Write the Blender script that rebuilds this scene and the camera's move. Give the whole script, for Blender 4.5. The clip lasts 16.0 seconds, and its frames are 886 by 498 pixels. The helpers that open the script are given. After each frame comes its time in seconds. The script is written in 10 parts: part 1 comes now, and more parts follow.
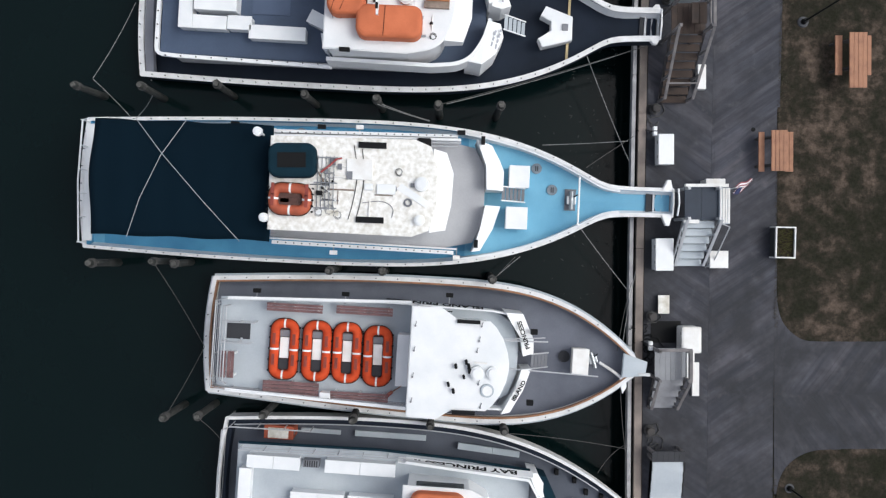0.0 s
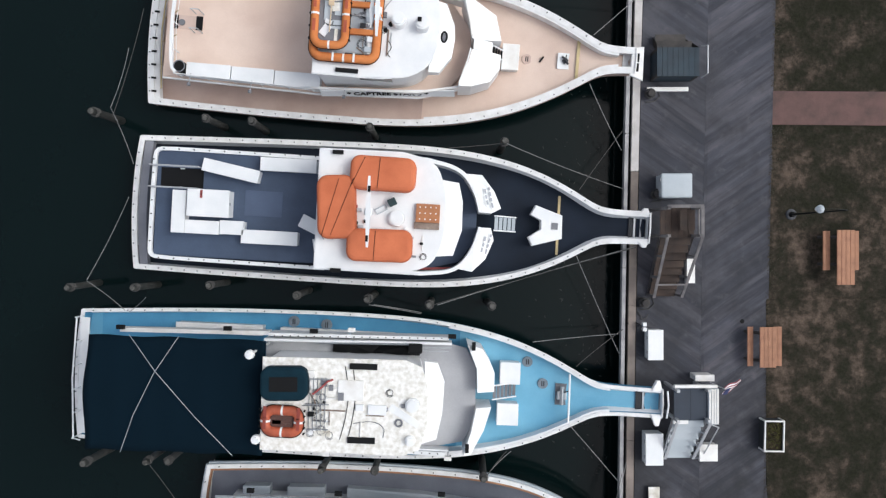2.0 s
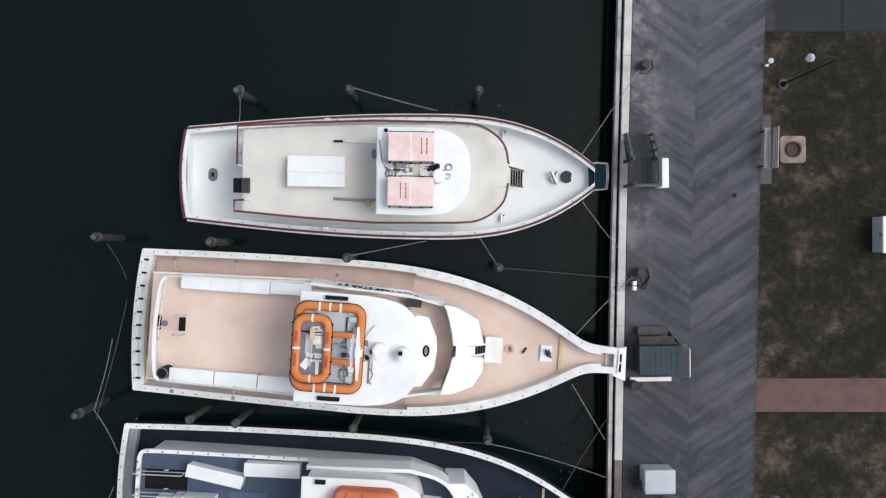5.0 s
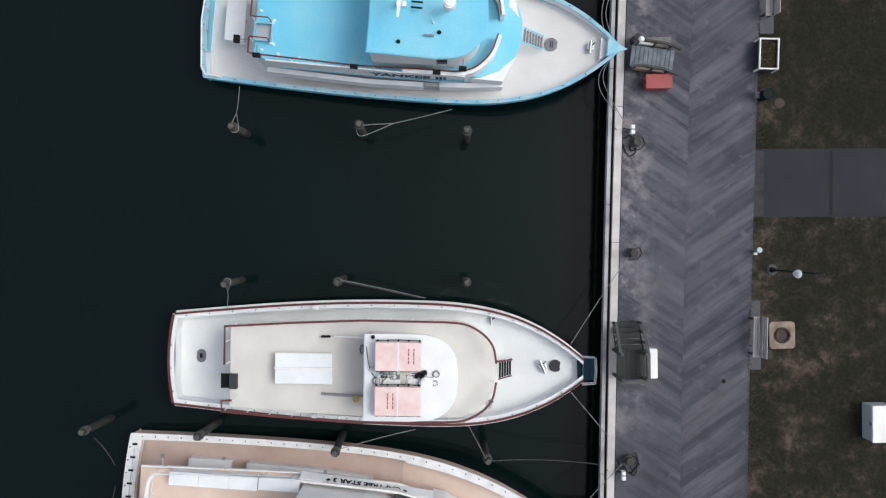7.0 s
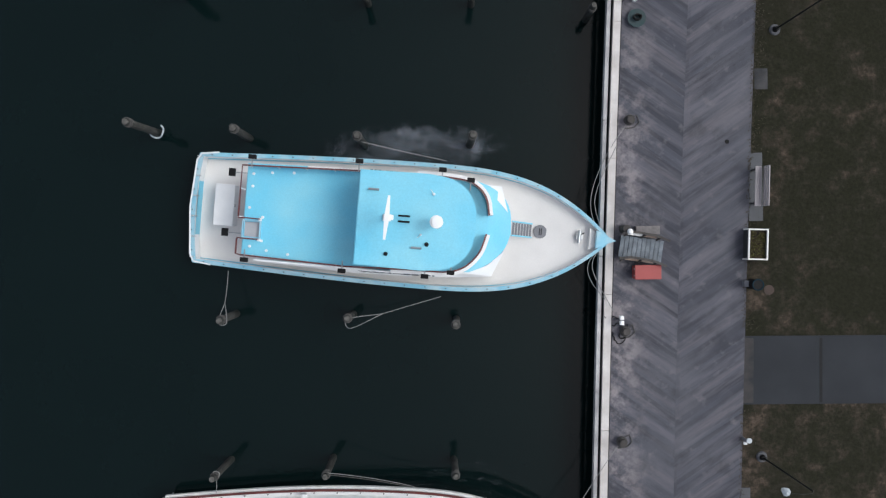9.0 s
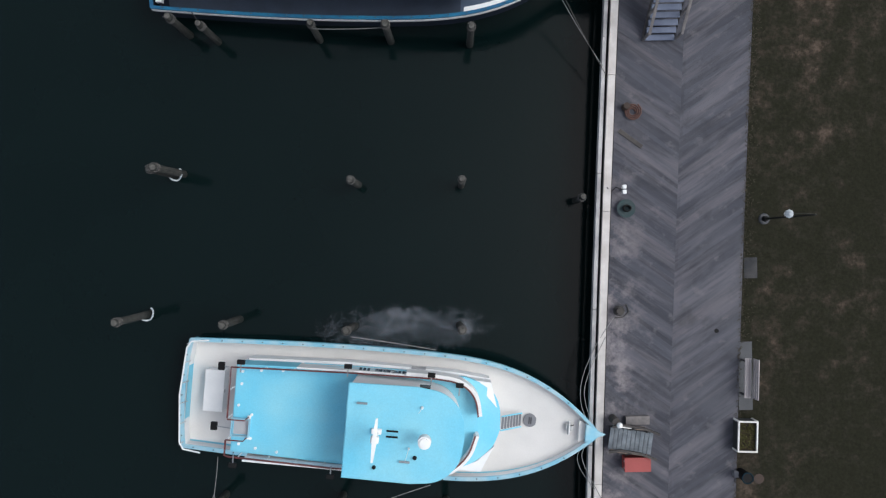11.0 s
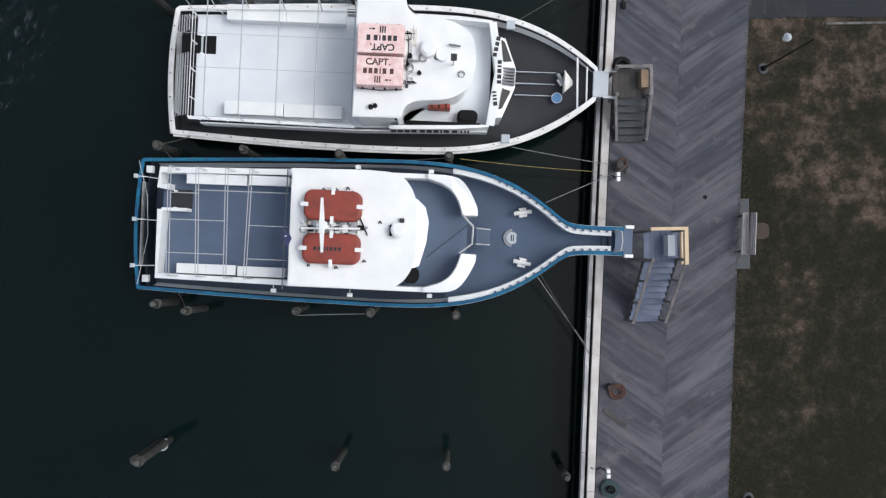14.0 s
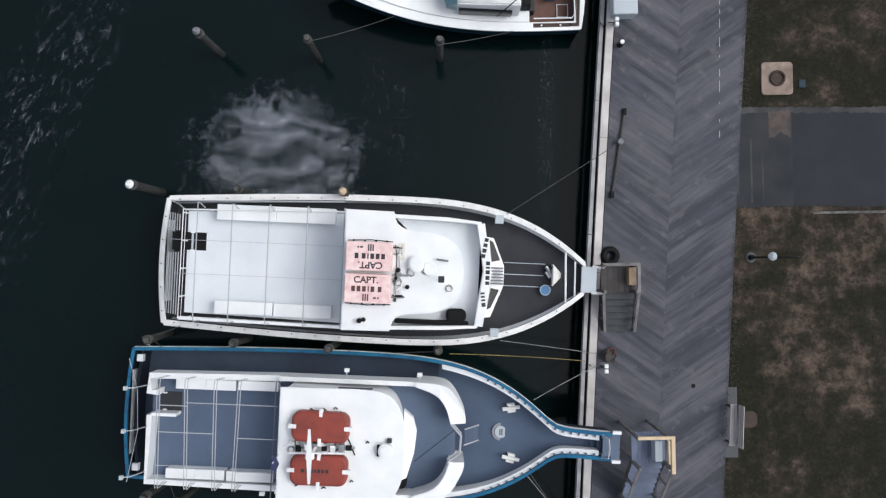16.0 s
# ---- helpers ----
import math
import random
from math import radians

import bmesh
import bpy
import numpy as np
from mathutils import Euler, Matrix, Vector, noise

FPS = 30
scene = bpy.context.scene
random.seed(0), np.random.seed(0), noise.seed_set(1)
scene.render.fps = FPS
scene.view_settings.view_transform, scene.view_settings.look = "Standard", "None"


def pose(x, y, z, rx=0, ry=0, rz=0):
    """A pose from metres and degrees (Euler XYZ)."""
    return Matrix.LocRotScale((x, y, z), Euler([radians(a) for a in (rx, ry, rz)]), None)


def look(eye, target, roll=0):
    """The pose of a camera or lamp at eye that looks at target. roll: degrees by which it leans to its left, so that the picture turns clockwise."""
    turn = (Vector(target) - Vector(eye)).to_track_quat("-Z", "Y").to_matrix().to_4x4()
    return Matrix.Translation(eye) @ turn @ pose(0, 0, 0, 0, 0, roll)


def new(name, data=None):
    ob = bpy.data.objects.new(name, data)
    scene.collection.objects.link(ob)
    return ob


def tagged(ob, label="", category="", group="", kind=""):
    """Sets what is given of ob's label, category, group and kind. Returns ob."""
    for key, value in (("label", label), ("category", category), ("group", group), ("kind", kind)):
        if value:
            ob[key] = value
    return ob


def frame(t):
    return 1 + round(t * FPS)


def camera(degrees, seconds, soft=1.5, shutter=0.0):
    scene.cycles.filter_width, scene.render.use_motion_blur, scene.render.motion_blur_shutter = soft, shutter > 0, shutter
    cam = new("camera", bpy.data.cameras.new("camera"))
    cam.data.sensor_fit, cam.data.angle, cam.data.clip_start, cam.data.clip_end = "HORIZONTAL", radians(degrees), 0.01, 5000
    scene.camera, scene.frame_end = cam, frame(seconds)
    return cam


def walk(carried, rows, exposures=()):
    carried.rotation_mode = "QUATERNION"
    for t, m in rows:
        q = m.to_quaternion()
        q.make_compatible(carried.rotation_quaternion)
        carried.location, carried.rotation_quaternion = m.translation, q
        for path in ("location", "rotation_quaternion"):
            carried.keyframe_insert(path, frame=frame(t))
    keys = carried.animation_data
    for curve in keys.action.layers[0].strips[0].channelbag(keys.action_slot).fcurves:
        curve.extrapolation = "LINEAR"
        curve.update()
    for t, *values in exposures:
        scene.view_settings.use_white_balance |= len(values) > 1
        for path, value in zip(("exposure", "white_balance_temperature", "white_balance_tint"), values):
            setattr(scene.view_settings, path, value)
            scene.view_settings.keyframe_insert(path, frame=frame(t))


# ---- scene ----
cam = camera(60.0, 16.0, soft=1.28)
# t, x, y, z, and the degrees by which the downward view is pitched, rolled and turned
PATH = [
    (0.0, 0.000, 0.000, 27.447, -0.488, 0.009, 0.000),
    (0.5, 0.063, 1.659, 27.506, -0.523, 0.009, -0.054),
    (1.0, 0.135, 3.329, 27.550, -0.551, 0.008, -0.115),
    (1.5, 0.217, 4.989, 27.580, -0.575, 0.007, -0.182),
    (2.0, 0.306, 6.639, 27.597, -0.593, 0.006, -0.253),
    (2.5, 0.402, 8.285, 27.604, -0.607, 0.005, -0.327),
    (3.0, 0.504, 9.929, 27.601, -0.617, 0.004, -0.401),
    (3.5, 0.610, 11.563, 27.590, -0.622, 0.003, -0.476),
    (4.0, 0.721, 13.193, 27.573, -0.624, 0.002, -0.548),
    (4.2, 0.766, 13.948, 27.565, -0.623, 0.001, -0.577),
    (6.3, 1.262, 20.595, 27.446, -0.582, -0.002, -0.838),
    (6.5, 1.311, 21.330, 27.433, -0.575, -0.002, -0.858),
    (7.0, 1.432, 22.909, 27.402, -0.554, -0.003, -0.904),
    (7.5, 1.553, 24.496, 27.372, -0.528, -0.003, -0.943),
    (8.0, 1.673, 26.077, 27.344, -0.499, -0.003, -0.976),
    (8.5, 1.793, 27.653, 27.319, -0.464, -0.004, -1.002),
    (9.0, 1.912, 29.221, 27.297, -0.425, -0.003, -1.021),
    (9.2, 1.959, 29.832, 27.289, -0.408, -0.003, -1.027),
    (11.3, 2.445, 36.431, 27.253, -0.173, -0.002, -1.030),
    (11.5, 2.490, 37.025, 27.254, -0.144, -0.001, -1.025),
    (12.0, 2.603, 38.575, 27.262, -0.068, -0.001, -1.011),
    (12.5, 2.715, 40.121, 27.275, 0.017, -0.000, -0.993),
    (13.0, 2.827, 41.652, 27.295, 0.111, 0.000, -0.973),
    (13.5, 2.938, 43.176, 27.321, 0.214, 0.000, -0.951),
    (14.0, 3.050, 44.709, 27.352, 0.327, 0.001, -0.930),
    (14.5, 3.163, 46.350, 27.389, 0.451, 0.001, -0.910),
    (15.0, 3.278, 47.875, 27.432, 0.588, 0.000, -0.893),
    (15.5, 3.394, 49.376, 27.481, 0.736, -0.000, -0.879),
    (16.0, 3.513, 50.858, 27.534, 0.899, -0.001, -0.872),
]
walk(cam, [(t, pose(x, y, z) @ pose(0, 0, 0, 0, 0, rz) @ pose(0, 0, 0, 0, ry) @ pose(0, 0, 0, rx)) for t, x, y, z, rx, ry, rz in PATH])


# ---- light ----
SUN_AZ, SUN_EL = 84.0, 54.0
world = bpy.data.worlds.new("overcast")
scene.world = world
world.use_nodes = True
wn, wl = world.node_tree.nodes, world.node_tree.links
sky = wn.new("ShaderNodeTexSky")
sky.sky_type, sky.sun_disc = "NISHITA", False
sky.sun_elevation, sky.sun_rotation = radians(SUN_EL), radians(SUN_AZ)
sky.dust_density, sky.air_density = 4.0, 1.0
hs = wn.new("ShaderNodeHueSaturation")
hs.inputs["Saturation"].default_value = 0.5
wl.new(sky.outputs[0], hs.inputs["Color"])
wl.new(hs.outputs[0], wn["Background"].inputs[0])
wn["Background"].inputs[1].default_value = 0.15
sun_data = bpy.data.lights.new("sun", "SUN")
sun_data.energy, sun_data.angle, sun_data.color = 0.95, radians(30), (0.88, 0.97, 1.0)
sun = new("sun", sun_data)
sun.matrix_world = look((0, 0, 60), (60 * math.cos(radians(SUN_EL)) * -math.sin(radians(SUN_AZ)), 60 * math.cos(radians(SUN_EL)) * -math.cos(radians(SUN_AZ)), 60 - 60 * math.sin(radians(SUN_EL))))
scene.view_settings.exposure = 0.27

# ---- materials ----


def lin(c):
    c = c / 255
    return c / 12.92 if c < 0.04045 else ((c + 0.055) / 1.055) ** 2.4


def col(r, g, b, k=0.88):
    return (lin(r) * k, lin(g) * k, lin(b) * k, 1)


def mat(name, rgb, rough=0.55, metal=0.0, stain=0.18, scale=1.3, fine=22.0, bump=0.15, dark=None, spread=0.0, spec=0.5):
    """A painted, wooden or plastic surface with broad stains and fine grain."""
    m = bpy.data.materials.new(name)
    m.use_nodes = True
    n, l = m.node_tree.nodes, m.node_tree.links
    p = n["Principled BSDF"]
    p.inputs["Roughness"].default_value, p.inputs["Metallic"].default_value = rough, metal
    p.inputs["Specular IOR Level"].default_value = spec
    geo = n.new("ShaderNodeNewGeometry")
    big, small = n.new("ShaderNodeTexNoise"), n.new("ShaderNodeTexNoise")
    big.inputs["Scale"].default_value, big.inputs["Detail"].default_value = scale, 6
    small.inputs["Scale"].default_value, small.inputs["Detail"].default_value = fine, 3
    l.new(geo.outputs["Position"], big.inputs["Vector"])
    l.new(geo.outputs["Position"], small.inputs["Vector"])
    ramp = n.new("ShaderNodeMapRange")
    ramp.inputs["From Min"].default_value, ramp.inputs["From Max"].default_value = 0.35, 0.7
    l.new(big.outputs["Fac"], ramp.inputs["Value"])
    mix = n.new("ShaderNodeMix")
    mix.data_type = "RGBA"
    c = col(*rgb)
    d = col(*dark) if dark else tuple(x * (1 - stain) for x in c[:3]) + (1,)
    mix.inputs["A"].default_value, mix.inputs["B"].default_value = c, d
    l.new(ramp.outputs[0], mix.inputs["Factor"])
    hsv = n.new("ShaderNodeHueSaturation")
    l.new(mix.outputs["Result"], hsv.inputs["Color"])
    val = n.new("ShaderNodeMapRange")
    val.inputs["To Min"].default_value, val.inputs["To Max"].default_value = 1 - stain * 0.5, 1 + stain * 0.5
    l.new(small.outputs["Fac"], val.inputs["Value"])
    if spread:
        info = n.new("ShaderNodeObjectInfo")
        rnd = n.new("ShaderNodeMapRange")
        rnd.inputs["To Min"].default_value, rnd.inputs["To Max"].default_value = 1 - spread, 1 + spread
        l.new(info.outputs["Random"], rnd.inputs["Value"])
        mul = n.new("ShaderNodeMath")
        mul.operation = "MULTIPLY"
        l.new(val.outputs[0], mul.inputs[0])
        l.new(rnd.outputs[0], mul.inputs[1])
        l.new(mul.outputs[0], hsv.inputs["Value"])
    else:
        l.new(val.outputs[0], hsv.inputs["Value"])
    l.new(hsv.outputs[0], p.inputs["Base Color"])
    if bump:
        b = n.new("ShaderNodeBump")
        b.inputs["Strength"].default_value, b.inputs["Distance"].default_value = bump, 0.01
        l.new(small.outputs["Fac"], b.inputs["Height"])
        l.new(b.outputs[0], p.inputs["Normal"])
    return m


WHITE = mat("white paint", (239, 240, 241), 0.45, stain=0.06, dark=(226, 229, 231))
OFFWHITE = mat("weathered white paint", (239, 239, 238), 0.6, stain=0.10, scale=2.2, dark=(222, 219, 214))
DIRTY = mat("stained white paint", (240, 239, 234), 0.6, stain=0.22, scale=2.6, dark=(188, 181, 164))
INK = mat("dark slate lettering paint", (44, 62, 78), 0.6)
PALEINK = mat("faded grey lettering paint", (170, 174, 182), 0.6)
GRIMY = mat("grimy white roof paint", (248, 247, 244), 0.7, stain=0.10, scale=7.0, fine=3.0, dark=(212, 208, 198))
CAPW = mat("white rail paint", (243, 243, 243), 0.5, stain=0.08, scale=3, dark=(224, 223, 221))
NAVYDECK = mat("navy deck paint", (33, 42, 56), 0.7, stain=0.3, scale=0.8, dark=(26, 33, 44), spec=0.2)
NAVYUP = mat("faded navy deck paint", (56, 70, 92), 0.6, stain=0.25, scale=0.7, dark=(72, 88, 112))
GREYDECK = mat("grey deck paint", (146, 148, 156), 0.6, stain=0.18, scale=0.8, dark=(122, 124, 134))
LIGHTDECK = mat("light grey deck paint", (186, 194, 200), 0.6, stain=0.12, scale=0.8, dark=(168, 178, 186))
PALEDECK = mat("pale grey deck paint", (240, 242, 241), 0.55, stain=0.08, scale=0.8, dark=(226, 229, 229))
BEIGEDECK = mat("beige deck paint", (220, 216, 208), 0.6, stain=0.08, scale=0.8, dark=(206, 202, 196))
TANDECK = mat("tan deck paint", (232, 209, 194), 0.6, stain=0.10, scale=0.7, dark=(216, 190, 175))
TANSIDE = mat("worn tan deck paint", (212, 188, 176), 0.6, stain=0.12, scale=1.0, dark=(194, 168, 156))
SKYDECK = mat("light blue deck paint", (122, 186, 214), 0.5, stain=0.12, scale=0.9, dark=(104, 170, 202))
BLUESIDE = mat("blue side deck paint", (86, 160, 198), 0.5, stain=0.18, scale=1.0, dark=(72, 142, 182))
TURQ = mat("turquoise paint", (106, 198, 228), 0.5, stain=0.25, scale=0.45, dark=(140, 208, 226))
TURQCAP = mat("turquoise rail paint", (128, 190, 214), 0.5, stain=0.18, scale=2, dark=(176, 204, 214))
SLATEDECK = mat("slate blue deck paint", (86, 102, 126), 0.6, stain=0.18, scale=0.8, dark=(75, 90, 112))
BLUECAP = mat("blue rail paint", (18, 114, 152), 0.5, stain=0.4, scale=1.4, dark=(14, 84, 124))
DARKDECK = mat("dark grey deck paint", (60, 61, 65), 0.7, stain=0.25, scale=0.8, dark=(49, 50, 54), spec=0.25)
MAROON = mat("maroon rail paint", (104, 48, 46), 0.5, stain=0.2, scale=2, dark=(82, 40, 40))
BROWNCAP = mat("varnished brown rail", (172, 126, 92), 0.5, stain=0.25, scale=2, dark=(132, 92, 66))
YELLOWBAR = mat("yellow rope and bar paint", (206, 186, 140), 0.6)
ORANGE = mat("orange raft rubber", (214, 82, 44), 0.75, stain=0.18, scale=3, dark=(186, 66, 34), spec=0.2)
AMBER = mat("amber raft rubber", (214, 134, 80), 0.75, stain=0.15, scale=3, dark=(198, 118, 68), spec=0.2)
RUSTROPE = mat("rust stained rope", (92, 66, 60), 0.9, stain=0.3, scale=6)
RUST = mat("faded red raft rubber", (166, 74, 56), 0.6, stain=0.2, scale=2, dark=(140, 62, 48))
DOVEDECK = mat("dove grey deck paint", (186, 193, 198), 0.6, stain=0.15, scale=0.8, dark=(166, 174, 182))
LEADDECK = mat("lead grey deck paint", (112, 116, 127), 0.6, stain=0.25, scale=0.8, dark=(92, 96, 107))
MISTDECK = mat("mist grey deck paint", (186, 187, 190), 0.6, stain=0.15, scale=0.8, dark=(166, 167, 172))
ICEDECK = mat("pale ice grey deck paint", (226, 230, 234), 0.6, stain=0.12, scale=0.8, dark=(213, 219, 225))
RAFTRED = mat("faded red raft shell", (148, 62, 48), 0.55, stain=0.35, scale=2, dark=(118, 50, 42))
RUSTORANGE = mat("dull orange raft rubber", (186, 92, 62), 0.6, stain=0.2, scale=3, dark=(152, 72, 48))
COVER = mat("orange canvas cover", (210, 116, 76), 0.75, stain=0.12, scale=1.2, dark=(190, 100, 62), bump=0.3)
PINK = mat("faded pink life float", (236, 212, 208), 0.65, stain=0.15, scale=2.5, dark=(224, 190, 186))
PALEPINK = mat("washed out pink float", (238, 214, 212), 0.7, stain=0.25, scale=5, dark=(222, 180, 178))
DARKTEAL = mat("dark teal canvas", (16, 44, 56), 0.8, stain=0.25, scale=3, spec=0.12)
AWNING = mat("navy canvas awning", (6, 25, 36), 0.9, stain=0.12, scale=0.4, fine=60, bump=0.3, spec=0.08)
BLACK = mat("black rubber", (18, 19, 21), 0.7, stain=0.3, spec=0.2)
HOLDER = mat("grey rod holder tube", (70, 73, 78), 0.6)
FADEHATCH = mat("faded grey hatch paint", (124, 136, 146), 0.7, stain=0.3, scale=5)
GLASS = mat("tinted cabin glass", (16, 20, 24), 0.08, stain=0.1, bump=0)
STEEL = mat("galvanised steel", (176, 180, 184), 0.35, 0.8, stain=0.15, scale=4)
PIPE = mat("painted steel tube", (188, 190, 194), 0.45, 0.2, stain=0.1)
GREYPAINT = mat("mid grey paint", (122, 124, 130), 0.6)
MAROONWOOD = mat("brown slatted wood", (126, 92, 92), 0.7, stain=0.3, scale=4, dark=(98, 72, 72))
REDPAINT = mat("faded red paint", (158, 70, 68), 0.6, stain=0.15)
BRICKRED = mat("red brick paving", (104, 78, 74), 0.9, stain=0.25, scale=2, dark=(84, 66, 62), bump=0.4)
BLUEGREY = mat("blue grey weathered board", (118, 126, 134), 0.8, stain=0.4, scale=4, dark=(84, 92, 100), bump=0.4, spread=0.14)
TIMBER = mat("grey weathered timber", (128, 124, 124), 0.85, stain=0.35, scale=3, dark=(94, 92, 94), bump=0.4, spread=0.12)
NEWWOOD = mat("fresh pine timber", (214, 190, 158), 0.7, stain=0.15, scale=4)
BROWNWOOD = mat("brown stained timber", (62, 46, 37), 0.75, stain=0.3, scale=3, dark=(44, 34, 29), bump=0.3, spread=0.12)
DARKWOOD = mat("dark weathered timber", (74, 70, 68), 0.85, stain=0.35, scale=3, dark=(54, 52, 52), bump=0.4, spread=0.15)
TABLEWOOD = mat("tan recycled plank", (166, 118, 90), 0.7, stain=0.14, scale=4, dark=(146, 102, 78), spread=0.08)
SLATEBOARD = mat("blue grey painted timber", (104, 114, 136), 0.7, stain=0.2, scale=2, dark=(86, 96, 118), spread=0.08)
TEALBOARD = mat("dark teal painted timber", (40, 58, 70), 0.7, stain=0.25, scale=2, dark=(30, 44, 54), spread=0.1)
PILE = mat("weathered piling timber", (54, 55, 53), 0.9, stain=0.5, scale=4, dark=(34, 37, 36), bump=0.6, spread=0.25)
PILETOP = mat("pale pile end grain", (96, 95, 92), 0.95, stain=0.6, scale=9, dark=(52, 52, 50), bump=0.6)
PILEWET = mat("algae dark piling timber", (36, 40, 38), 0.7, stain=0.4, scale=4, bump=0.6)
CAPBEAM = mat("bleached cap timber", (206, 202, 200), 0.8, stain=0.18, scale=1.5, dark=(178, 172, 169), bump=0.4, spread=0.06)
WALE = mat("grey wale timber", (184, 183, 184), 0.8, stain=0.25, scale=1.5, dark=(140, 139, 142), spread=0.08)
CAPTAN = mat("tan weathered cap timber", (150, 138, 130), 0.85, stain=0.25, scale=1.2, dark=(112, 103, 98), bump=0.4, spread=0.08)
BULK = mat("dark bulkhead timber", (30, 32, 33), 0.85, stain=0.4)
ROPE = mat("grey mooring rope", (140, 140, 140), 0.9, stain=0.3, scale=6, fine=80)
ROPEDARK = mat("dark mooring rope", (78, 77, 76), 0.9, stain=0.3, scale=6, fine=80)
ROPEYEL = mat("yellowed rope", (150, 132, 84), 0.9, stain=0.3)
CONCRETE = mat("pale concrete", (152, 136, 124), 0.9, stain=0.3, scale=3, dark=(118, 102, 92), bump=0.4)
SLAB = mat("grey concrete slab", (84, 86, 90), 0.9, stain=0.2, scale=2)
ASPHALT = mat("worn asphalt", (29, 33, 39), 0.9, stain=0.3, scale=0.7, fine=60, dark=(37, 41, 47), bump=0.5)
FADEDPATH = mat("faded asphalt seam", (58, 56, 56), 0.95, stain=0.5, scale=2, fine=60, dark=(32, 36, 41), bump=0.5)
DUSTY = mat("dusty pale asphalt", (76, 75, 76), 0.95, stain=0.8, scale=1.1, fine=60, dark=(36, 39, 43), bump=0.5)
GALV = mat("grey slatted bench metal", (170, 164, 166), 0.6, 0.1, stain=0.2, spread=0.06)
GREENBIN = mat("dark green plastic", (20, 54, 58), 0.7, stain=0.4, scale=5, dark=(40, 56, 60))
SOIL = mat("planter soil", (58, 48, 34), 1.0, stain=0.5, scale=8, dark=(34, 30, 22), bump=0.8)
POLE = mat("dull black green pole paint", (30, 33, 31), 0.6, stain=0.3, spec=0.3)
FLAGRED = mat("red flag cloth", (150, 78, 84), 0.9)
FLAGBLUE = mat("blue flag cloth", (50, 58, 96), 0.8)
BLUEPLASTIC = mat("blue plastic", (74, 122, 168), 0.6)
WHEATSOLE = mat("rattan seat", (180, 118, 78), 0.7, stain=0.2, scale=6)


def water_material():
    m = bpy.data.materials.new("harbour water")
    m.use_nodes = True
    n, l = m.node_tree.nodes, m.node_tree.links
    p = n["Principled BSDF"]
    p.inputs["Roughness"].default_value, p.inputs["IOR"].default_value = 0.10, 1.27
    geo = n.new("ShaderNodeNewGeometry")
    murk = n.new("ShaderNodeTexNoise")
    murk.inputs["Scale"].default_value, murk.inputs["Detail"].default_value = 0.22, 5
    l.new(geo.outputs["Position"], murk.inputs["Vector"])
    mix = n.new("ShaderNodeMix")
    mix.data_type = "RGBA"
    mix.inputs["A"].default_value, mix.inputs["B"].default_value = (0.0012, 0.0054, 0.0056, 1), (0.0024, 0.0076, 0.0078, 1)
    l.new(murk.outputs["Fac"], mix.inputs["Factor"])
    l.new(mix.outputs["Result"], p.inputs["Base Color"])
    heights = []
    for s, d in ((0.9, 3), (4.5, 4)):
        w = n.new("ShaderNodeTexNoise")
        w.inputs["Scale"].default_value, w.inputs["Detail"].default_value = s, d
        l.new(geo.outputs["Position"], w.inputs["Vector"])
        heights.append(w)
    add = n.new("ShaderNodeMath")
    add.operation = "ADD"
    l.new(heights[0].outputs["Fac"], add.inputs[0])
    l.new(heights[1].outputs["Fac"], add.inputs[1])
    b = n.new("ShaderNodeBump")
    b.inputs["Strength"].default_value, b.inputs["Distance"].default_value = 0.2, 0.02
    l.new(add.outputs[0], b.inputs["Height"])
    l.new(b.outputs[0], p.inputs["Normal"])
    return m


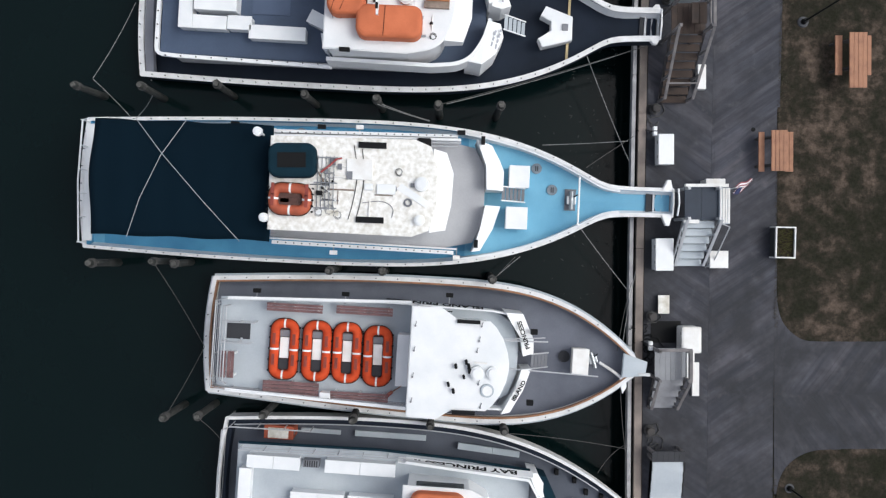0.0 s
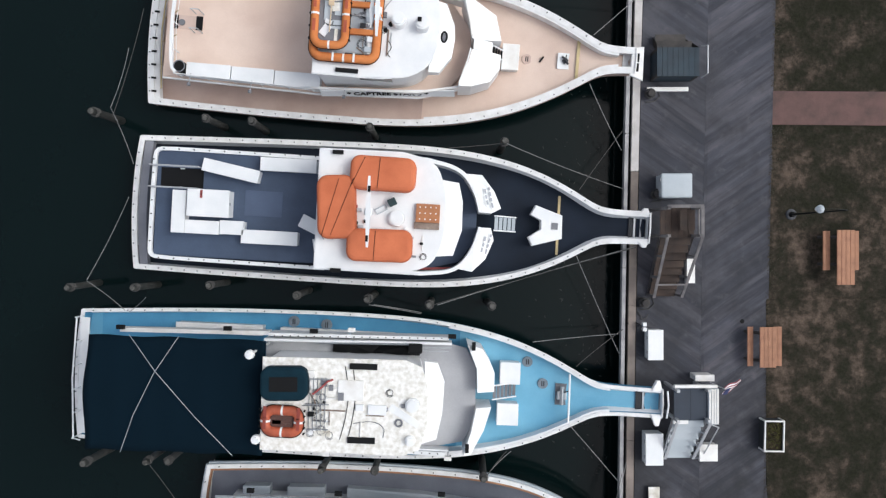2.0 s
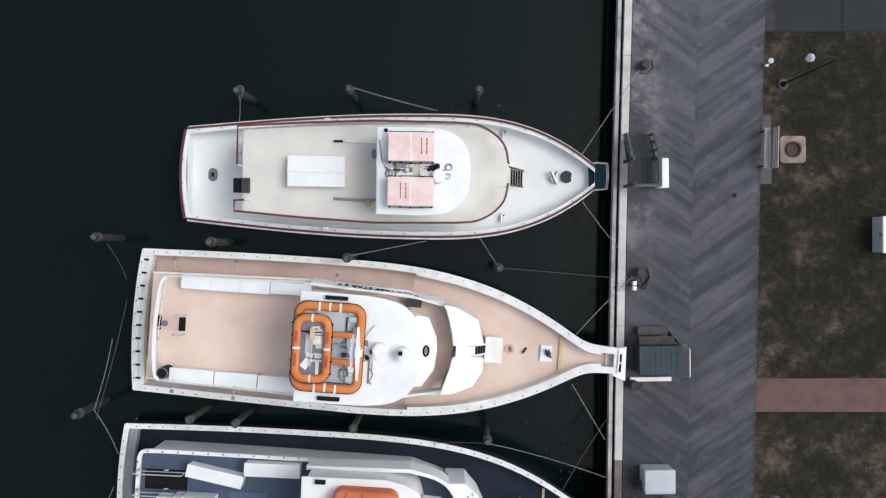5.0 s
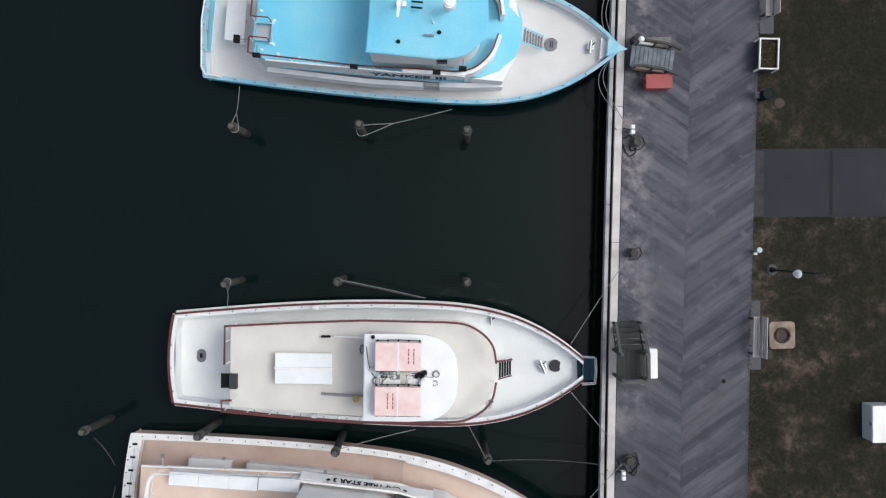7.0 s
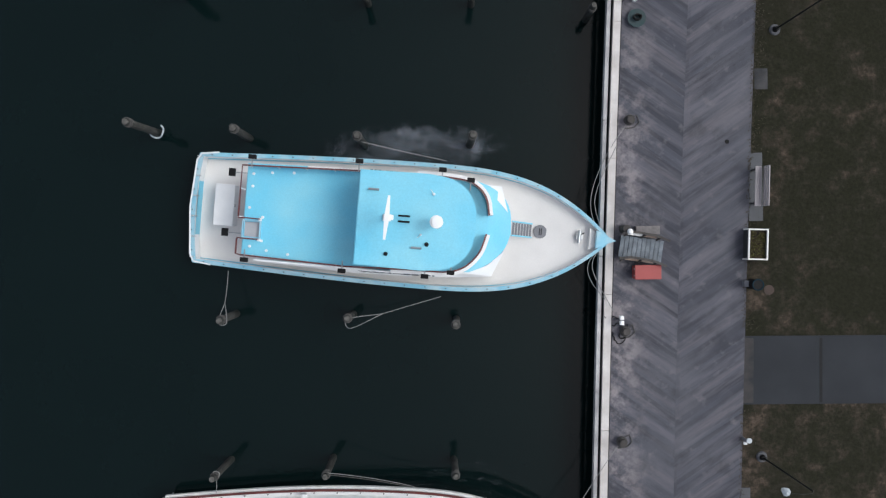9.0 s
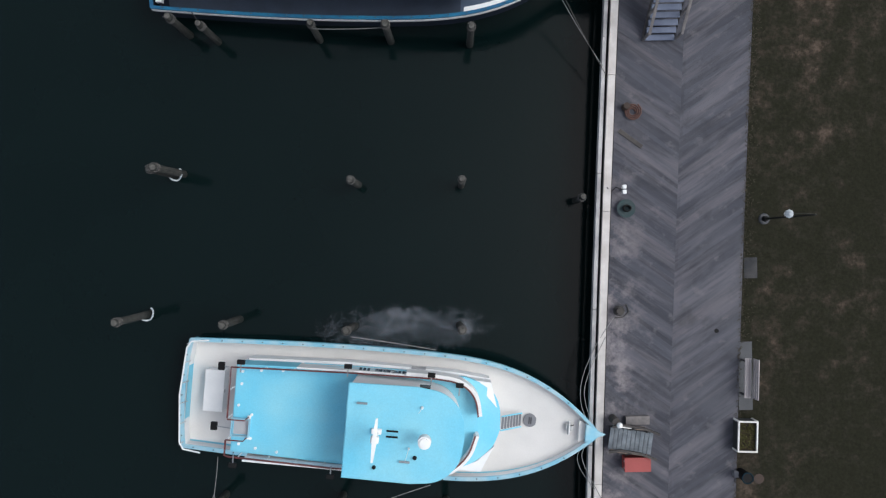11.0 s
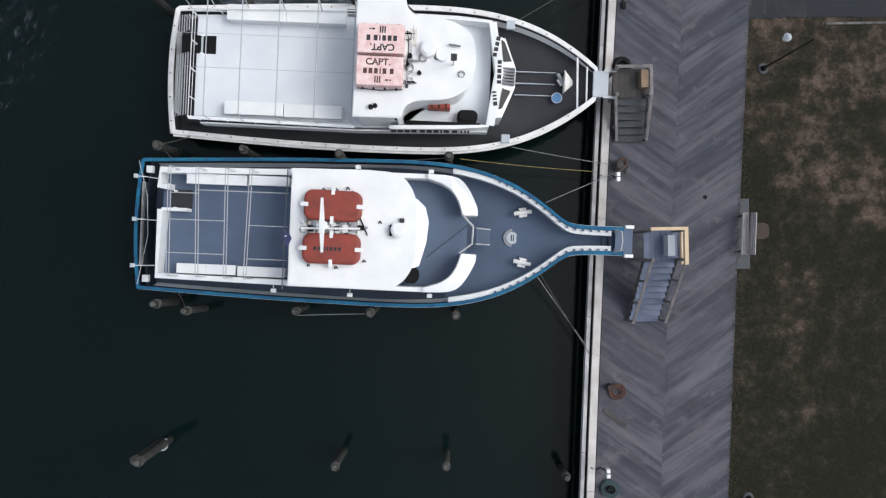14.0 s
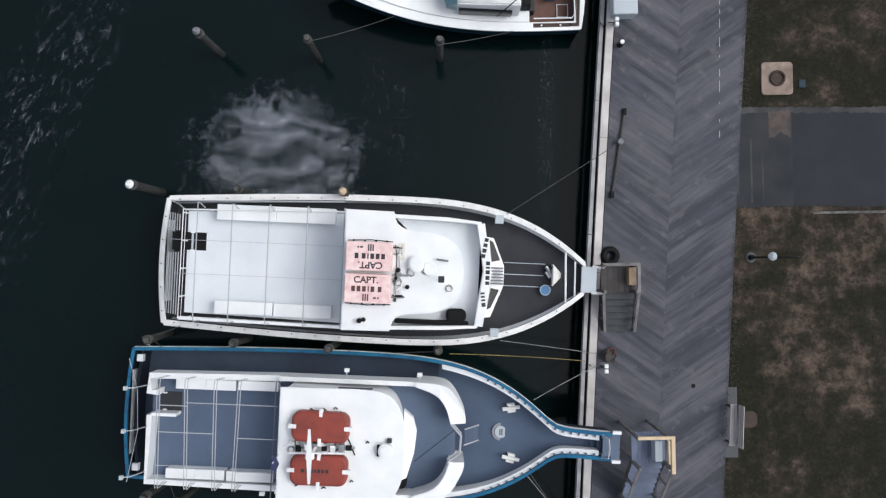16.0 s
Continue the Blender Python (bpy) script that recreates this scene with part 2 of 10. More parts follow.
def foam_material(name, scale, cut, density, stretch=(1.0, 1.0)):
    """Foam floating on the water: thin lace that fades towards the patch's rim."""
    m = bpy.data.materials.new(name)
    m.use_nodes = True
    n, l = m.node_tree.nodes, m.node_tree.links
    p = n["Principled BSDF"]
    p.inputs["Base Color"].default_value, p.inputs["Roughness"].default_value = col(150, 156, 168), 0.8
    tc, drawn = n.new("ShaderNodeTexCoord"), n.new("ShaderNodeMapping")
    drawn.inputs["Scale"].default_value = (stretch[0], stretch[1], 1)
    l.new(tc.outputs["Object"], drawn.inputs["Vector"])

    def noise(sc, detail, rough, distort):
        t = n.new("ShaderNodeTexNoise")
        t.inputs["Scale"].default_value, t.inputs["Detail"].default_value = sc, detail
        t.inputs["Roughness"].default_value, t.inputs["Distortion"].default_value = rough, distort
        l.new(drawn.outputs[0], t.inputs["Vector"])
        return t.outputs["Fac"]

    def ramp(src, lo, hi):
        r = n.new("ShaderNodeMapRange")
        r.interpolation_type = "SMOOTHSTEP"
        r.inputs["From Min"].default_value, r.inputs["From Max"].default_value = lo, hi
        l.new(src, r.inputs["Value"])
        return r.outputs[0]

    def times(a, b):
        x = n.new("ShaderNodeMath")
        x.operation = "MULTIPLY"
        l.new(a, x.inputs[0])
        if isinstance(b, float):
            x.inputs[1].default_value = b
        else:
            l.new(b, x.inputs[1])
        return x.outputs[0]

    sub, sc, ln = n.new("ShaderNodeVectorMath"), n.new("ShaderNodeVectorMath"), n.new("ShaderNodeVectorMath")
    sub.operation, sc.operation, ln.operation = "SUBTRACT", "MULTIPLY", "LENGTH"
    sub.inputs[1].default_value, sc.inputs[1].default_value = (0.5, 0.5, 0), (2, 2, 0)
    l.new(tc.outputs["Generated"], sub.inputs[0])
    l.new(sub.outputs[0], sc.inputs[0])
    l.new(sc.outputs[0], ln.inputs[0])
    def blend(a, k, b):
        x = n.new("ShaderNodeMath")
        x.operation = "MULTIPLY_ADD"
        x.inputs[1].default_value = k
        l.new(a, x.inputs[0])
        if isinstance(b, float):
            x.inputs[2].default_value = b
        else:
            l.new(b, x.inputs[2])
        return x.outputs[0]

    far = blend(noise(scale, 14, 0.82, 0.2), 1.5, ln.outputs["Value"])
    if cut:
        lace = ramp(noise(scale * 3.4, 12, 0.75, 0.8), cut, cut + 0.16)
        mask = ramp(far, 1.65, 1.1)
    else:
        # cloudy body with curled bright streaks, broken into lace with dark holes towards the rim
        fold = n.new("ShaderNodeMath")
        fold.operation = "ABSOLUTE"
        l.new(blend(noise(scale * 0.55, 6, 0.6, 1.5), 1.0, -0.5), fold.inputs[0])
        swirl, push, turned, tn = n.new("ShaderNodeTexNoise"), n.new("ShaderNodeVectorMath"), n.new("ShaderNodeMapping"), n.new("ShaderNodeTexNoise")
        swirl.inputs["Scale"].default_value, swirl.inputs["Detail"].default_value = scale * 0.45, 3
        l.new(tc.outputs["Object"], swirl.inputs["Vector"])
        push.operation = "MULTIPLY_ADD"
        push.inputs[1].default_value = (2.6, 2.6, 0)
        l.new(swirl.outputs["Color"], push.inputs[0])
        l.new(tc.outputs["Object"], push.inputs[2])
        turned.inputs["Rotation"].default_value, turned.inputs["Scale"].default_value = (0, 0, radians(-18)), (0.55, 1.9, 1)
        l.new(push.outputs[0], turned.inputs["Vector"])
        tn.inputs["Scale"].default_value, tn.inputs["Detail"].default_value, tn.inputs["Roughness"].default_value = scale * 0.8, 9, 0.6
        l.new(turned.outputs[0], tn.inputs["Vector"])
        body = blend(ramp(tn.outputs["Fac"], 0.38, 0.66), 0.86, 0.06)
        body = blend(ramp(fold.outputs[0], 0.08, 0.0), 0.22, body)
        holes = ramp(blend(far, -0.75, blend(noise(scale * 3.6, 10, 0.7, 1.2), 1.0, 1.0)), 0.40, 0.58)
        lace, mask = times(body, holes), ramp(far, 1.62, 1.12)
    l.new(times(times(mask, lace), density), p.inputs["Alpha"])
    return m


def lawn_material():
    """Dormant grass: dark turf, worn pinkish-brown soil, speckled by blades and dead leaves."""
    m = bpy.data.materials.new("winter lawn")
    m.use_nodes = True
    n, l = m.node_tree.nodes, m.node_tree.links
    p = n["Principled BSDF"]
    p.inputs["Roughness"].default_value, p.inputs["Specular IOR Level"].default_value = 1.0, 0.1
    geo = n.new("ShaderNodeNewGeometry")
    t = []
    for s, d, r in ((0.5, 5, 0.6), (2.0, 7, 0.68), (9.0, 5, 0.7)):
        x = n.new("ShaderNodeTexNoise")
        x.inputs["Scale"].default_value, x.inputs["Detail"].default_value, x.inputs["Roughness"].default_value = s, d, r
        l.new(geo.outputs["Position"], x.inputs["Vector"])
        t.append(x)
    add = n.new("ShaderNodeMath")
    l.new(t[0].outputs["Fac"], add.inputs[0])
    l.new(t[1].outputs["Fac"], add.inputs[1])
    half = n.new("ShaderNodeMath")
    half.operation = "MULTIPLY"
    half.inputs[1].default_value = 0.5
    l.new(add.outputs[0], half.inputs[0])
    ramp = n.new("ShaderNodeValToRGB")
    e = ramp.color_ramp.elements
    e[0].position, e[0].color = 0.40, col(37, 37, 29)
    e[1].position, e[1].color = 0.66, col(92, 80, 71)
    for k, c in ((0.47, (42, 41, 34)), (0.54, (55, 50, 43))):
        e.new(k).color = col(*c)
    # how bare the turf is along the waterfront
    place, run, bare, wear = n.new("ShaderNodeSeparateXYZ"), n.new("ShaderNodeMapRange"), n.new("ShaderNodeFloatCurve"), n.new("ShaderNodeMath")
    l.new(geo.outputs["Position"], place.inputs[0])
    l.new(place.outputs["Y"], run.inputs["Value"])
    run.inputs["From Min"].default_value, run.inputs["From Max"].default_value = -20.0, 80.0
    curve = bare.mapping.curves[0]
    for k, h in ((0.15, 0.52), (0.20, 0.56), (0.28, 0.56), (0.36, 0.42), (0.43, 0.36), (0.48, 0.14), (0.56, 0.14), (0.61, 0.30), (0.66, 0.46), (0.70, 0.60), (0.75, 0.46), (0.79, 0.26)):
        curve.points.new(k, h)
    curve.points[0].location, curve.points[-1].location = (0.0, 0.5), (1.0, 0.25)
    bare.mapping.update()
    l.new(run.outputs[0], bare.inputs["Value"])
    wear.operation = "MULTIPLY_ADD"
    wear.inputs[1].default_value = 0.22
    l.new(bare.outputs[0], wear.inputs[0])
    less = n.new("ShaderNodeMath")
    less.inputs[1].default_value = -0.105
    l.new(half.outputs[0], less.inputs[0])
    l.new(less.outputs[0], wear.inputs[2])
    l.new(wear.outputs[0], ramp.inputs["Fac"])
    hsv = n.new("ShaderNodeHueSaturation")
    val = n.new("ShaderNodeMapRange")
    val.inputs["From Min"].default_value, val.inputs["From Max"].default_value = 0.25, 0.75
    val.inputs["To Min"].default_value, val.inputs["To Max"].default_value = 0.68, 1.38
    l.new(t[2].outputs["Fac"], val.inputs["Value"])
    l.new(val.outputs[0], hsv.inputs["Value"])
    l.new(ramp.outputs[0], hsv.inputs["Color"])
    l.new(hsv.outputs[0], p.inputs["Base Color"])
    b = n.new("ShaderNodeBump")
    b.inputs["Strength"].default_value, b.inputs["Distance"].default_value = 0.8, 0.03
    l.new(t[2].outputs["Fac"], b.inputs["Height"])
    l.new(b.outputs[0], p.inputs["Normal"])
    return m


def plank_material(name, turn):
    """Weathered deck boards: each one its own shade, grain along the board, worn and damp patches over all."""
    m = bpy.data.materials.new(name)
    m.use_nodes = True
    n, l = m.node_tree.nodes, m.node_tree.links
    p = n["Principled BSDF"]
    p.inputs["Roughness"].default_value, p.inputs["Specular IOR Level"].default_value = 0.85, 0.3
    geo, info = n.new("ShaderNodeNewGeometry"), n.new("ShaderNodeObjectInfo")
    both = n.new("ShaderNodeMath")
    l.new(info.outputs["Random"], both.inputs[0])
    l.new(geo.outputs["Random Per Island"], both.inputs[1])
    rnd = n.new("ShaderNodeMath")
    rnd.operation = "FRACT"
    l.new(both.outputs[0], rnd.inputs[0])
    spin = n.new("ShaderNodeVectorRotate")
    spin.rotation_type = "Z_AXIS"
    spin.inputs["Angle"].default_value = -radians(turn)
    l.new(geo.outputs["Position"], spin.inputs["Vector"])
    squeeze = n.new("ShaderNodeVectorMath")
    squeeze.operation = "MULTIPLY"
    squeeze.inputs[1].default_value = (0.30, 3.4, 1.0)
    l.new(spin.outputs[0], squeeze.inputs[0])
    wide = n.new("ShaderNodeVectorMath")
    wide.operation = "MULTIPLY"
    wide.inputs[1].default_value = (0.17, 1.5, 1.0)
    l.new(spin.outputs[0], wide.inputs[0])
    tone = n.new("ShaderNodeValToRGB")
    e = tone.color_ramp.elements
    e[0].position, e[0].color = 0.0, col(61, 63, 71)
    e[1].position, e[1].color = 1.0, col(76, 78, 87)
    e.new(0.55).color = col(67, 69, 78)
    l.new(rnd.outputs[0], tone.inputs["Fac"])
    src = tone.outputs[0]
    layers = ((wide, 1.0, 6, 0.50, 0.64, 0.62, (108, 107, 115)), (wide, 1.4, 5, 0.54, 0.68, 0.5, (50, 53, 60)), (squeeze, 1.0, 7, 0.47, 0.70, 0.75, (104, 101, 107)), (squeeze, 1.7, 5, 0.52, 0.80, 0.5, (46, 48, 54)), (geo, 0.22, 7, 0.50, 0.72, 0.65, (94, 95, 102)), (geo, 0.9, 9, 0.56, 0.76, 0.5, (46, 48, 52)), (geo, 2.2, 9, 0.58, 0.80, 0.6, (124, 120, 123)))
    for vec, scale, detail, lo, hi, amount, rgb in layers:
        t = n.new("ShaderNodeTexNoise")
        t.inputs["Scale"].default_value, t.inputs["Detail"].default_value, t.inputs["Roughness"].default_value = scale, detail, 0.62
        l.new(vec.outputs["Position"] if vec is geo else vec.outputs[0], t.inputs["Vector"])
        r = n.new("ShaderNodeMapRange")
        r.inputs["From Min"].default_value, r.inputs["From Max"].default_value = lo, hi
        r.inputs["To Max"].default_value = amount
        l.new(t.outputs["Fac"], r.inputs["Value"])
        mix = n.new("ShaderNodeMix")
        mix.data_type = "RGBA"
        mix.inputs["B"].default_value = col(*rgb)
        l.new(r.outputs[0], mix.inputs["Factor"])
        l.new(src, mix.inputs["A"])
        src = mix.outputs["Result"]
    # boards that stay damp and trodden dark round the busier berths
    place, run, blot, sumup, soft = (n.new(k) for k in ("ShaderNodeSeparateXYZ", "ShaderNodeMapRange", "ShaderNodeTexNoise", "ShaderNodeMath", "ShaderNodeMapRange"))
    l.new(geo.outputs["Position"], place.inputs[0])
    l.new(place.outputs["Y"], run.inputs["Value"])
    run.inputs["From Min"].default_value, run.inputs["From Max"].default_value = 24.0, 0.0
    blot.inputs["Scale"].default_value, blot.inputs["Detail"].default_value, blot.inputs["Roughness"].default_value = 0.45, 8, 0.65
    l.new(geo.outputs["Position"], blot.inputs["Vector"])
    sumup.operation = "MULTIPLY"
    l.new(run.outputs[0], sumup.inputs[0])
    l.new(blot.outputs["Fac"], soft.inputs["Value"])
    soft.inputs["From Min"].default_value, soft.inputs["From Max"].default_value = 0.28, 0.58
    soft.inputs["To Max"].default_value = 0.85
    l.new(soft.outputs[0], sumup.inputs[1])
    damp = n.new("ShaderNodeMix")
    damp.data_type = "RGBA"
    damp.inputs["B"].default_value = col(46, 47, 50)
    l.new(sumup.outputs[0], damp.inputs["Factor"])
    l.new(src, damp.inputs["A"])
    # pale scuffs and salt along the cap timber by the open berth
    def node_math(op, a, b):
        x = n.new("ShaderNodeMath")
        x.operation = op
        for k, v in enumerate((a, b)):
            if isinstance(v, float):
                x.inputs[k].default_value = v
            else:
                l.new(v, x.inputs[k])
        return x.outputs[0]

    def span(v, a, b):
        x = n.new("ShaderNodeMapRange")
        x.interpolation_type = "SMOOTHSTEP"
        x.inputs["From Min"].default_value, x.inputs["From Max"].default_value = a, b
        l.new(v, x.inputs["Value"])
        return x.outputs[0]

    salt = n.new("ShaderNodeTexNoise")
    salt.inputs["Scale"].default_value, salt.inputs["Detail"].default_value, salt.inputs["Roughness"].default_value = 0.8, 9, 0.7
    l.new(geo.outputs["Position"], salt.inputs["Vector"])
    off = node_math("SUBTRACT", place.outputs["X"], node_math("MULTIPLY", place.outputs["Y"], 0.04))
    worn = node_math("MULTIPLY", span(off, 8.3, 6.7), node_math("MULTIPLY", span(place.outputs["Y"], 13.0, 20.0), span(place.outputs["Y"], 42.0, 32.0)))
    worn = node_math("MULTIPLY", node_math("MULTIPLY", worn, 0.8), span(salt.outputs["Fac"], 0.45, 0.66))
    pale = n.new("ShaderNodeMix")
    pale.data_type = "RGBA"
    pale.inputs["B"].default_value = col(150, 143, 146)
    l.new(worn, pale.inputs["Factor"])
    l.new(damp.outputs["Result"], pale.inputs["A"])
    l.new(pale.outputs["Result"], p.inputs["Base Color"])
    return m


WATER, LAWN = water_material(), lawn_material()
BOARDS = {k: plank_material("weathered boardwalk plank", a) for k, a in ((-1, -34.2), (1, 34.2), (-2, -53.1), (2, 53.1))}

# ---- mesh helpers ----


def box(bm, x0, x1, y0, y1, z0, z1, b=0.0, turn=None):
    r = bmesh.ops.create_cube(bm, size=1, matrix=(turn or Matrix()) @ Matrix.Translation(((x0 + x1) / 2, (y0 + y1) / 2, (z0 + z1) / 2)) @ Matrix.Diagonal((abs(x1 - x0), abs(y1 - y0), abs(z1 - z0), 1)))
    if b:
        edges = {e for v in r["verts"] for e in v.link_edges}
        bmesh.ops.bevel(bm, geom=list(edges), offset=b, segments=2, affect="EDGES", profile=0.6)
    return bm


def Box(*a, **k):
    return box(bmesh.new(), *a, **k)


def cyl(bm, x, y, z0, z1, r, r2=None, n=16, b=0.0):
    res = bmesh.ops.create_cone(bm, cap_ends=True, segments=n, radius1=r, radius2=r if r2 is None else r2, depth=z1 - z0, matrix=Matrix.Translation((x, y, (z0 + z1) / 2)))
    if b:
        edges = {e for v in res["verts"] for e in v.link_edges if abs(e.verts[0].co.z - e.verts[1].co.z) < 1e-6 and e.verts[0].co.z > (z0 + z1) / 2}
        bmesh.ops.bevel(bm, geom=list(edges), offset=b, segments=2, affect="EDGES")
    return bm


def tube(bm, pts, r, n=7, closed=False):
    """A round bar along a line of points."""
    pts = [Vector(p) for p in pts]
    rings, m = [], len(pts)
    for i, p in enumerate(pts):
        a = pts[(i - 1) % m] if closed or i else pts[0]
        c = pts[(i + 1) % m] if closed or i < m - 1 else pts[-1]
        d = (c - a).normalized()
        side = d.cross(Vector((0, 0, 1)))
        side = side.normalized() if side.length > 1e-4 else Vector((1, 0, 0))
        up = side.cross(d)
        rings.append([bm.verts.new(p + (side * math.cos(2 * math.pi * k / n) + up * math.sin(2 * math.pi * k / n)) * r) for k in range(n)])
    for i in range(m if closed else m - 1):
        q, w = rings[i], rings[(i + 1) % m]
        for k in range(n):
            bm.faces.new((q[k], q[(k + 1) % n], w[(k + 1) % n], w[k]))
    if not closed:
        bm.faces.new(rings[0][::-1])
        bm.faces.new(rings[-1])
    return bm


def prism(bm, poly, z0, z1, b=0.0):
    """An upright block over an outline; z0 and z1 are heights, or functions of x and y."""
    f0 = z0 if callable(z0) else (lambda x, y: z0)
    f1 = z1 if callable(z1) else (lambda x, y: z1)
    lo = [bm.verts.new((x, y, f0(x, y))) for x, y in poly]
    hi = [bm.verts.new((x, y, f1(x, y))) for x, y in poly]
    n = len(poly)
    faces = [bm.faces.new(lo[::-1]), bm.faces.new(hi)]
    for i in range(n):
        faces.append(bm.faces.new((lo[i], lo[(i + 1) % n], hi[(i + 1) % n], hi[i])))
    bmesh.ops.recalc_face_normals(bm, faces=faces)
    if b:
        bmesh.ops.bevel(bm, geom=list(faces[1].edges), offset=b, segments=2, affect="EDGES")
    return bm


def Prism(*a, **k):
    return prism(bmesh.new(), *a, **k)


def offset(pts, d, closed=False):
    out, n = [], len(pts)
    for i, p in enumerate(pts):
        a = pts[(i - 1) % n] if closed or i else pts[i]
        c = pts[(i + 1) % n] if closed or i < n - 1 else pts[i]
        t = Vector((c[0] - a[0], c[1] - a[1])).normalized()
        out.append((p[0] - t.y * d, p[1] + t.x * d))
    return out


def strip(bm, pts, thick, z0, z1, closed=False):
    """A wall of a given thickness along a line in plan."""
    a, b = offset(pts, thick / 2, closed), offset(pts, -thick / 2, closed)
    f0 = z0 if callable(z0) else (lambda x, y: z0)
    f1 = z1 if callable(z1) else (lambda x, y: z1)
    q = [[bm.verts.new((p[0], p[1], f(*pts[i]))) for i, p in enumerate(s)] for s in (a, b) for f in (f0, f1)]
    n = len(pts)
    for i in range(n if closed else n - 1):
        j = (i + 1) % n
        bm.faces.new((q[0][i], q[1][i], q[1][j], q[0][j]))
        bm.faces.new((q[2][i], q[2][j], q[3][j], q[3][i]))
        bm.faces.new((q[1][i], q[3][i], q[3][j], q[1][j]))
        bm.faces.new((q[0][i], q[0][j], q[2][j], q[2][i]))
    if not closed:
        bm.faces.new((q[0][0], q[2][0], q[3][0], q[1][0]))
        bm.faces.new((q[0][-1], q[1][-1], q[3][-1], q[2][-1]))
    bmesh.ops.recalc_face_normals(bm, faces=bm.faces[:])
    return bm


def Strip(*a, **k):
    return strip(bmesh.new(), *a, **k)


def Tube(*a, **k):
    return tube(bmesh.new(), *a, **k)


def chaikin(pts, times=2, keep=True):
    for _ in range(times):
        out = [pts[0]] if keep else []
        for p, q in zip(pts, pts[1:]):
            out += [tuple(0.75 * a + 0.25 * b for a, b in zip(p, q)), tuple(0.25 * a + 0.75 * b for a, b in zip(p, q))]
        pts = out + ([pts[-1]] if keep else [])
    return pts


def mirror(half):
    """A closed outline from its upper half, stern to bow."""
    return [(u, -v) for u, v in half] + [(u, v) for u, v in reversed(half) if v > 1e-4]


def rounded(cx, cy, w, h, r, n=6):
    out = []
    for sx, sy, a0 in ((1, 1, 0), (-1, 1, 90), (-1, -1, 180), (1, -1, 270)):
        for k in range(n + 1):
            a = radians(a0 + 90 * k / n)
            out.append((cx + sx * (w / 2 - r) + r * math.cos(a), cy + sy * (h / 2 - r) + r * math.sin(a)))
    return out


def mesh_of(bm, name, material, smooth=False):
    me = bpy.data.meshes.new(name)
    if smooth:
        for f in bm.faces:
            f.smooth = True
    bm.to_mesh(me)
    bm.free()
    me.materials.append(material)
    return me


def part(name, bm, material, parent, label="", smooth=False, at=None):
    me = bm if isinstance(bm, bpy.types.Mesh) else mesh_of(bm, name, material, smooth)
    ob = new(name, me)
    ob.parent = parent
    if at is not None:
        ob.matrix_basis = at
    return tagged(ob, label) if label else ob


def thing(name, label, category, m=None, group="", kind=""):
    ob = new(name)
    ob.empty_display_size = 0.3
    if m is not None:
        ob.matrix_basis = m
    return tagged(ob, label, category, group, kind)


def solid(name, bm, material, label, category, m=None, group="", kind="", smooth=False):
    ob = new(name, mesh_of(bm, name, material, smooth))
    if m is not None:
        ob.matrix_basis = m
    return tagged(ob, label, category, group, kind)


def lettering(words, size, material, parent, m, name="letter"):
    """Painted words from the built-in font, each letter a thin mesh."""
    cu = bpy.data.curves.new(name, "FONT")
    cu.body, cu.size, cu.align_x, cu.align_y, cu.extrude = words, size, "CENTER", "CENTER", 0.004
    cu.offset = size * 0.03
    ob = bpy.data.objects.new(name, cu)
    me = bpy.data.meshes.new_from_object(ob)
    bpy.data.objects.remove(ob)
    bm = bmesh.new()
    bm.from_mesh(me)
    bpy.data.meshes.remove(me)
    left = set(bm.faces)
    while left:
        todo = [left.pop()]
        island = set(todo)
        while todo:
            for e in todo.pop().edges:
                for f in e.link_faces:
                    if f in left:
                        left.discard(f)
                        island.add(f)
                        todo.append(f)
        one = bmesh.new()
        at_vert = {v: one.verts.new(v.co) for v in {v for f in island for v in f.verts}}
        for f in island:
            one.faces.new([at_vert[v] for v in f.verts])
        part(name, one, material, parent, at=m)
    bm.free()


def bars(parent, m, widths, height, material, gap=0.05, name="writing_bar"):
    """Writing that cannot be read: plain bars in a row."""
    x = -sum(widths) / 2 - gap * (len(widths) - 1) / 2
    for w in widths:
        if w > 0.01:
            part(name, Box(x, x + w, -height / 2, height / 2, 0, 0.006), material, parent, at=m)
        x += w + gap


# ---- ground and water ----
DOCK = 1.30


def edge(y):
    """The water-side line of the cap timber, which bows gently along the harbour."""
    yy = max(-40.0, min(95.0, y))
    return 6.56 + 0.0135 * yy + 0.00054 * yy * yy


def slope(y):
    return math.atan(0.0135 + 0.00108 * y)


def along(off, y0, y1, n):
    return [(edge(y0 + (y1 - y0) * i / n) + off, y0 + (y1 - y0) * i / n) for i in range(n + 1)]


bm = bmesh.new()
bmesh.ops.create_grid(bm, x_segments=1, y_segments=1, size=1500)
solid("water", bm, WATER, "dark still harbour water", "water", pose(0, 0, 0), kind="structure")
poly = along(0.16, -40, 95, 54)
solid("ground", Prism([(edge(-40) + 0.16, -1500)] + poly + [(edge(95) + 0.16, 1500), (1500, 1500), (1500, -1500)], -1.0, DOCK - 0.045), LAWN, "sparse winter lawn with bare brown earth patches", "ground", kind="structure")
solid("bulkhead", Strip(along(0.08, -40, 95, 54), 0.10, -1.2, DOCK - 0.05), BULK, "dark timber bulkhead wall at the water", "wall", kind="structure")

# ---- boats ----


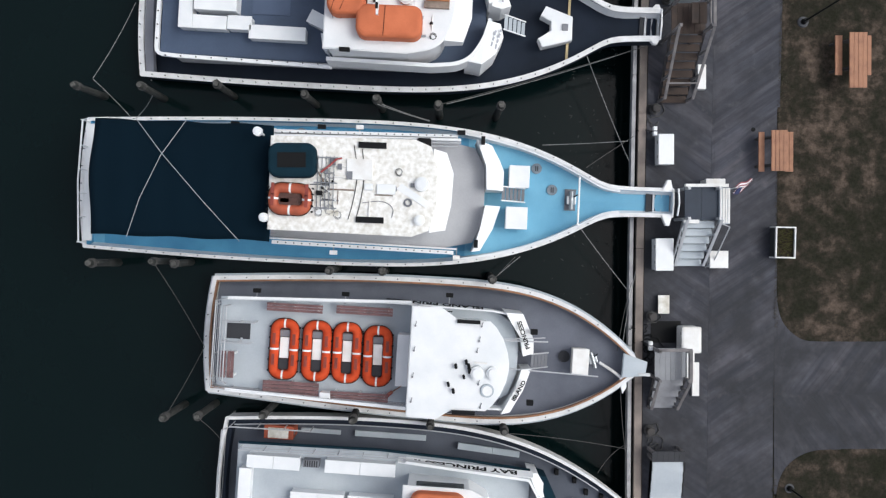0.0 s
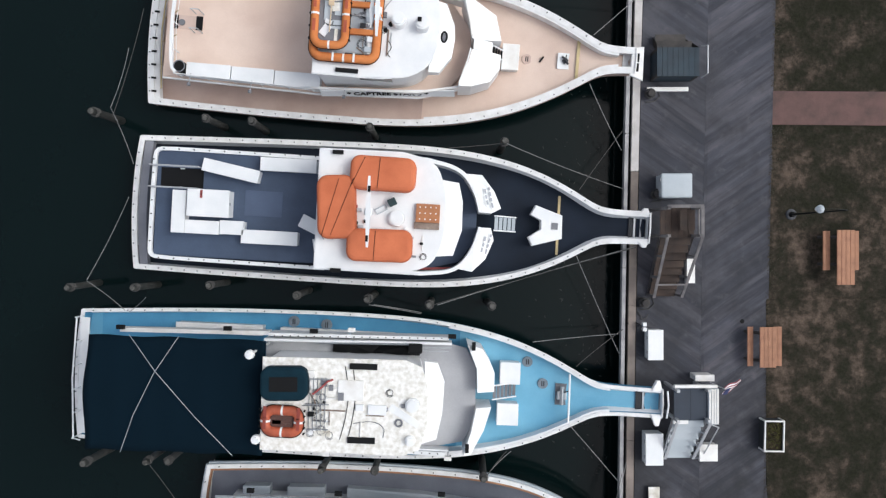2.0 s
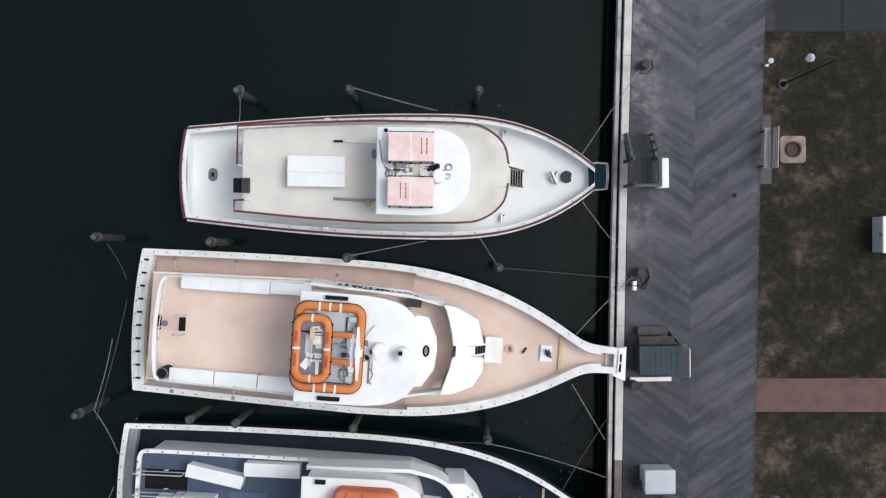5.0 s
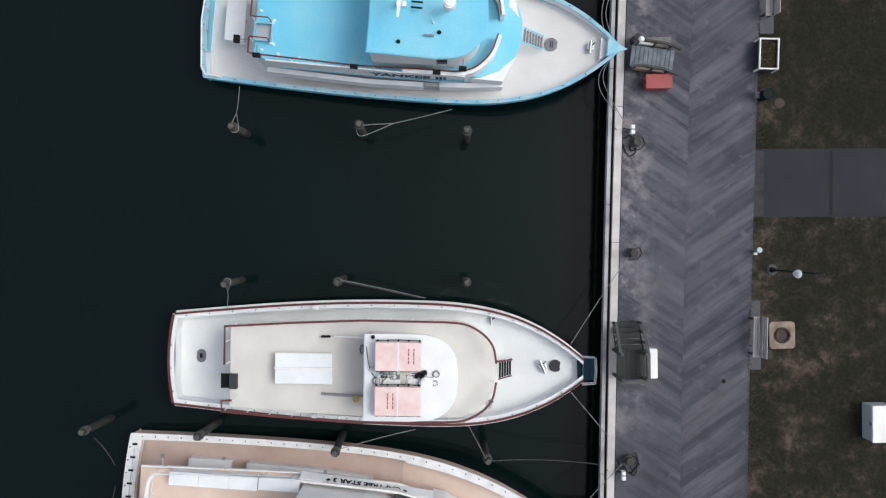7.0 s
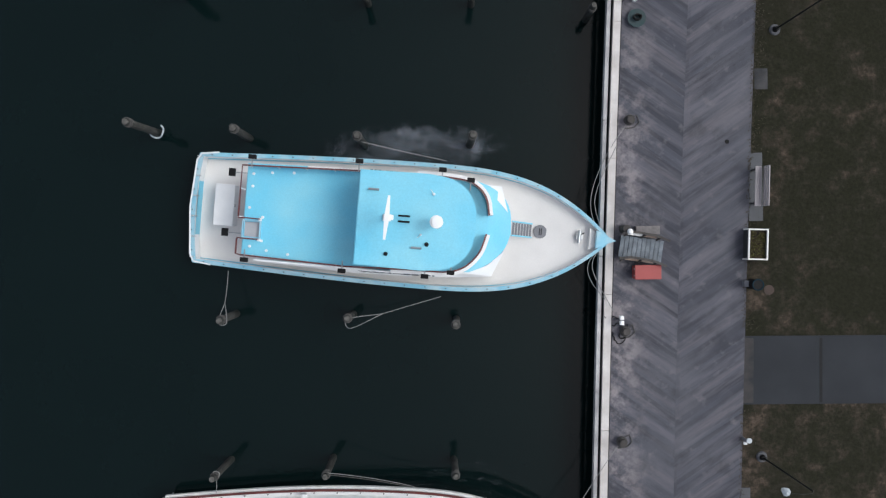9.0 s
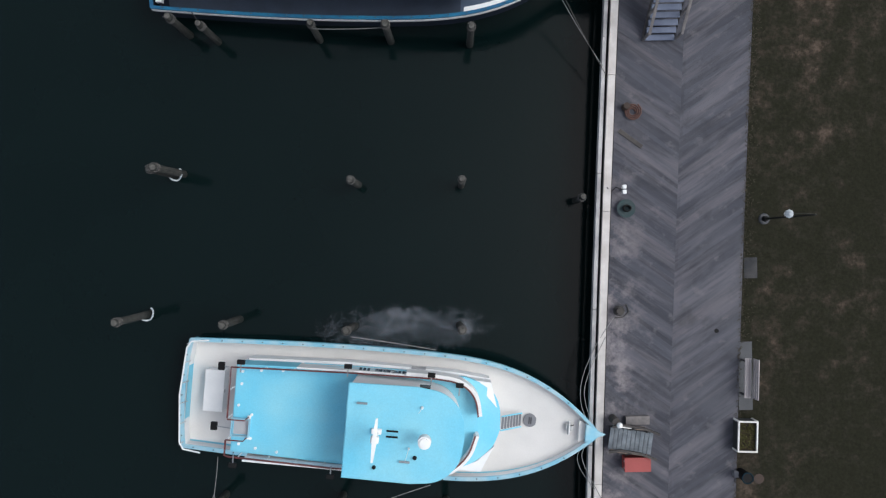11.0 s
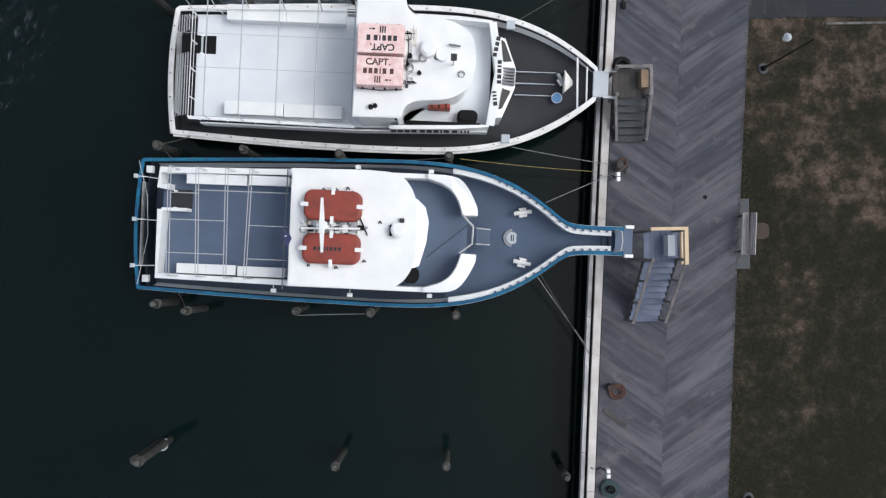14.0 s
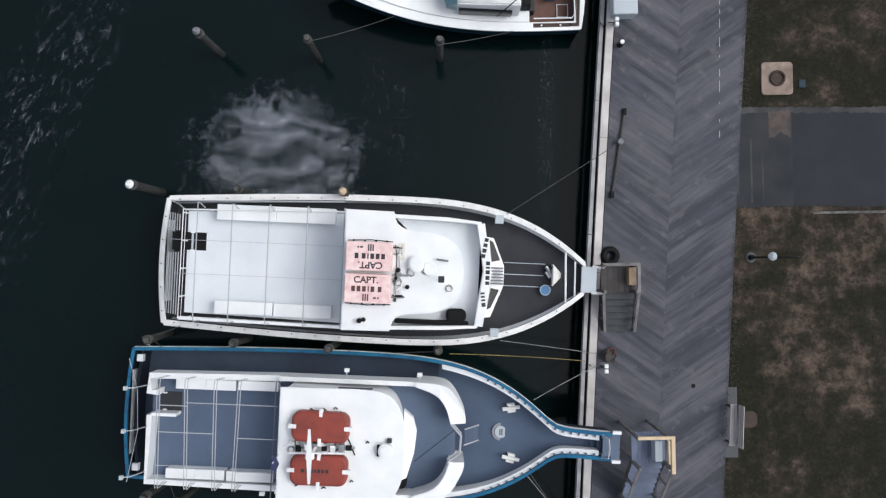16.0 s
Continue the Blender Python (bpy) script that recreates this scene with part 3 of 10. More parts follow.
class Hull:
    """Half-breadths, sheer and deck heights of one boat, in metres from its stern."""

    def __init__(self, length, ws, wm, um, ue, we, power, zs, zb, bul=0.75, pulpit=False, stem=None):
        self.length, self.ws, self.beam, self.um, self.ue, self.we, self.power = length, ws, wm, um, ue, we, power
        self.zs, self.zb, self.bul, self.pulpit, self.stem = zs, zb, bul, pulpit, stem or ue

    def half(self, u):
        if u <= self.um:
            return self.ws + (self.beam - self.ws) * math.sin(math.pi / 2 * max(u, 0) / self.um)
        s = (u - self.um) / (self.ue - self.um)
        if self.pulpit:
            full = self.beam * (1 - min(s, 1.25) ** self.power)
            return (full + self.we) / 2 + math.hypot((full - self.we) / 2, 0.13)
        s = min(1.0, s)
        return self.we + (self.beam - self.we) * (1 - s ** self.power)

    def sheer(self, u):
        return self.zs + (self.zb - self.zs) * (max(u, 0) / self.length) ** 2

    def deck(self, u):
        return self.sheer(u) - self.bul * (1 - 0.52 * (max(u, 0) / self.length) ** 3)

    def transom(self, n=12):
        """The curved line of the stern in plan, from port to starboard."""
        return [(-0.16 * (1 - (1 - 2 * i / n) ** 2), self.ws * (1 - 2 * i / n)) for i in range(n + 1)][::-1]

    def stations(self, a, b, n):
        return [a + (b - a) * (1 - (1 - i / n) ** 1.4) for i in range(n + 1)]


def hull_mesh(h, top=None):
    """The outer shell from below the water to the sheer, with its transom."""
    bm, rows = bmesh.new(), []
    us = h.stations(0, h.length, 44)
    for u in us:
        w, z = h.half(u), h.sheer(u)
        s = max(0.0, min(1.0, (u - h.stem * 0.80) / (h.stem * 0.20)))
        k = s * s * (3 - 2 * s)
        low = -0.35 + (h.deck(u) - 0.16 + 0.35) * (k if h.pulpit else k * 0.6)
        wl = w * (0.86 - 0.45 * max(0.0, min(1.0, (u - h.um) / (h.stem - h.um))) ** 1.5)
        mid = low + (z - low) * 0.55
        half = [(wl * 0.55, low - 0.05), (wl, low), (wl + (w - wl) * 0.5, mid), (w, z - 0.02)]
        rows.append([bm.verts.new((u, -v, zz)) for v, zz in reversed(half)] + [bm.verts.new((u, v, zz)) for v, zz in half])
    for a, b in zip(rows, rows[1:]):
        for k in range(7):
            if k == 3:
                bm.faces.new((a[3], a[4], b[4], b[3]))
            else:
                bm.faces.new((a[k], a[k + 1], b[k + 1], b[k]))
    bm.faces.new(rows[0][::-1])
    bm.faces.new(rows[-1])
    bmesh.ops.recalc_face_normals(bm, faces=bm.faces[:])
    return bm


def band_mesh(h, outer, inner, z0, z1, u0=0.0, u1=None, stern=True):
    """A rail that follows the sheer, from 'inner' to 'outer' metres off the hull line, and across the stern."""
    u1 = h.length if u1 is None else u1
    bm = bmesh.new()
    us = h.stations(u0, u1, 46)
    for sgn in (1, -1):
        rows = []
        for u in us:
            w, z = h.half(u), h.sheer(u)
            rows.append([bm.verts.new((u, sgn * (w + o), z + d)) for o, d in ((outer, z0), (outer, z1), (inner, z1), (inner, z0))])
        for a, b in zip(rows, rows[1:]):
            for k in range(4):
                bm.faces.new((a[k], a[(k + 1) % 4], b[(k + 1) % 4], b[k]))
        bm.faces.new(rows[0])
        bm.faces.new(rows[-1])
    bmesh.ops.recalc_face_normals(bm, faces=bm.faces[:])
    if stern:
        z = h.sheer(0)
        strip(bm, offset(h.transom(), (outer + inner) / 2), outer - inner, z + z0 + 0.002, z + z1 + 0.002)
    return bm


def deck_mesh(h, inset, u0, u1, lift=0.0, n=40):
    bm, rows = bmesh.new(), []
    for u in h.stations(u0, u1, n):
        w, z = max(0.03, h.half(u) - inset), h.deck(u) + lift
        rows.append([bm.verts.new((u, -w, z)), bm.verts.new((u, 0, z + 0.02)), bm.verts.new((u, w, z)), bm.verts.new((u, w, z - 0.06)), bm.verts.new((u, -w, z - 0.06))])
    for a, b in zip(rows, rows[1:]):
        for k in range(5):
            bm.faces.new((a[k], a[(k + 1) % 5], b[(k + 1) % 5], b[k]))
    bm.faces.new(rows[0])
    bm.faces.new(rows[-1])
    bmesh.ops.recalc_face_normals(bm, faces=bm.faces[:])
    return bm


def boat(name, label, x, y, ang, h, shell, cap, deck, cap_width=0.16, holders=0.62, rub=None, inner=None, cap_lift=0.05, rub_out=0.13):
    b = thing(name, label, "boat", pose(x, y, 0, 0, 0, ang), "party boats at the dock")
    part("hull", hull_mesh(h), shell, b, smooth=False)
    part("transom", Prism(offset(h.transom(), -0.02) + [(0.02, h.ws - 0.03), (0.02, 0.03 - h.ws)], -0.4, h.deck(0) - 0.06), shell, b)
    part("bulwark", band_mesh(h, -0.02, -0.09, -h.bul - 0.02, -0.015), inner or shell, b)
    part("cap_rail", band_mesh(h, 0.03, 0.03 - cap_width, -0.02, cap_lift), cap, b)
    if rub:
        part("rub_rail", band_mesh(h, rub_out, 0.02, -0.20, -0.06), rub, b)
    part("deck", deck_mesh(h, 0.085, 0.0, h.length - 0.05), deck, b)
    part("stern_deck_edge", Prism(offset(h.transom(), -0.03) + [(0.02, h.ws - 0.05), (0.02, 0.05 - h.ws)], h.deck(0) - 0.05, h.deck(0) + 0.006), deck, b)
    if holders:
        me = mesh_of(cyl(bmesh.new(), 0, 0, 0, 0.07, 0.020, n=8), "rod_holder", HOLDER)
        u = 0.4
        while u < h.ue - 0.6:
            for s in (1, -1):
                part("rod_holder", me, HOLDER, b, at=pose(u, s * (h.half(u) - cap_width * 0.32), h.sheer(u) + cap_lift - 0.02))
            u += holders
        v = -h.ws + 0.4
        while v < h.ws - 0.3:
            part("rod_holder", me, HOLDER, b, at=pose(-0.16 * (1 - (v / h.ws) ** 2) - 0.02 + cap_width * 0.3, v, h.sheer(0) + cap_lift - 0.02))
            v += holders
    return b


def house(b, half, z0, z1, wall, roof, inset=0.18, slab=0.08, windows=(), shift=0.0, name="cabin", roof_name="upper_deck", b_edge=0.03):
    """Walls under a flat deck or roof, with a row of windows along both sides."""
    z0 = min(z0, 0.05) if name == "cabin" else z0
    outline = [(u, v + shift) for u, v in mirror(half)]
    inner = offset(outline, inset, True)
    body = part(name, Prism(inner, z0, z1 - slab), wall, b)
    part(roof_name, Prism(outline, z1 - slab, z1, b_edge), roof, b)
    for (u0, u1, v, zz, hh) in windows:
        for s in (1, -1):
            part("window", Box(u0, u1, s * v + shift - 0.012, s * v + shift + 0.012, zz, zz + hh), GLASS, body)
    return body


def rail(b, pts, z0, z1, material, r=0.022, step=0.85, mids=1, flat=0.0, post_material=None):
    """A guard rail: posts, middle bars and a top rail, round or flat."""
    top = Strip(pts, flat, z1 - 0.04, z1) if flat else Tube([(u, v, z1) for u, v in pts], r)
    part("top_rail", top, material, b)
    for k in range(mids):
        z = z0 + (z1 - z0) * (k + 1) / (mids + 1)
        part("mid_rail", Tube([(u, v, z) for u, v in pts], r * 0.7, 6), post_material or material, b)
    me = mesh_of(cyl(bmesh.new(), 0, 0, 0, z1 - z0 - 0.02, r * 0.9, n=8), "rail_post", post_material or material)
    run = 0.0
    for p, q in zip(pts, pts[1:]):
        d = math.dist(p, q)
        while run <= d:
            k = run / d if d else 0
            part("rail_post", me, material, b, at=pose(p[0] + (q[0] - p[0]) * k, p[1] + (q[1] - p[1]) * k, z0))
            run += step
        run -= d


def on(b, u, v, z, turn=0.0):
    return b.matrix_basis @ pose(u, v, z, 0, 0, turn)


def locker(b, u0, u1, v0, v1, z0, h=0.45, material=None, turn=0.0, label="", name="locker_bench", cat="bench", lids=0):
    """A boxed-in bench with a lid."""
    material = material or WHITE
    w, d = u1 - u0, v1 - v0
    t = thing(name, label or "white painted locker bench on the upper deck", cat, on(b, (u0 + u1) / 2, (v0 + v1) / 2, z0, turn), "locker benches")
    part("body", Box(-w / 2 + 0.02, w / 2 - 0.02, -d / 2 + 0.02, d / 2 - 0.02, 0, h - 0.06), material, t)
    k = lids or (max(1, round(w / 1.1)) if w >= d else 1)
    for i in range(k):
        part("lid", Box(-w / 2 + w * i / k + 0.004, -w / 2 + w * (i + 1) / k - 0.004, -d / 2, d / 2, h - 0.06, h, 0.012), material, t)
    return t


def side_bench(b, h, edge_line, deep, material, label):
    """A long bench on the side deck that rises with the sheer; edge_line is its outboard edge."""
    t = thing("side_bench", label, "bench", on(b, 0, 0, 0), "side deck benches")
    sgn = 1 if edge_line[0][1] > 0 else -1
    ring = list(edge_line) + [(u, v - sgn * deep) for u, v in reversed(edge_line)]
    part("seat", Prism(ring[::-sgn], lambda x, y: h.deck(x) + 0.40, lambda x, y: h.deck(x) + 0.48, 0.01), material, t)
    part("bench_front", Strip([(u, v - sgn * 0.06) for u, v in edge_line], 0.05, lambda x, y: h.deck(x) - 0.02, lambda x, y: h.deck(x) + 0.40), material, t)


def slat_bench(b, u0, u1, v0, v1, z0, legs=3, back=0):
    t = thing("slatted_bench", "brown slatted wooden bench on the upper deck", "bench", on(b, (u0 + u1) / 2, (v0 + v1) / 2, z0), "slatted benches")
    w, d = u1 - u0, v1 - v0
    n = max(2, round(min(w, d) / 0.11))
    for i in range(n):
        if w > d:
            part("slat", Box(-w / 2, w / 2, -d / 2 + d * i / n + 0.008, -d / 2 + d * (i + 1) / n - 0.008, 0.40, 0.44), MAROONWOOD, t)
        else:
            part("slat", Box(-w / 2 + w * i / n + 0.008, -w / 2 + w * (i + 1) / n - 0.008, -d / 2, d / 2, 0.40, 0.44), MAROONWOOD, t)
    for i in range(legs):
        k = -0.42 + 0.84 * i / (legs - 1)
        if w > d:
            part("leg", Box(k * w - 0.03, k * w + 0.03, -d * 0.45, d * 0.45, 0, 0.40), WHITE, t)
        else:
            part("leg", Box(-w * 0.45, w * 0.45, k * d - 0.03, k * d + 0.03, 0, 0.40), WHITE, t)
    return t


def ring_raft(m, w, d, r, material, floor, label, pads=(), group="life rafts", corner=None, panels=False):
    """An oblong buoyant ring with reflective bands, a net floor and a grab line."""
    t = thing("life_raft", label, "life raft", m, group)
    line = rounded(0, 0, w - 2 * r, d - 2 * r, corner or min(w, d) * 0.30 - r * 0.3, 7)
    part("ring", Tube([(x, y, r) for x, y in line], r, 10, closed=True), material, t, smooth=True)
    part("floor", Prism(rounded(0, 0, w - 2.6 * r, d - 2.6 * r, 0.12), 0.02, 0.05), floor, t, "dark net floor")
    for x, y, rz in ((0, d / 2 - r, 0), (0, -d / 2 + r, 0), (w / 2 - r, 0, 90), (-w / 2 + r, 0, 90)):
        bmb = bmesh.new()
        tube(bmb, [(-0.03, 0, 0), (0.03, 0, 0)], r * 1.03, 10)
        part("reflective_band", bmb, WHITE, t, at=pose(x, y, r, 0, 0, rz))
    for x0, x1, y0, y1, mt in pads:
        part("pad", Box(x0, x1, y0, y1, 0.05, 0.13, 0.02), mt, t)
    part("grab_line", Tube([(x, y, r * 1.0) for x, y in offset(line, -r * 1.06, True)], 0.012, 5, closed=True), BLACK, t)
    if panels:
        for sx in (1, -1):
            for y0 in (0.12, -0.56):
                part("stencil_panel", Box(sx * (w / 2 - r) - 0.05, sx * (w / 2 - r) + 0.05, y0 * d * 0.5 + 0.04, y0 * d * 0.5 + 0.40, 2 * r - 0.012, 2 * r + 0.006, 0.003), RUSTORANGE if material is AMBER else RAFTRED, t)
        for sx in (1, -1):
            for k in range(5):
                y = -0.36 * d + 0.18 * d * k
                part("lashing_lug", cyl(bmesh.new(), sx * (w / 2 + 0.01), y, r * 0.7, r * 1.5, 0.03, n=8), BLACK, t)
    return t


def covered_raft(m, w, d, h, material, label, r=None, lash=()):
    t = thing("covered_raft", label, "life raft", m, "covered life rafts")
    bm = bmesh.new()
    prism(bm, rounded(0, 0, w, d, r or min(w, d) * 0.38, 8), 0, h)
    top = max(bm.faces, key=lambda f: f.calc_center_median().z)
    bmesh.ops.bevel(bm, geom=list(top.edges), offset=h * 0.28, segments=3, affect="EDGES", profile=0.5)
    part("cover", bm, material, t, smooth=False)
    for a, c in lash:
        part("lashing", Tube([(a * w, -d / 2 - 0.01, 0.05), (a * w, -d * 0.44, h + 0.006), (c * w, d * 0.44, h + 0.006), (c * w, d / 2 + 0.01, 0.05)], 0.008, 5), BLACK, t)
    return t


def dome(b, u, v, z, r, h, label="white radar dome", name="radar_dome"):
    part(name, cyl(bmesh.new(), u, v, z, z + h, r, r * 0.94, 24, 0.05), WHITE, b, label)


def scanner(b, u, v, z, zt, length, turn=90.0):
    """An open radar scanner bar on a mast."""
    part("mast", cyl(bmesh.new(), u, v, z, zt - 0.06, 0.05, 0.04, 10), WHITE, b)
    part("motor_box", Box(u - 0.12, u + 0.12, v - 0.10, v + 0.10, zt - 0.2, zt - 0.03, 0.03), WHITE, b)
    bm = bmesh.new()
    half = [(-length / 2, -0.03), (0, -0.075), (length / 2, -0.03), (length / 2, 0.03), (0, 0.075), (-length / 2, 0.03)]
    prism(bm, half, 0, 0.07)
    part("scanner_bar", bm, WHITE, b, at=pose(u, v, zt - 0.03, 0, 0, turn))


def steps(b, u0, u1, v0, v1, z_top, z_low, material, n=4, side=WHITE):
    """A companion ladder leading down towards the bow."""
    for i in range(n):
        k = (i + 0.5) / n
        u = u0 + (u1 - u0) * (i + 0.5) / n
        z = z_top + (z_low - z_top) * k
        part("tread", Box(u - abs(u1 - u0) / n * 0.36, u + abs(u1 - u0) / n * 0.36, v0 + 0.03, v1 - 0.03, z - 0.03, z), material, b)
    for v in (v0, v1):
        part("stringer", Tube([(u0, v, z_top + 0.02), (u1, v, z_low + 0.06)], 0.025, 6), side, b)


def hatch(b, u, v, z, r, material=None):
    p = part("hatch", cyl(bmesh.new(), u, v, z - 0.01, z + 0.035, r, r * 0.97, 28), material or GREYPAINT, b, "round deck hatch")
    bm = bmesh.new()
    box(bm, u - 0.05, u - 0.015, v - r * 0.5, v + r * 0.5, z + 0.035, z + 0.045)
    box(bm, u + 0.015, u + 0.05, v - r * 0.5, v + r * 0.5, z + 0.035, z + 0.045)
    part("grip", bm, DARKDECK, p)


def windlass(b, u, v, z, s=1.0, turn=0.0, metal=None):
    metal = metal or STEEL
    m = pose(u, v, z, 0, 0, turn)
    p = part("windlass", Box(-0.16 * s, 0.16 * s, -0.14 * s, 0.14 * s, 0, 0.16 * s, 0.02), metal, b, at=m)
    bm = bmesh.new()
    tube(bm, [(0, -0.30 * s, 0.17 * s), (0, 0.30 * s, 0.17 * s)], 0.07 * s, 12)
    part("drum", bm, metal, p)
    part("lever", Tube([(0.05, 0.1 * s, 0.16 * s), (0.2 * s, 0.2 * s, 0.34 * s)], 0.018, 6), BLACK, p)


def deck_box(b, u0, u1, v0, v1, z0, h, label, material=None):
    t = thing("deck_box", label, "box", on(b, (u0 + u1) / 2, (v0 + v1) / 2, z0), "deck boxes")
    w, d = u1 - u0, v1 - v0
    part("body", Box(-w / 2 + 0.02, w / 2 - 0.02, -d / 2 + 0.02, d / 2 - 0.02, 0, h - 0.07), material or WHITE, t)
    part("lid", Box(-w / 2, w / 2, -d / 2, d / 2, h - 0.07, h, 0.02), material or WHITE, t)
    part("latch", Box(w / 2, w / 2 + 0.015, -0.05, 0.05, h - 0.16, h - 0.05), STEEL, t)
    return t


def screen(b, poly, z0, zh, zl, name="fore_screen"):
    """The raked white breakwater in front of the upper deck: high at the back, low at the front."""
    us = [p[0] for p in poly]
    a, c = min(us), max(us)
    part(name, Prism(poly, z0, lambda x, y: zh + (zl - zh) * max(0.0, (x - a) / (c - a))), WHITE, b)


def fender_board(b, u, v, z, side, material=None):
    """A folding pad on a bracket outside the rail."""
    p = part("bracket", Tube([(u, v - side * 0.32, z), (u, v, z - 0.02)], 0.02, 6), STEEL, b)
    part("floodlight", Box(u - 0.12, u + 0.12, v - 0.07, v + 0.07, z - 0.08, z + 0.06, 0.015), material or BLACK, p)


def rod_rest(b, u, v, z, side, material=None):
    """A thin stanchion leaning out over the rail, with a small lamp head."""
    p = part("stanchion", Tube([(u + 0.03, v - side * 0.42, z - 0.5), (u + 0.02, v - side * 0.36, z - 0.05), (u, v, z)], 0.016, 6), PIPE, b)
    part("lamp_head", Box(u - 0.05, u + 0.05, v - 0.05, v + 0.05, z - 0.04, z + 0.04, 0.012), material or GREYPAINT, p)


def clutter(b, items, z, seed):
    """Small fittings on a wheelhouse roof: horns, aerial feet, lamps, cable boxes."""
    rng = random.Random(seed)
    for u, v in items:
        kind = rng.choice(("aerial_base", "cable_box", "horn", "deck_lamp"))
        s = rng.uniform(0.04, 0.09)
        if kind == "aerial_base":
            p = part(kind, cyl(bmesh.new(), u, v, z, z + 0.12, s * 0.7, s * 0.5, 10), WHITE, b)
            part("aerial", Tube([(u, v, z + 0.1), (u + rng.uniform(-0.1, 0.1), v + rng.uniform(-0.1, 0.1), z + 1.1)], 0.008, 5), WHITE, p)
        elif kind == "cable_box":
            part(kind, Box(u - s, u + s, v - s * 1.4, v + s * 1.4, z, z + 0.09, 0.01), GREYPAINT, b)
        elif kind == "horn":
            part(kind, Tube([(u - 0.16, v, z + 0.07), (u + 0.12, v, z + 0.07), (u + 0.16, v, z + 0.07)], 0.035, 8), STEEL, b)
        else:
            part(kind, cyl(bmesh.new(), u, v, z, z + 0.10, s, s * 0.6, 10), BLACK, b)


def roof_gear(b, u0, u1, v0, v1, z, seed, count):
    """Loose gear lying on a roof: pipes, boards, coils and small boxes."""
    rng = random.Random(seed)
    for _ in range(count):
        u, v, a = rng.uniform(u0, u1), rng.uniform(v0, v1), rng.choice((0, 0, 90, 90, rng.uniform(0, 180)))
        m, k = pose(u, v, z, 0, 0, a), rng.random()
        if k < 0.4:
            ln = rng.uniform(0.12, 0.45)
            part("pipe", Tube([(-ln, 0, 0.03), (0, rng.uniform(-0.03, 0.03), 0.035), (ln, 0, 0.03)], rng.uniform(0.012, 0.024), 6), rng.choice((PIPE, GREYPAINT, OFFWHITE, BLACK, CONCRETE)), b, at=m)
        elif k < 0.65:
            ln, w = rng.uniform(0.1, 0.3), rng.uniform(0.04, 0.13)
            part("board", Box(-ln, ln, -w, w, 0, rng.uniform(0.02, 0.07), 0.005), rng.choice((OFFWHITE, LIGHTDECK, DIRTY, WHITE)), b, at=m)
        elif k < 0.8:
            s = rng.uniform(0.03, 0.07)
            part("deck_fitting", Box(-s, s, -s * 1.3, s * 1.3, 0, s * 1.6, 0.006), rng.choice((BLACK, GREYPAINT, DARKDECK, STEEL)), b, at=m)
        else:
            r = rng.uniform(0.05, 0.11)
            part("cable_coil", Tube([((r + 0.004 * j) * math.cos(j * 0.8), (r + 0.004 * j) * math.sin(j * 0.8), 0.012 + 0.003 * j) for j in range(14)], 0.009, 5), rng.choice((BLACK, GREYPAINT, ROPEDARK)), b, at=m)


def cable(b, pts, z, material=None, r=0.012):
    part("cable", Tube([(u, v, z) for u, v in chaikin(pts, 2)], r, 5), material or BLACK, b)


def pulpit(h, b, grates, u0, u1, ends, wide, material=None):
    """Slotted platform and cross rail at the tip of the bow."""
    z = h.sheer(u1)
    for i in range(grates):
        a = u0 + (u1 - u0) * i / grates
        c = u0 + (u1 - u0) * (i + 1) / grates
        part("grate", Box(a + 0.03, c - 0.03, -h.we + 0.12, h.we - 0.12, h.deck(u0) + 0.04, h.deck(u0) + 0.08), material or GREYPAINT, b)
        part("cross_bar", Box(c - 0.03, c + 0.03, -h.we + 0.05, h.we - 0.05, h.deck(u0) + 0.05, h.deck(u0) + 0.12), PIPE, b)
    if ends:
        for s in (1, -1):
            part("bow_wing", Prism([(u1 - 0.38, s * h.we * 0.9), (u1 - 0.02, s * h.we * 0.9), (u1 - 0.10, s * wide), (u1 - 0.22, s * wide)][::int(s)], z - 0.14, z + 0.04, 0.02), CAPW, b)
    part("end_rail", Tube([(u1 - 0.02, -h.we, z + 0.05), (u1, 0, z + 0.06), (u1 - 0.02, h.we, z + 0.05)], 0.03, 8), CAPW, b)


# -- boat with grey decks and name on the upper bulwark --
hA = Hull(14.1, 2.15, 2.5, 6.5, 14.1, 0.12, 2.5, 1.1, 2.3)
bA = boat("party_boat", "white party fishing boat with grey decks and dark rails", -7.6, -8.15, -4.0, hA, OFFWHITE, CAPW, mat("worn grey deck paint", (96, 101, 112), 0.6, stain=0.2, scale=0.8, dark=(80, 85, 96)), 0.11, 0)
part("stern_rail", Tube([(3.0, 2.02, 1.75), (0.3, 1.98, 1.7), (0.02, 1.85, 1.68), (-0.02, 0, 1.68), (0.02, -1.85, 1.68)], 0.025), PIPE, bA)
for u in (0.3, 1.2, 2.1, 3.0):
    part("rail_post", Tube([(u, 2.02, 1.1), (u, 2.0, 1.72)], 0.02), PIPE, bA)
house(bA, [(0.76, 1.64), (5.4, 1.70), (8.1, 1.56), (10.4, 1.36)], 0.4, 2.3, WHITE, DOVEDECK, 0.6)
part("upper_bulwark", Strip([(6.3, 1.52), (8.1, 1.38), (10.3, 1.22), (10.75, 0.5), (10.75, -0.5), (10.3, -1.28), (8.1, -1.46), (0.85, -1.55)], 0.09, 2.05, 2.85), WHITE, bA)
part("dark_rail", Strip([(0.79, 1.66), (5.4, 1.73), (8.1, 1.60), (10.38, 1.40)], 0.07, 2.26, 2.36), DARKTEAL, bA)
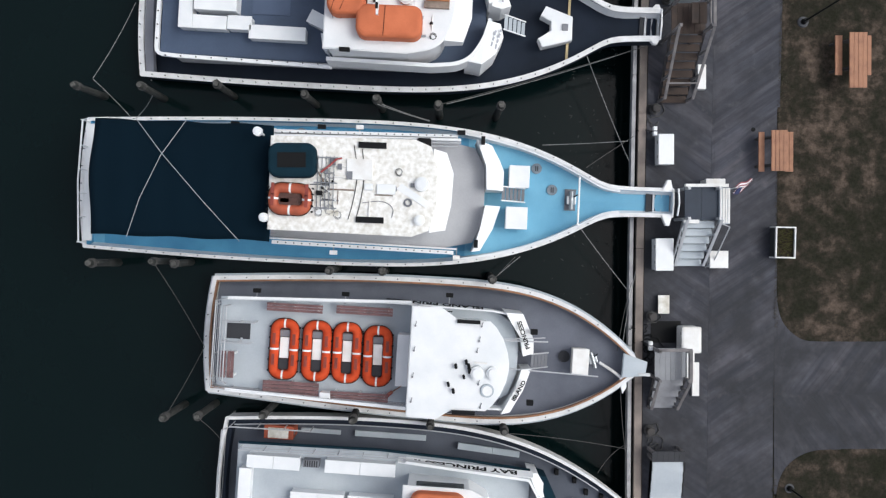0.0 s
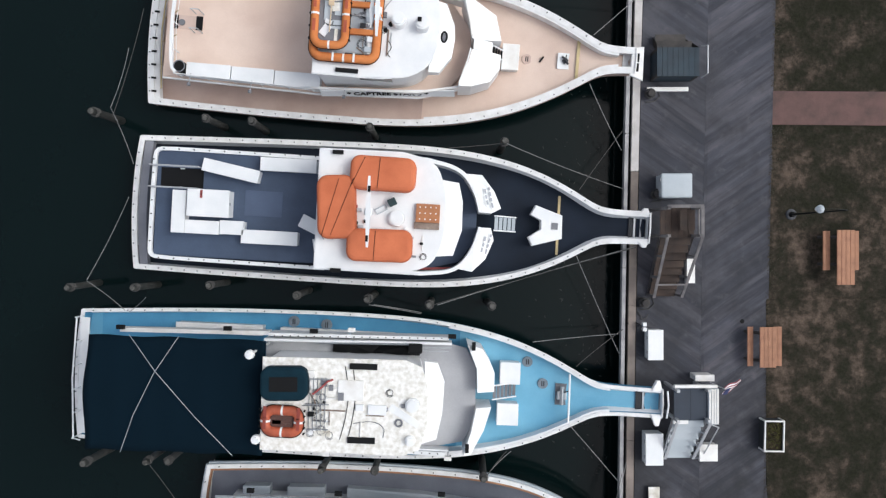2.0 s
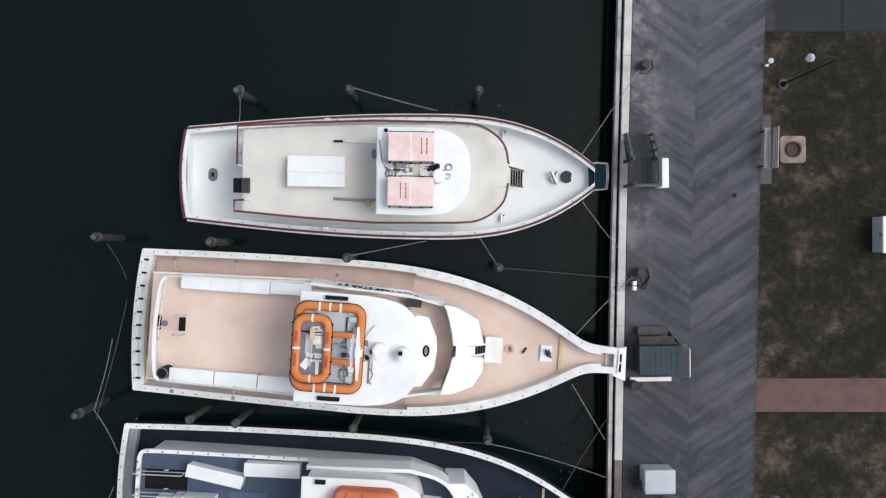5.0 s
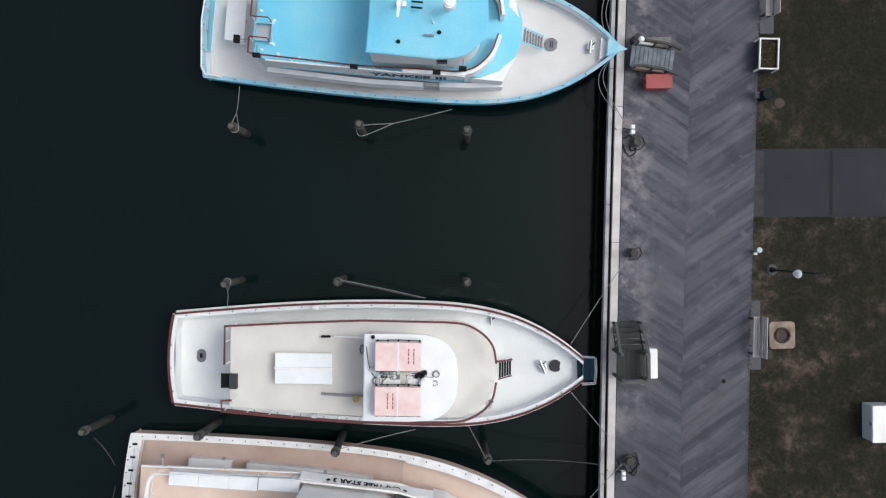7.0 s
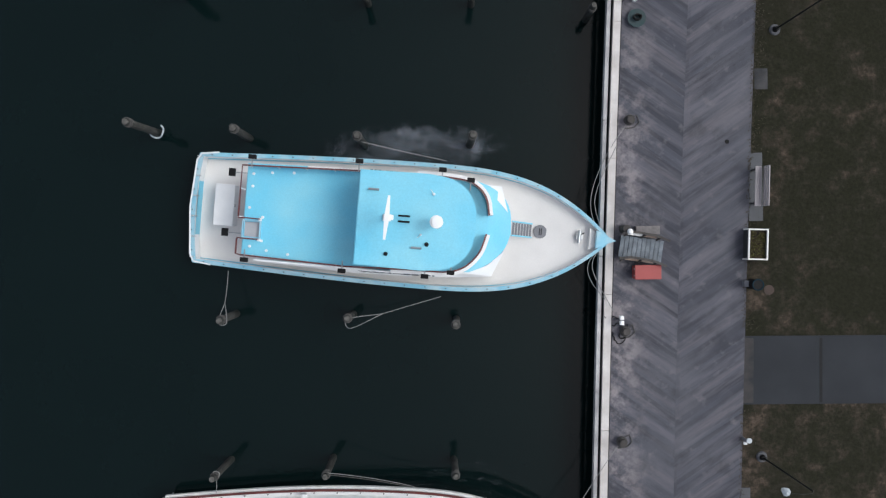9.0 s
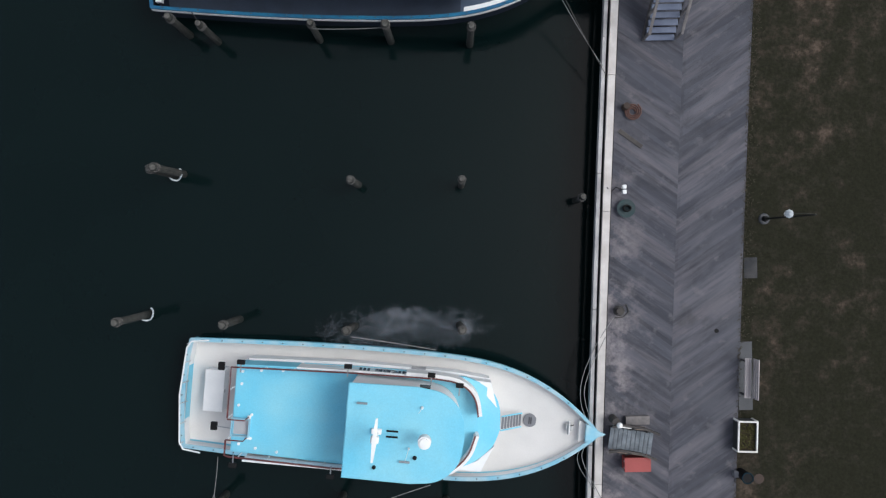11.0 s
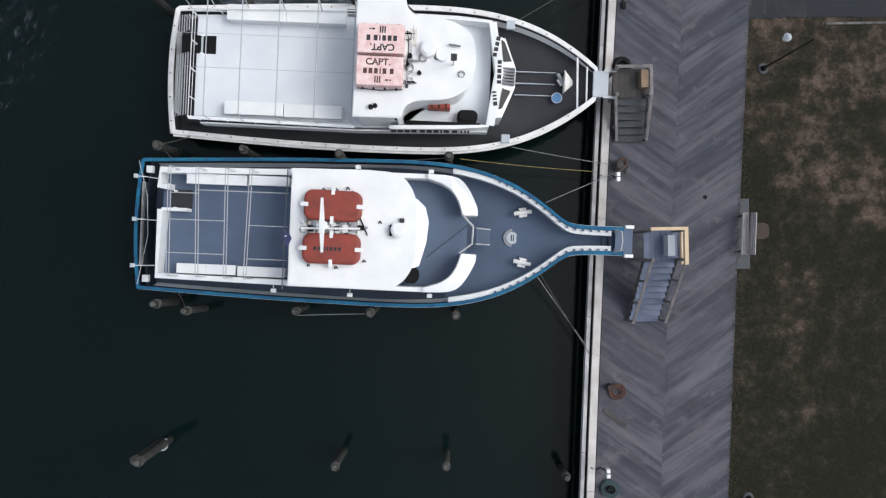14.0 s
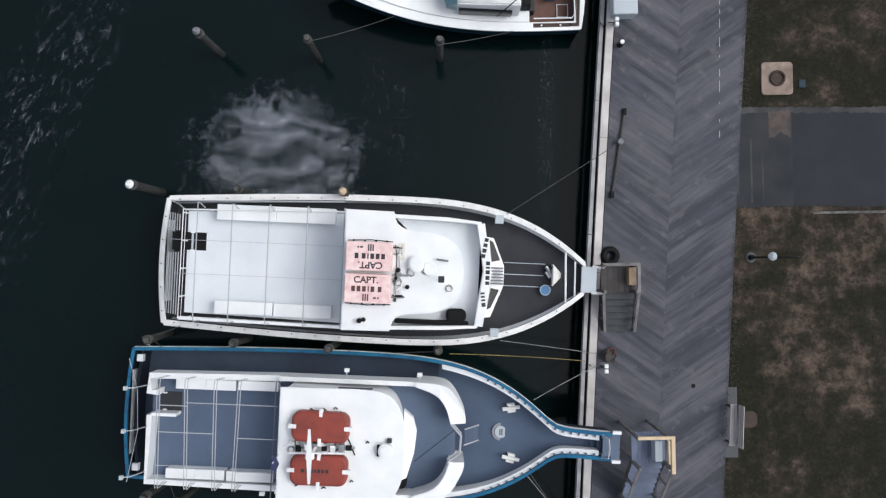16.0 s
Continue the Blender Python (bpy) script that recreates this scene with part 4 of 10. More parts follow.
rail(bA, [(0.9, 1.56), (6.3, 1.62)], 2.3, 2.85, PIPE, 0.018, 0.8, 1)
screen(bA, [(10.3, 1.38), (10.62, 1.34), (11.15, 0.55), (10.75, 0.5)], 1.4, 2.6, 2.1)
part("spray_cover", Prism([(10.5, 1.3), (10.95, 1.2), (11.35, 0.45), (11.0, 0.4)], 1.5, lambda x, y: 3.9 - 0.15 * x, 0.02), DARKTEAL, bA, "dark canvas cover")
slope_m = Matrix.Translation((8.25, 1.45, 2.60)) @ Euler((radians(66), 0, radians(177.5))).to_matrix().to_4x4()
part("name_board", Box(-2.2, 2.2, -0.15, 0.15, -0.04, -0.004), WHITE, bA, at=slope_m)
lettering("BAY PRINCESS II", 0.25, BLACK, bA, slope_m @ Matrix.Diagonal((1.9, 1, 1, 1)))
# navy band painted in for the shading inside the hull
part("shade_lining", band_mesh(hA, -0.092, -0.26, -0.5, -0.10), NAVYDECK, bA)
part("inner_rail", Tube([(u, hA.half(u) - 0.24, hA.sheer(u) + 0.06) for u in [0.3 + 0.4 * k for k in range(32)]], 0.02, 6), PIPE, bA)
for u0, u1, v0, v1 in ((1.17, 2.9, 0.98, 1.40), (3.7, 5.99, 0.98, 1.40), (0.95, 1.35, -1.3, 0.95), (2.65, 4.4, -0.4, 0.3), (4.5, 6.0, -0.4, 0.3)):
    locker(bA, u0, u1, v0, v1, 2.3)
part("vent_grille", Box(2.98, 3.50, 1.08, 1.32, 2.3, 2.62, 0.01), GREYPAINT, bA)
for k in range(6):
    part("vent_slat", Box(3.03 + 0.075 * k, 3.07 + 0.075 * k, 1.10, 1.30, 2.62, 2.63), DARKDECK, bA)
locker(bA, 4.4, 6.9, 1.70, 1.90, hA.deck(5) + 0.02, 0.16, LIGHTDECK, label="pale grey painted side bench along the main deck")
locker(bA, 2.5, 3.9, 1.68, 1.84, hA.deck(3) + 0.02, 0.16, LIGHTDECK, label="pale grey painted side bench along the main deck")
locker(bA, 8.0, 10.4, 1.52, 1.74, hA.deck(9) + 0.02, 0.16, LIGHTDECK, -4, "pale grey painted side bench along the main deck")
deck_box(bA, 1.36, 2.37, 1.56, 2.02, hA.deck(1.8) + 0.02, 0.9, "red brown bait box with a white tray on top", RUSTORANGE)
part("tray", Box(1.5, 2.2, 1.60, 1.95, hA.deck(1.8) + 0.92, hA.deck(1.8) + 0.95, 0.01), DIRTY, bA)
house(bA, [(6.3, 1.15), (8.4, 1.15), (9.1, 0.8), (9.35, 0.3)], 2.3, 4.0, WHITE, WHITE, name="wheelhouse", roof_name="wheelhouse_roof", windows=((6.7, 8.2, 1.03, 3.1, 0.5),))
covered_raft(on(bA, 7.4, 0.6, 4.0), 1.7, 0.9, 0.4, COVER, "orange canvas covered life raft on a wheelhouse roof")
for u, v in ((11.4, 1.15), (12.0, 0.95), (12.4, 0.6), (12.9, 0.5)):
    part("cleat", Box(u - 0.07, u + 0.07, v - 0.1, v + 0.1, hA.deck(u), hA.deck(u) + 0.16, 0.03), BLACK, bA)
windlass(bA, 12.0, 0.0, hA.deck(12) + 0.02, 1.2)

# -- grey boat with four orange rafts --
hB = Hull(14.4, 1.99, 2.38, 8.2, 14.5, 0.20, 2.95, 0.75, 2.3, 0.58)
bB = boat("party_boat", "white party fishing boat with grey decks and brown varnished rails", -8.09, -3.17, -3.51, hB, OFFWHITE, CAPW, LEADDECK, 0.15, 0.75, LIGHTDECK, OFFWHITE, rub_out=0.10)
part("varnished_trim", band_mesh(hB, -0.125, -0.185, -0.10, 0.046), BROWNCAP, bB, "brown varnished inner rail")
house(bB, [(0.72, 1.46), (7.0, 1.68), (9.6, 1.58), (10.3, 1.2), (10.55, 0.5)], 0.1, 2.3, WHITE, DOVEDECK, 0.5)
rail(bB, [(7.0, 1.66), (1.15, 1.45), (0.75, 1.38), (0.72, -1.38), (1.15, -1.45), (7.05, -1.66)], 2.3, 2.95, PIPE, 0.022, 0.8, 2)
part("rail_cap", Strip([(7.0, 1.69), (1.13, 1.48)], 0.10, 2.93, 2.97), WHITE, bB)
part("rail_cap", Strip([(7.0, -1.72), (1.2, -1.45)], 0.10, 2.93, 2.97), WHITE, bB)
for k in range(3):
    part("aft_tube", Tube([(1.2, 1.25, 2.75 + k * 0.1), (0.86 + k * 0.12, 1.2, 2.75 + k * 0.1), (0.86 + k * 0.12, -1.2, 2.75 + k * 0.1), (1.2, -1.3, 2.75 + k * 0.1)], 0.022), PIPE, bB)
part("stair_well", Box(0.98, 1.75, 0.10, 0.66, 2.305, 2.312), DARKDECK, bB)
steps(bB, 1.45, 2.05, 0.12, 0.64, 2.33, 1.7, GREYPAINT, 5, PIPE)
rail(bB, [(0.98, 0.70), (2.05, 0.72)], 2.3, 2.95, PIPE, 0.02, 0.5, 1)
rail(bB, [(0.98, 0.05), (1.95, 0.05)], 2.3, 2.95, PIPE, 0.02, 0.5, 1)
for u0, u1, v in ((1.24, 2.20, 1.34), (2.82, 4.14, 1.41)):
    locker(bB, u0, u1, v - 0.36, v, hB.deck(u0) + 0.02, 0.5, LIGHTDECK, 2.4, "pale grey painted side bench along the main deck", lids=1)
side_bench(bB, hB, [(4.92, 1.48), (7.5, 1.52), (9.95, 1.42)], 0.36, LIGHTDECK, "long pale grey painted side bench along the main deck")
slat_bench(bB, 2.34, 4.14, 1.12, 1.40, 2.3)
slat_bench(bB, 4.58, 6.40, 1.16, 1.44, 2.3)
slat_bench(bB, 2.35, 4.16, -1.60, -1.12, 2.3)
slat_bench(bB, 4.54, 6.41, -1.62, -1.34, 2.3)
slat_bench(bB, 0.90, 1.12, -1.12, -0.26, 2.3, 2)
slat_bench(bB, 1.16, 1.38, -1.12, -0.26, 2.3, 2)
locker(bB, 4.2, 4.55, -1.66, -1.40, 2.3, 0.5)
for i, u in enumerate((2.92, 3.98, 4.97, 5.97)):
    ring_raft(on(bB, u, (-0.12, -0.12, -0.12, -0.17)[i], 2.32, -0.5 + 0.4 * i), 0.94, 1.98, 0.15, ORANGE, RUSTROPE, "orange oblong life raft with white bands on the grey upper deck", pads=((-0.15, 0.15, -0.30, 0.38, OFFWHITE), (-0.17, 0.17, -0.66, -0.32, DARKDECK), (-0.17, 0.17, 0.40, 0.62, GREYPAINT)), panels=True)
locker(bB, 6.62, 7.02, -0.98, 0.66, 2.3, 0.85)
part("oar", Tube([(6.4, -1.4, 2.36), (6.9, -1.05, 2.36)], 0.02), BROWNCAP, bB)
part("oar_blade", Prism([(6.2, -1.52), (6.32, -1.58), (6.55, -1.36), (6.48, -1.28)], 2.345, 2.37), REDPAINT, bB)
house(bB, [(7.06, 1.68), (7.95, 1.70), (8.45, 1.38), (9.46, 1.36), (9.66, 1.18), (9.88, 0.86), (10.04, 0.45), (10.10, 0.12)], 2.3, 4.3, WHITE, WHITE, 0.16, name="wheelhouse", roof_name="wheelhouse_roof", windows=((7.3, 8.3, 1.53, 3.2, 0.5),))
for v in (1.32, -1.43):
    part("roof_vent", Box(8.45, 9.15, v - 0.055, v + 0.055, 4.3, 4.40, 0.01), BLACK, bB)
p = part("hatch_ring", cyl(bmesh.new(), 9.48, -0.73, 4.3, 4.36, 0.21, 0.20, 24), LIGHTDECK, bB)
part("ring_inner", cyl(bmesh.new(), 9.48, -0.73, 4.36, 4.37, 0.15, 0.15, 24), OFFWHITE, p)
dome(bB, 9.15, -0.20, 4.3, 0.22, 0.22)
dome(bB, 9.62, -0.18, 4.3, 0.20, 0.18)
part("scanner_arm", Box(9.02, 9.42, 0.10, 0.15, 4.5, 4.55, 0.01), OFFWHITE, bB)
for u, v, s in ((8.78, 0.12, 0.06), (8.47, -0.02, 0.06), (8.89, -0.13, 0.07), (8.86, 0.0, 0.06), (8.28, -0.58, 0.055), (8.44, -0.77, 0.06), (8.73, -0.33, 0.05)):
    part("loudhailer", Tube([(u, v + s, 4.44), (u + 0.02, v, 4.42), (u + 0.03, v - 1.3 * s, 4.40)], s * 0.75, 8), BLACK, bB)
    part("horn_stand", cyl(bmesh.new(), u, v, 4.3, 4.42, 0.02, n=8), STEEL, bB)
for u, v in ((7.2, 1.1), (7.2, 0.35), (7.2, -0.45), (7.2, -1.2), (9.15, 0.75), (9.1, 0.42), (9.2, -0.55), (9.3, -1.25), (9.2, 1.2)):
    part("aerial_base", cyl(bmesh.new(), u, v, 4.3, 4.36, 0.03, n=8), GREYPAINT, bB)
    part("lashing_stub", Tube([(u, v, 4.34), (u + 0.03, v + 0.14, 4.34)], 0.012, 5), GREYPAINT, bB)
screen(bB, [(10.02, 1.54), (10.62, 1.50), (11.04, 0.66), (11.06, 0.20), (10.70, 0.12), (10.55, 0.75)], 1.3, 2.95, 2.3)
screen(bB, [(10.68, -0.32), (11.02, -0.30), (10.78, -1.0), (10.36, -1.68), (10.06, -1.72), (10.50, -0.95)], 1.3, 2.95, 2.3)
lettering("PRINCESS", 0.22, BLACK, bB, Matrix.Translation((10.66, 0.84, 2.78)) @ Euler((radians(24), 0, radians(112))).to_matrix().to_4x4())
lettering("ISLAND", 0.22, BLACK, bB, Matrix.Translation((10.62, -0.98, 2.68)) @ Euler((radians(30), 0, radians(64))).to_matrix().to_4x4())
lettering("ISLAND PRINCESS", 0.25, BLACK, bB, Matrix.Translation((7.74, 1.665, 2.60)) @ Euler((radians(70), 0, radians(178.2))).to_matrix().to_4x4() @ Matrix.Diagonal((1.6, 1, 1, 1)))
part("upper_bulwark", Strip([(6.2, 1.62), (9.6, 1.55), (10.1, 1.48)], 0.05, 2.25, 2.80), WHITE, bB)
part("upper_bulwark", Strip([(7.0, -1.66), (9.4, -1.60), (10.1, -1.60)], 0.05, 2.25, 2.80), WHITE, bB)
steps(bB, 11.0, 11.65, -0.32, 0.16, 2.2, 1.5, GREYPAINT, 5, PIPE)
part("boat_hook", Tube([(9.9, 0.68, 2.95), (11.4, 0.75, 2.4)], 0.018), PIPE, bB)
hatch(bB, 12.20, 0.06, hB.deck(12.3) + 0.02, 0.20, DARKDECK)
part("foredeck_bar", Tube([(9.9, 0.62, 2.75), (11.5, 0.62, 2.4)], 0.025), PIPE, bB)
part("foredeck_bar", Tube([(9.95, -0.30, 2.5), (13.3, -0.48, 1.95)], 0.025), PIPE, bB)
deck_box(bB, 12.40, 12.95, -0.46, 0.42, hB.deck(12.6) + 0.02, 0.45, "white deck box behind the anchor winch", OFFWHITE)
windlass(bB, 13.12, 0.05, hB.deck(13.1) + 0.03, 0.9, 20)
part("anchor_shank", Tube([(13.3, 0.0, 2.0), (13.7, -0.22, 2.1), (14.05, -0.45, 2.2)], 0.05, 8), OFFWHITE, bB)
part("anchor_fluke", Prism([(13.95, -0.38), (14.15, -0.42), (14.20, -0.72), (14.08, -0.95), (14.0, -0.70)][::-1], 2.15, 2.24, 0.01), WHITE, bB)
part("bow_plate", Prism([(14.0, 0.40), (13.98, -0.40), (14.75, -0.30), (14.80, 0.16)][::-1], 2.27, 2.38, 0.02), LIGHTDECK, bB)
part("bow_roller", Box(14.5, 14.9, -0.30, -0.20, 2.28, 2.40), STEEL, bB)
for u, v in ((1.9, 1.72), (4.8, 1.78), (8.2, 1.95)):
    fender_board(bB, u, v, 2.35, 1)
for u, v in ((11.0, -1.35), (11.0, 0.95)):
    part("floodlight", Box(u - 0.11, u + 0.11, v - 0.09, v + 0.09, 2.55, 2.7, 0.015), BLACK, bB, at=pose(0, 0, 0))

# -- blue boat with navy awning --
hC = Hull(19.87, 2.23, 2.46, 7.5, 18.25, 0.44, 3.6, 0.8, 2.5, 0.6, True, 18.3)
bC = boat("party_boat", "white and blue party fishing boat with a navy awning aft", -12.38, 2.08, -2.31, hC, WHITE, CAPW, SKYDECK, 0.12, 0.6, None, BLUESIDE)
part("side_deck", deck_mesh(hC, 0.10, 0.45, 13.2, 0.012), BLUESIDE, bC, "blue side decks")
hatch(bC, 7.33, 2.04, hC.deck(7.3) + 0.03, 0.20, FADEHATCH)
hatch(bC, 8.5, 1.97, hC.deck(8.5) + 0.03, 0.20, FADEHATCH)
part("stern_rail", Tube([(0.45, 2.1, 1.7), (0.22, 2.05, 1.7), (0.13, 0, 1.7), (0.22, -2.05, 1.7), (0.45, -2.1, 1.7)], 0.03), WHITE, bC)
for v in (-2.05, -1.2, -0.4, 0.4, 1.2, 2.05):
    part("rail_post", Tube([(0.2, v, 1.1), (0.17, v, 1.7)], 0.022), WHITE, bC)
part("stern_shelf", Box(0.1, 0.42, -2.0, 2.0, 1.12, 1.2, 0.02), WHITE, bC)
aw = thing("awning", "navy canvas awning stretched over the stern deck", "awning", on(bC, 0, 0, 0), kind="")
bm = bmesh.new()
bmesh.ops.create_grid(bm, x_segments=26, y_segments=16, size=0.5)
for vtx in bm.verts:
    k, j = vtx.co.x + 0.5, vtx.co.y + 0.5
    vtx.co = (1.66 + 5.47 * k + 0.03 * math.sin(j * 9), -1.75 + 3.55 * j + 0.02 * math.sin(k * 17), 3.95 + 0.22 * math.sin(math.pi * j) - 0.03 * math.sin(k * 6 * math.pi) ** 2)
bmesh.ops.solidify(bm, geom=bm.faces[:], thickness=0.012)
part("canvas", bm, AWNING, aw, smooth=True)
for u in (1.75, 3.5, 5.2, 7.0):
    part("hoop", Tube([(u, -1.45, 1.2), (u, -1.58, 3.86), (u, -0.9, 4.06), (u, 0.0, 4.10), (u, 0.9, 4.06), (u, 1.60, 3.86), (u, 1.35, 1.2)], 0.02), PIPE, aw)
part("lashing", Tube([(2.91, 1.84, 3.95), (3.85, 0.75, 4.19), (5.1, -0.6, 4.18), (6.22, -1.80, 3.95)], 0.010), PIPE, aw)
part("lashing", Tube([(4.45, 1.84, 3.95), (3.8, 0.72, 4.19), (3.2, -0.6, 4.18), (2.75, -1.80, 3.95)], 0.010), PIPE, aw)
house(bC, [(6.75, 1.62), (9.0, 1.72), (12.5, 1.75), (13.4, 1.55), (13.75, 0.9)], 0.5, 2.2, WHITE, MISTDECK)
part("side_parapet", Strip([(6.8, 1.66), (12.9, 1.74)], 0.08, 2.1, 2.75), WHITE, bC)
part("side_parapet", Strip([(6.8, -1.66), (12.9, -1.78)], 0.05, 2.1, 2.60), WHITE, bC)
part("inner_lining", band_mesh(hC, -0.085, -0.17, -0.42, 0.02, 12.8, 18.2, False), WHITE, bC)
part("rail_plank", Strip([(6.9, -1.78), (12.8, -1.90)], 0.12, 2.52, 2.58), WHITE, bC)
part("rail_plank", Strip([(2.0, 1.78), (6.88, 1.84)], 0.13, 1.95, 2.46), OFFWHITE, bC)
for a, c, v in ((3.28, 6.33, 1.91), (6.93, 10.94, 1.84), (11.66, 13.3, 1.70)):
    locker(bC, a, c, v - 0.36, v, hC.deck(5) + 0.02, 0.55, OFFWHITE, -0.6, "white painted bench along the blue side deck", lids=2)
for u, v in ((2.12, 1.90), (5.6, 1.98), (8.4, 1.99), (12.9, 1.98)):
    part("deck_light", Box(u - 0.13, u + 0.13, v - 0.07, v + 0.07, 2.62, 2.76, 0.015), BLACK, bC)
part("rail_plank", Strip([(6.9, 1.82), (12.8, 1.88)], 0.10, 1.75, 2.58), WHITE, bC)
for k in range(22):
    for s in (1, -1):
        part("rod_holder", cyl(bmesh.new(), 7.1 + 0.26 * k, s * (1.78 + 0.02 * k * 0.26), 2.56, 2.60, 0.022, n=8), BLACK, bC)
part("rod_case", Tube([(8.6, 1.62, 2.72), (10.4, 1.66, 2.76), (11.6, 1.68, 2.78)], 0.035, 8), STEEL, bC, "long grey rod case")
# one black lump stands in for the walkway's shadow and the black gear in it
shade_outline = [(9.0 + 0.26 * k, 1.60 + 0.03 * math.sin(k * 1.9)) for k in range(12)] + [(11.86 - 0.26 * k, 1.27 + 0.04 * math.sin(k * 2.3)) for k in range(12)]
part("shade_and_gear", Prism(shade_outline[::-1], 2.2, lambda x, y: 2.46 + 0.07 * math.sin(4 * x) + 0.05 * math.sin(11 * x + 9 * y), 0.03), BLACK, bC, "lumpy black mass for a shaded walkway and its black gear")
house(bC, [(7.20, 1.40), (11.5, 1.45), (12.0, 1.25), (12.2, 0.6)], 2.2, 4.6, WHITE, GRIMY, 0.15, name="wheelhouse", roof_name="wheelhouse_roof", windows=((7.6, 11.4, 1.25, 3.1, 0.5),))
part("visor", Prism([(12.0, -1.30), (12.50, -1.20), (12.66, -0.4), (12.70, 0.6), (12.46, 1.22), (12.05, 1.30), (12.15, 0)], 3.2, lambda x, y: 3.75 - 0.6 * (x - 12.0), 0.015), WHITE, bC)
for u, v in ((6.85, 1.48), (7.12, -1.05)):
    part("dome_post", Tube([(u, v, 1.0), (u, v, 4.7)], 0.04), WHITE, bC)
    dome(bC, u, v, 4.68, 0.14, 0.2, "white dome aerial")
for v in (1.22, -1.0):
    part("skylight", Box(9.83, 10.66, v - 0.09, v + 0.09, 4.6, 4.68, 0.01), BLACK, bC)
t = covered_raft(on(bC, 7.92, 0.66, 4.6, 2), 1.42, 1.02, 0.36, DARKTEAL, "dark teal canvas covered life raft", 0.30)
part("canopy_patch", Box(-0.42, 0.42, -0.22, 0.22, 0.36, 0.372, 0.004), BLACK, t)
ring_raft(on(bC, 7.88, -0.48, 4.6, -1), 1.30, 0.95, 0.15, RUSTORANGE, BLACK, "dull orange life raft with oars inside", pads=((-0.32, -0.02, -0.12, 0.04, COVER), (-0.36, 0.34, -0.22, 0.20, RUSTROPE), (-0.02, 0.34, 0.02, 0.07, LIGHTDECK), (0.0, 0.34, -0.10, -0.05, LIGHTDECK)), panels=True)
for k in range(5):
    part("rack_bar", Tube([(8.65 + k * 0.12, -0.75, 4.66), (8.65 + k * 0.12, 0.85, 4.66)], 0.014, 5), STEEL, bC)
for v in (-0.7, 0.05, 0.8):
    part("rack_bar", Tube([(8.55, v, 4.7), (9.25, v, 4.7)], 0.018, 6), STEEL, bC)
clutter(bC, ((8.9, 0.4), (9.1, 0.1), (9.0, -0.2), (9.3, 0.55), (9.2, -0.45), (9.6, 0.3), (8.8, -0.1), (9.1, 0.7)), 4.6, 8)
roof_gear(bC, 8.7, 9.4, -0.9, 0.9, 4.6, 4, 20)
roof_gear(bC, 9.8, 11.6, -1.0, 1.0, 4.6, 9, 3)
part("roof_locker", Box(9.50, 10.28, 0.18, 0.80, 4.6, 4.66, 0.02), OFFWHITE, bC)
part("roof_locker", Box(10.42, 10.98, -0.22, 0.08, 4.6, 4.68, 0.02), WHITE, bC)
part("roof_locker", Box(10.05, 10.30, -0.12, 0.08, 4.6, 4.68, 0.02), WHITE, bC)
part("roof_vent", Box(11.42, 11.62, 0.02, 0.14, 4.6, 4.68, 0.01), GREYPAINT, bC)
part("roof_ring", Tube([(11.36 + 0.10 * math.cos(k * math.pi / 8), -0.44 + 0.10 * math.sin(k * math.pi / 8), 4.64) for k in range(16)], 0.03, 6, closed=True), GREYPAINT, bC)
part("roof_sheet", Prism([(11.0, -0.05), (11.15, 0.12), (12.0, -0.40), (11.9, -0.58)][::-1], 4.6, 4.625), WHITE, bC)
cable(bC, [(9.7, 1.2), (9.85, 0.4), (9.75, -0.4), (9.6, -1.0)], 4.62)
cable(bC, [(9.95, 1.1), (10.05, 0.3), (9.95, -0.5), (9.85, -0.9)], 4.62)
cable(bC, [(10.0, -0.5), (10.6, -0.4), (10.95, -0.6), (10.9, -0.9)], 4.62, GREYPAINT)
part("red_line", Tube([(8.75, 0.35, 4.72), (9.0, 0.55, 4.76), (9.2, 0.75, 4.74), (9.35, 0.8, 4.66)], 0.03, 6), REDPAINT, bC)
dome(bC, 11.75, 0.12, 4.6, 0.22, 0.2)
dome(bC, 11.72, -0.95, 4.6, 0.16, 0.18)
part("roof_ring", cyl(bmesh.new(), 10.9, -0.05, 4.6, 4.66, 0.12, 0.11, 20), GREYDECK, bC)
part("outboard", Box(11.5, 11.95, 1.42, 1.72, 2.75, 3.05, 0.06), BLACK, bC, "black outboard engine cowl")
part("boat_hook", Tube([(11.9, 1.60, 2.85), (12.9, 1.62, 2.85)], 0.03), PIPE, bC)
part("boat_hook", Tube([(11.9, 1.50, 2.85), (12.8, 1.50, 2.85)], 0.025), PIPE, bC)
for u, v in ((8.9, -2.05), (12.9, -2.05), (9.6, 2.05)):
    fender_board(bC, u, v, 2.5, -1 if v < 0 else 1, OFFWHITE)
screen(bC, [(13.40, 1.76), (13.91, 1.60), (14.20, 1.12), (14.34, 0.80), (14.34, 0.18), (13.78, 0.18), (13.74, 0.95)], 1.2, 2.95, 2.45)
screen(bC, [(13.76, -0.33), (14.27, -0.33), (14.04, -1.08), (13.64, -1.80), (13.38, -1.84), (13.62, -1.10)], 1.2, 2.95, 2.45)
for u, v in ((13.6, 1.72), (13.5, -1.58)):
    part("floodlight", Box(u - 0.06, u + 0.06, v - 0.13, v + 0.13, 2.9, 3.05, 0.01), BLACK, bC)
steps(bC, 14.3, 15.15, -0.12, 0.34, 2.25, 1.5, GREYPAINT, 6, WHITE)
deck_box(bC, 14.56, 15.24, 0.34, 1.08, hC.deck(15) + 0.02, 0.6, "white deck locker beside the bow ladder")
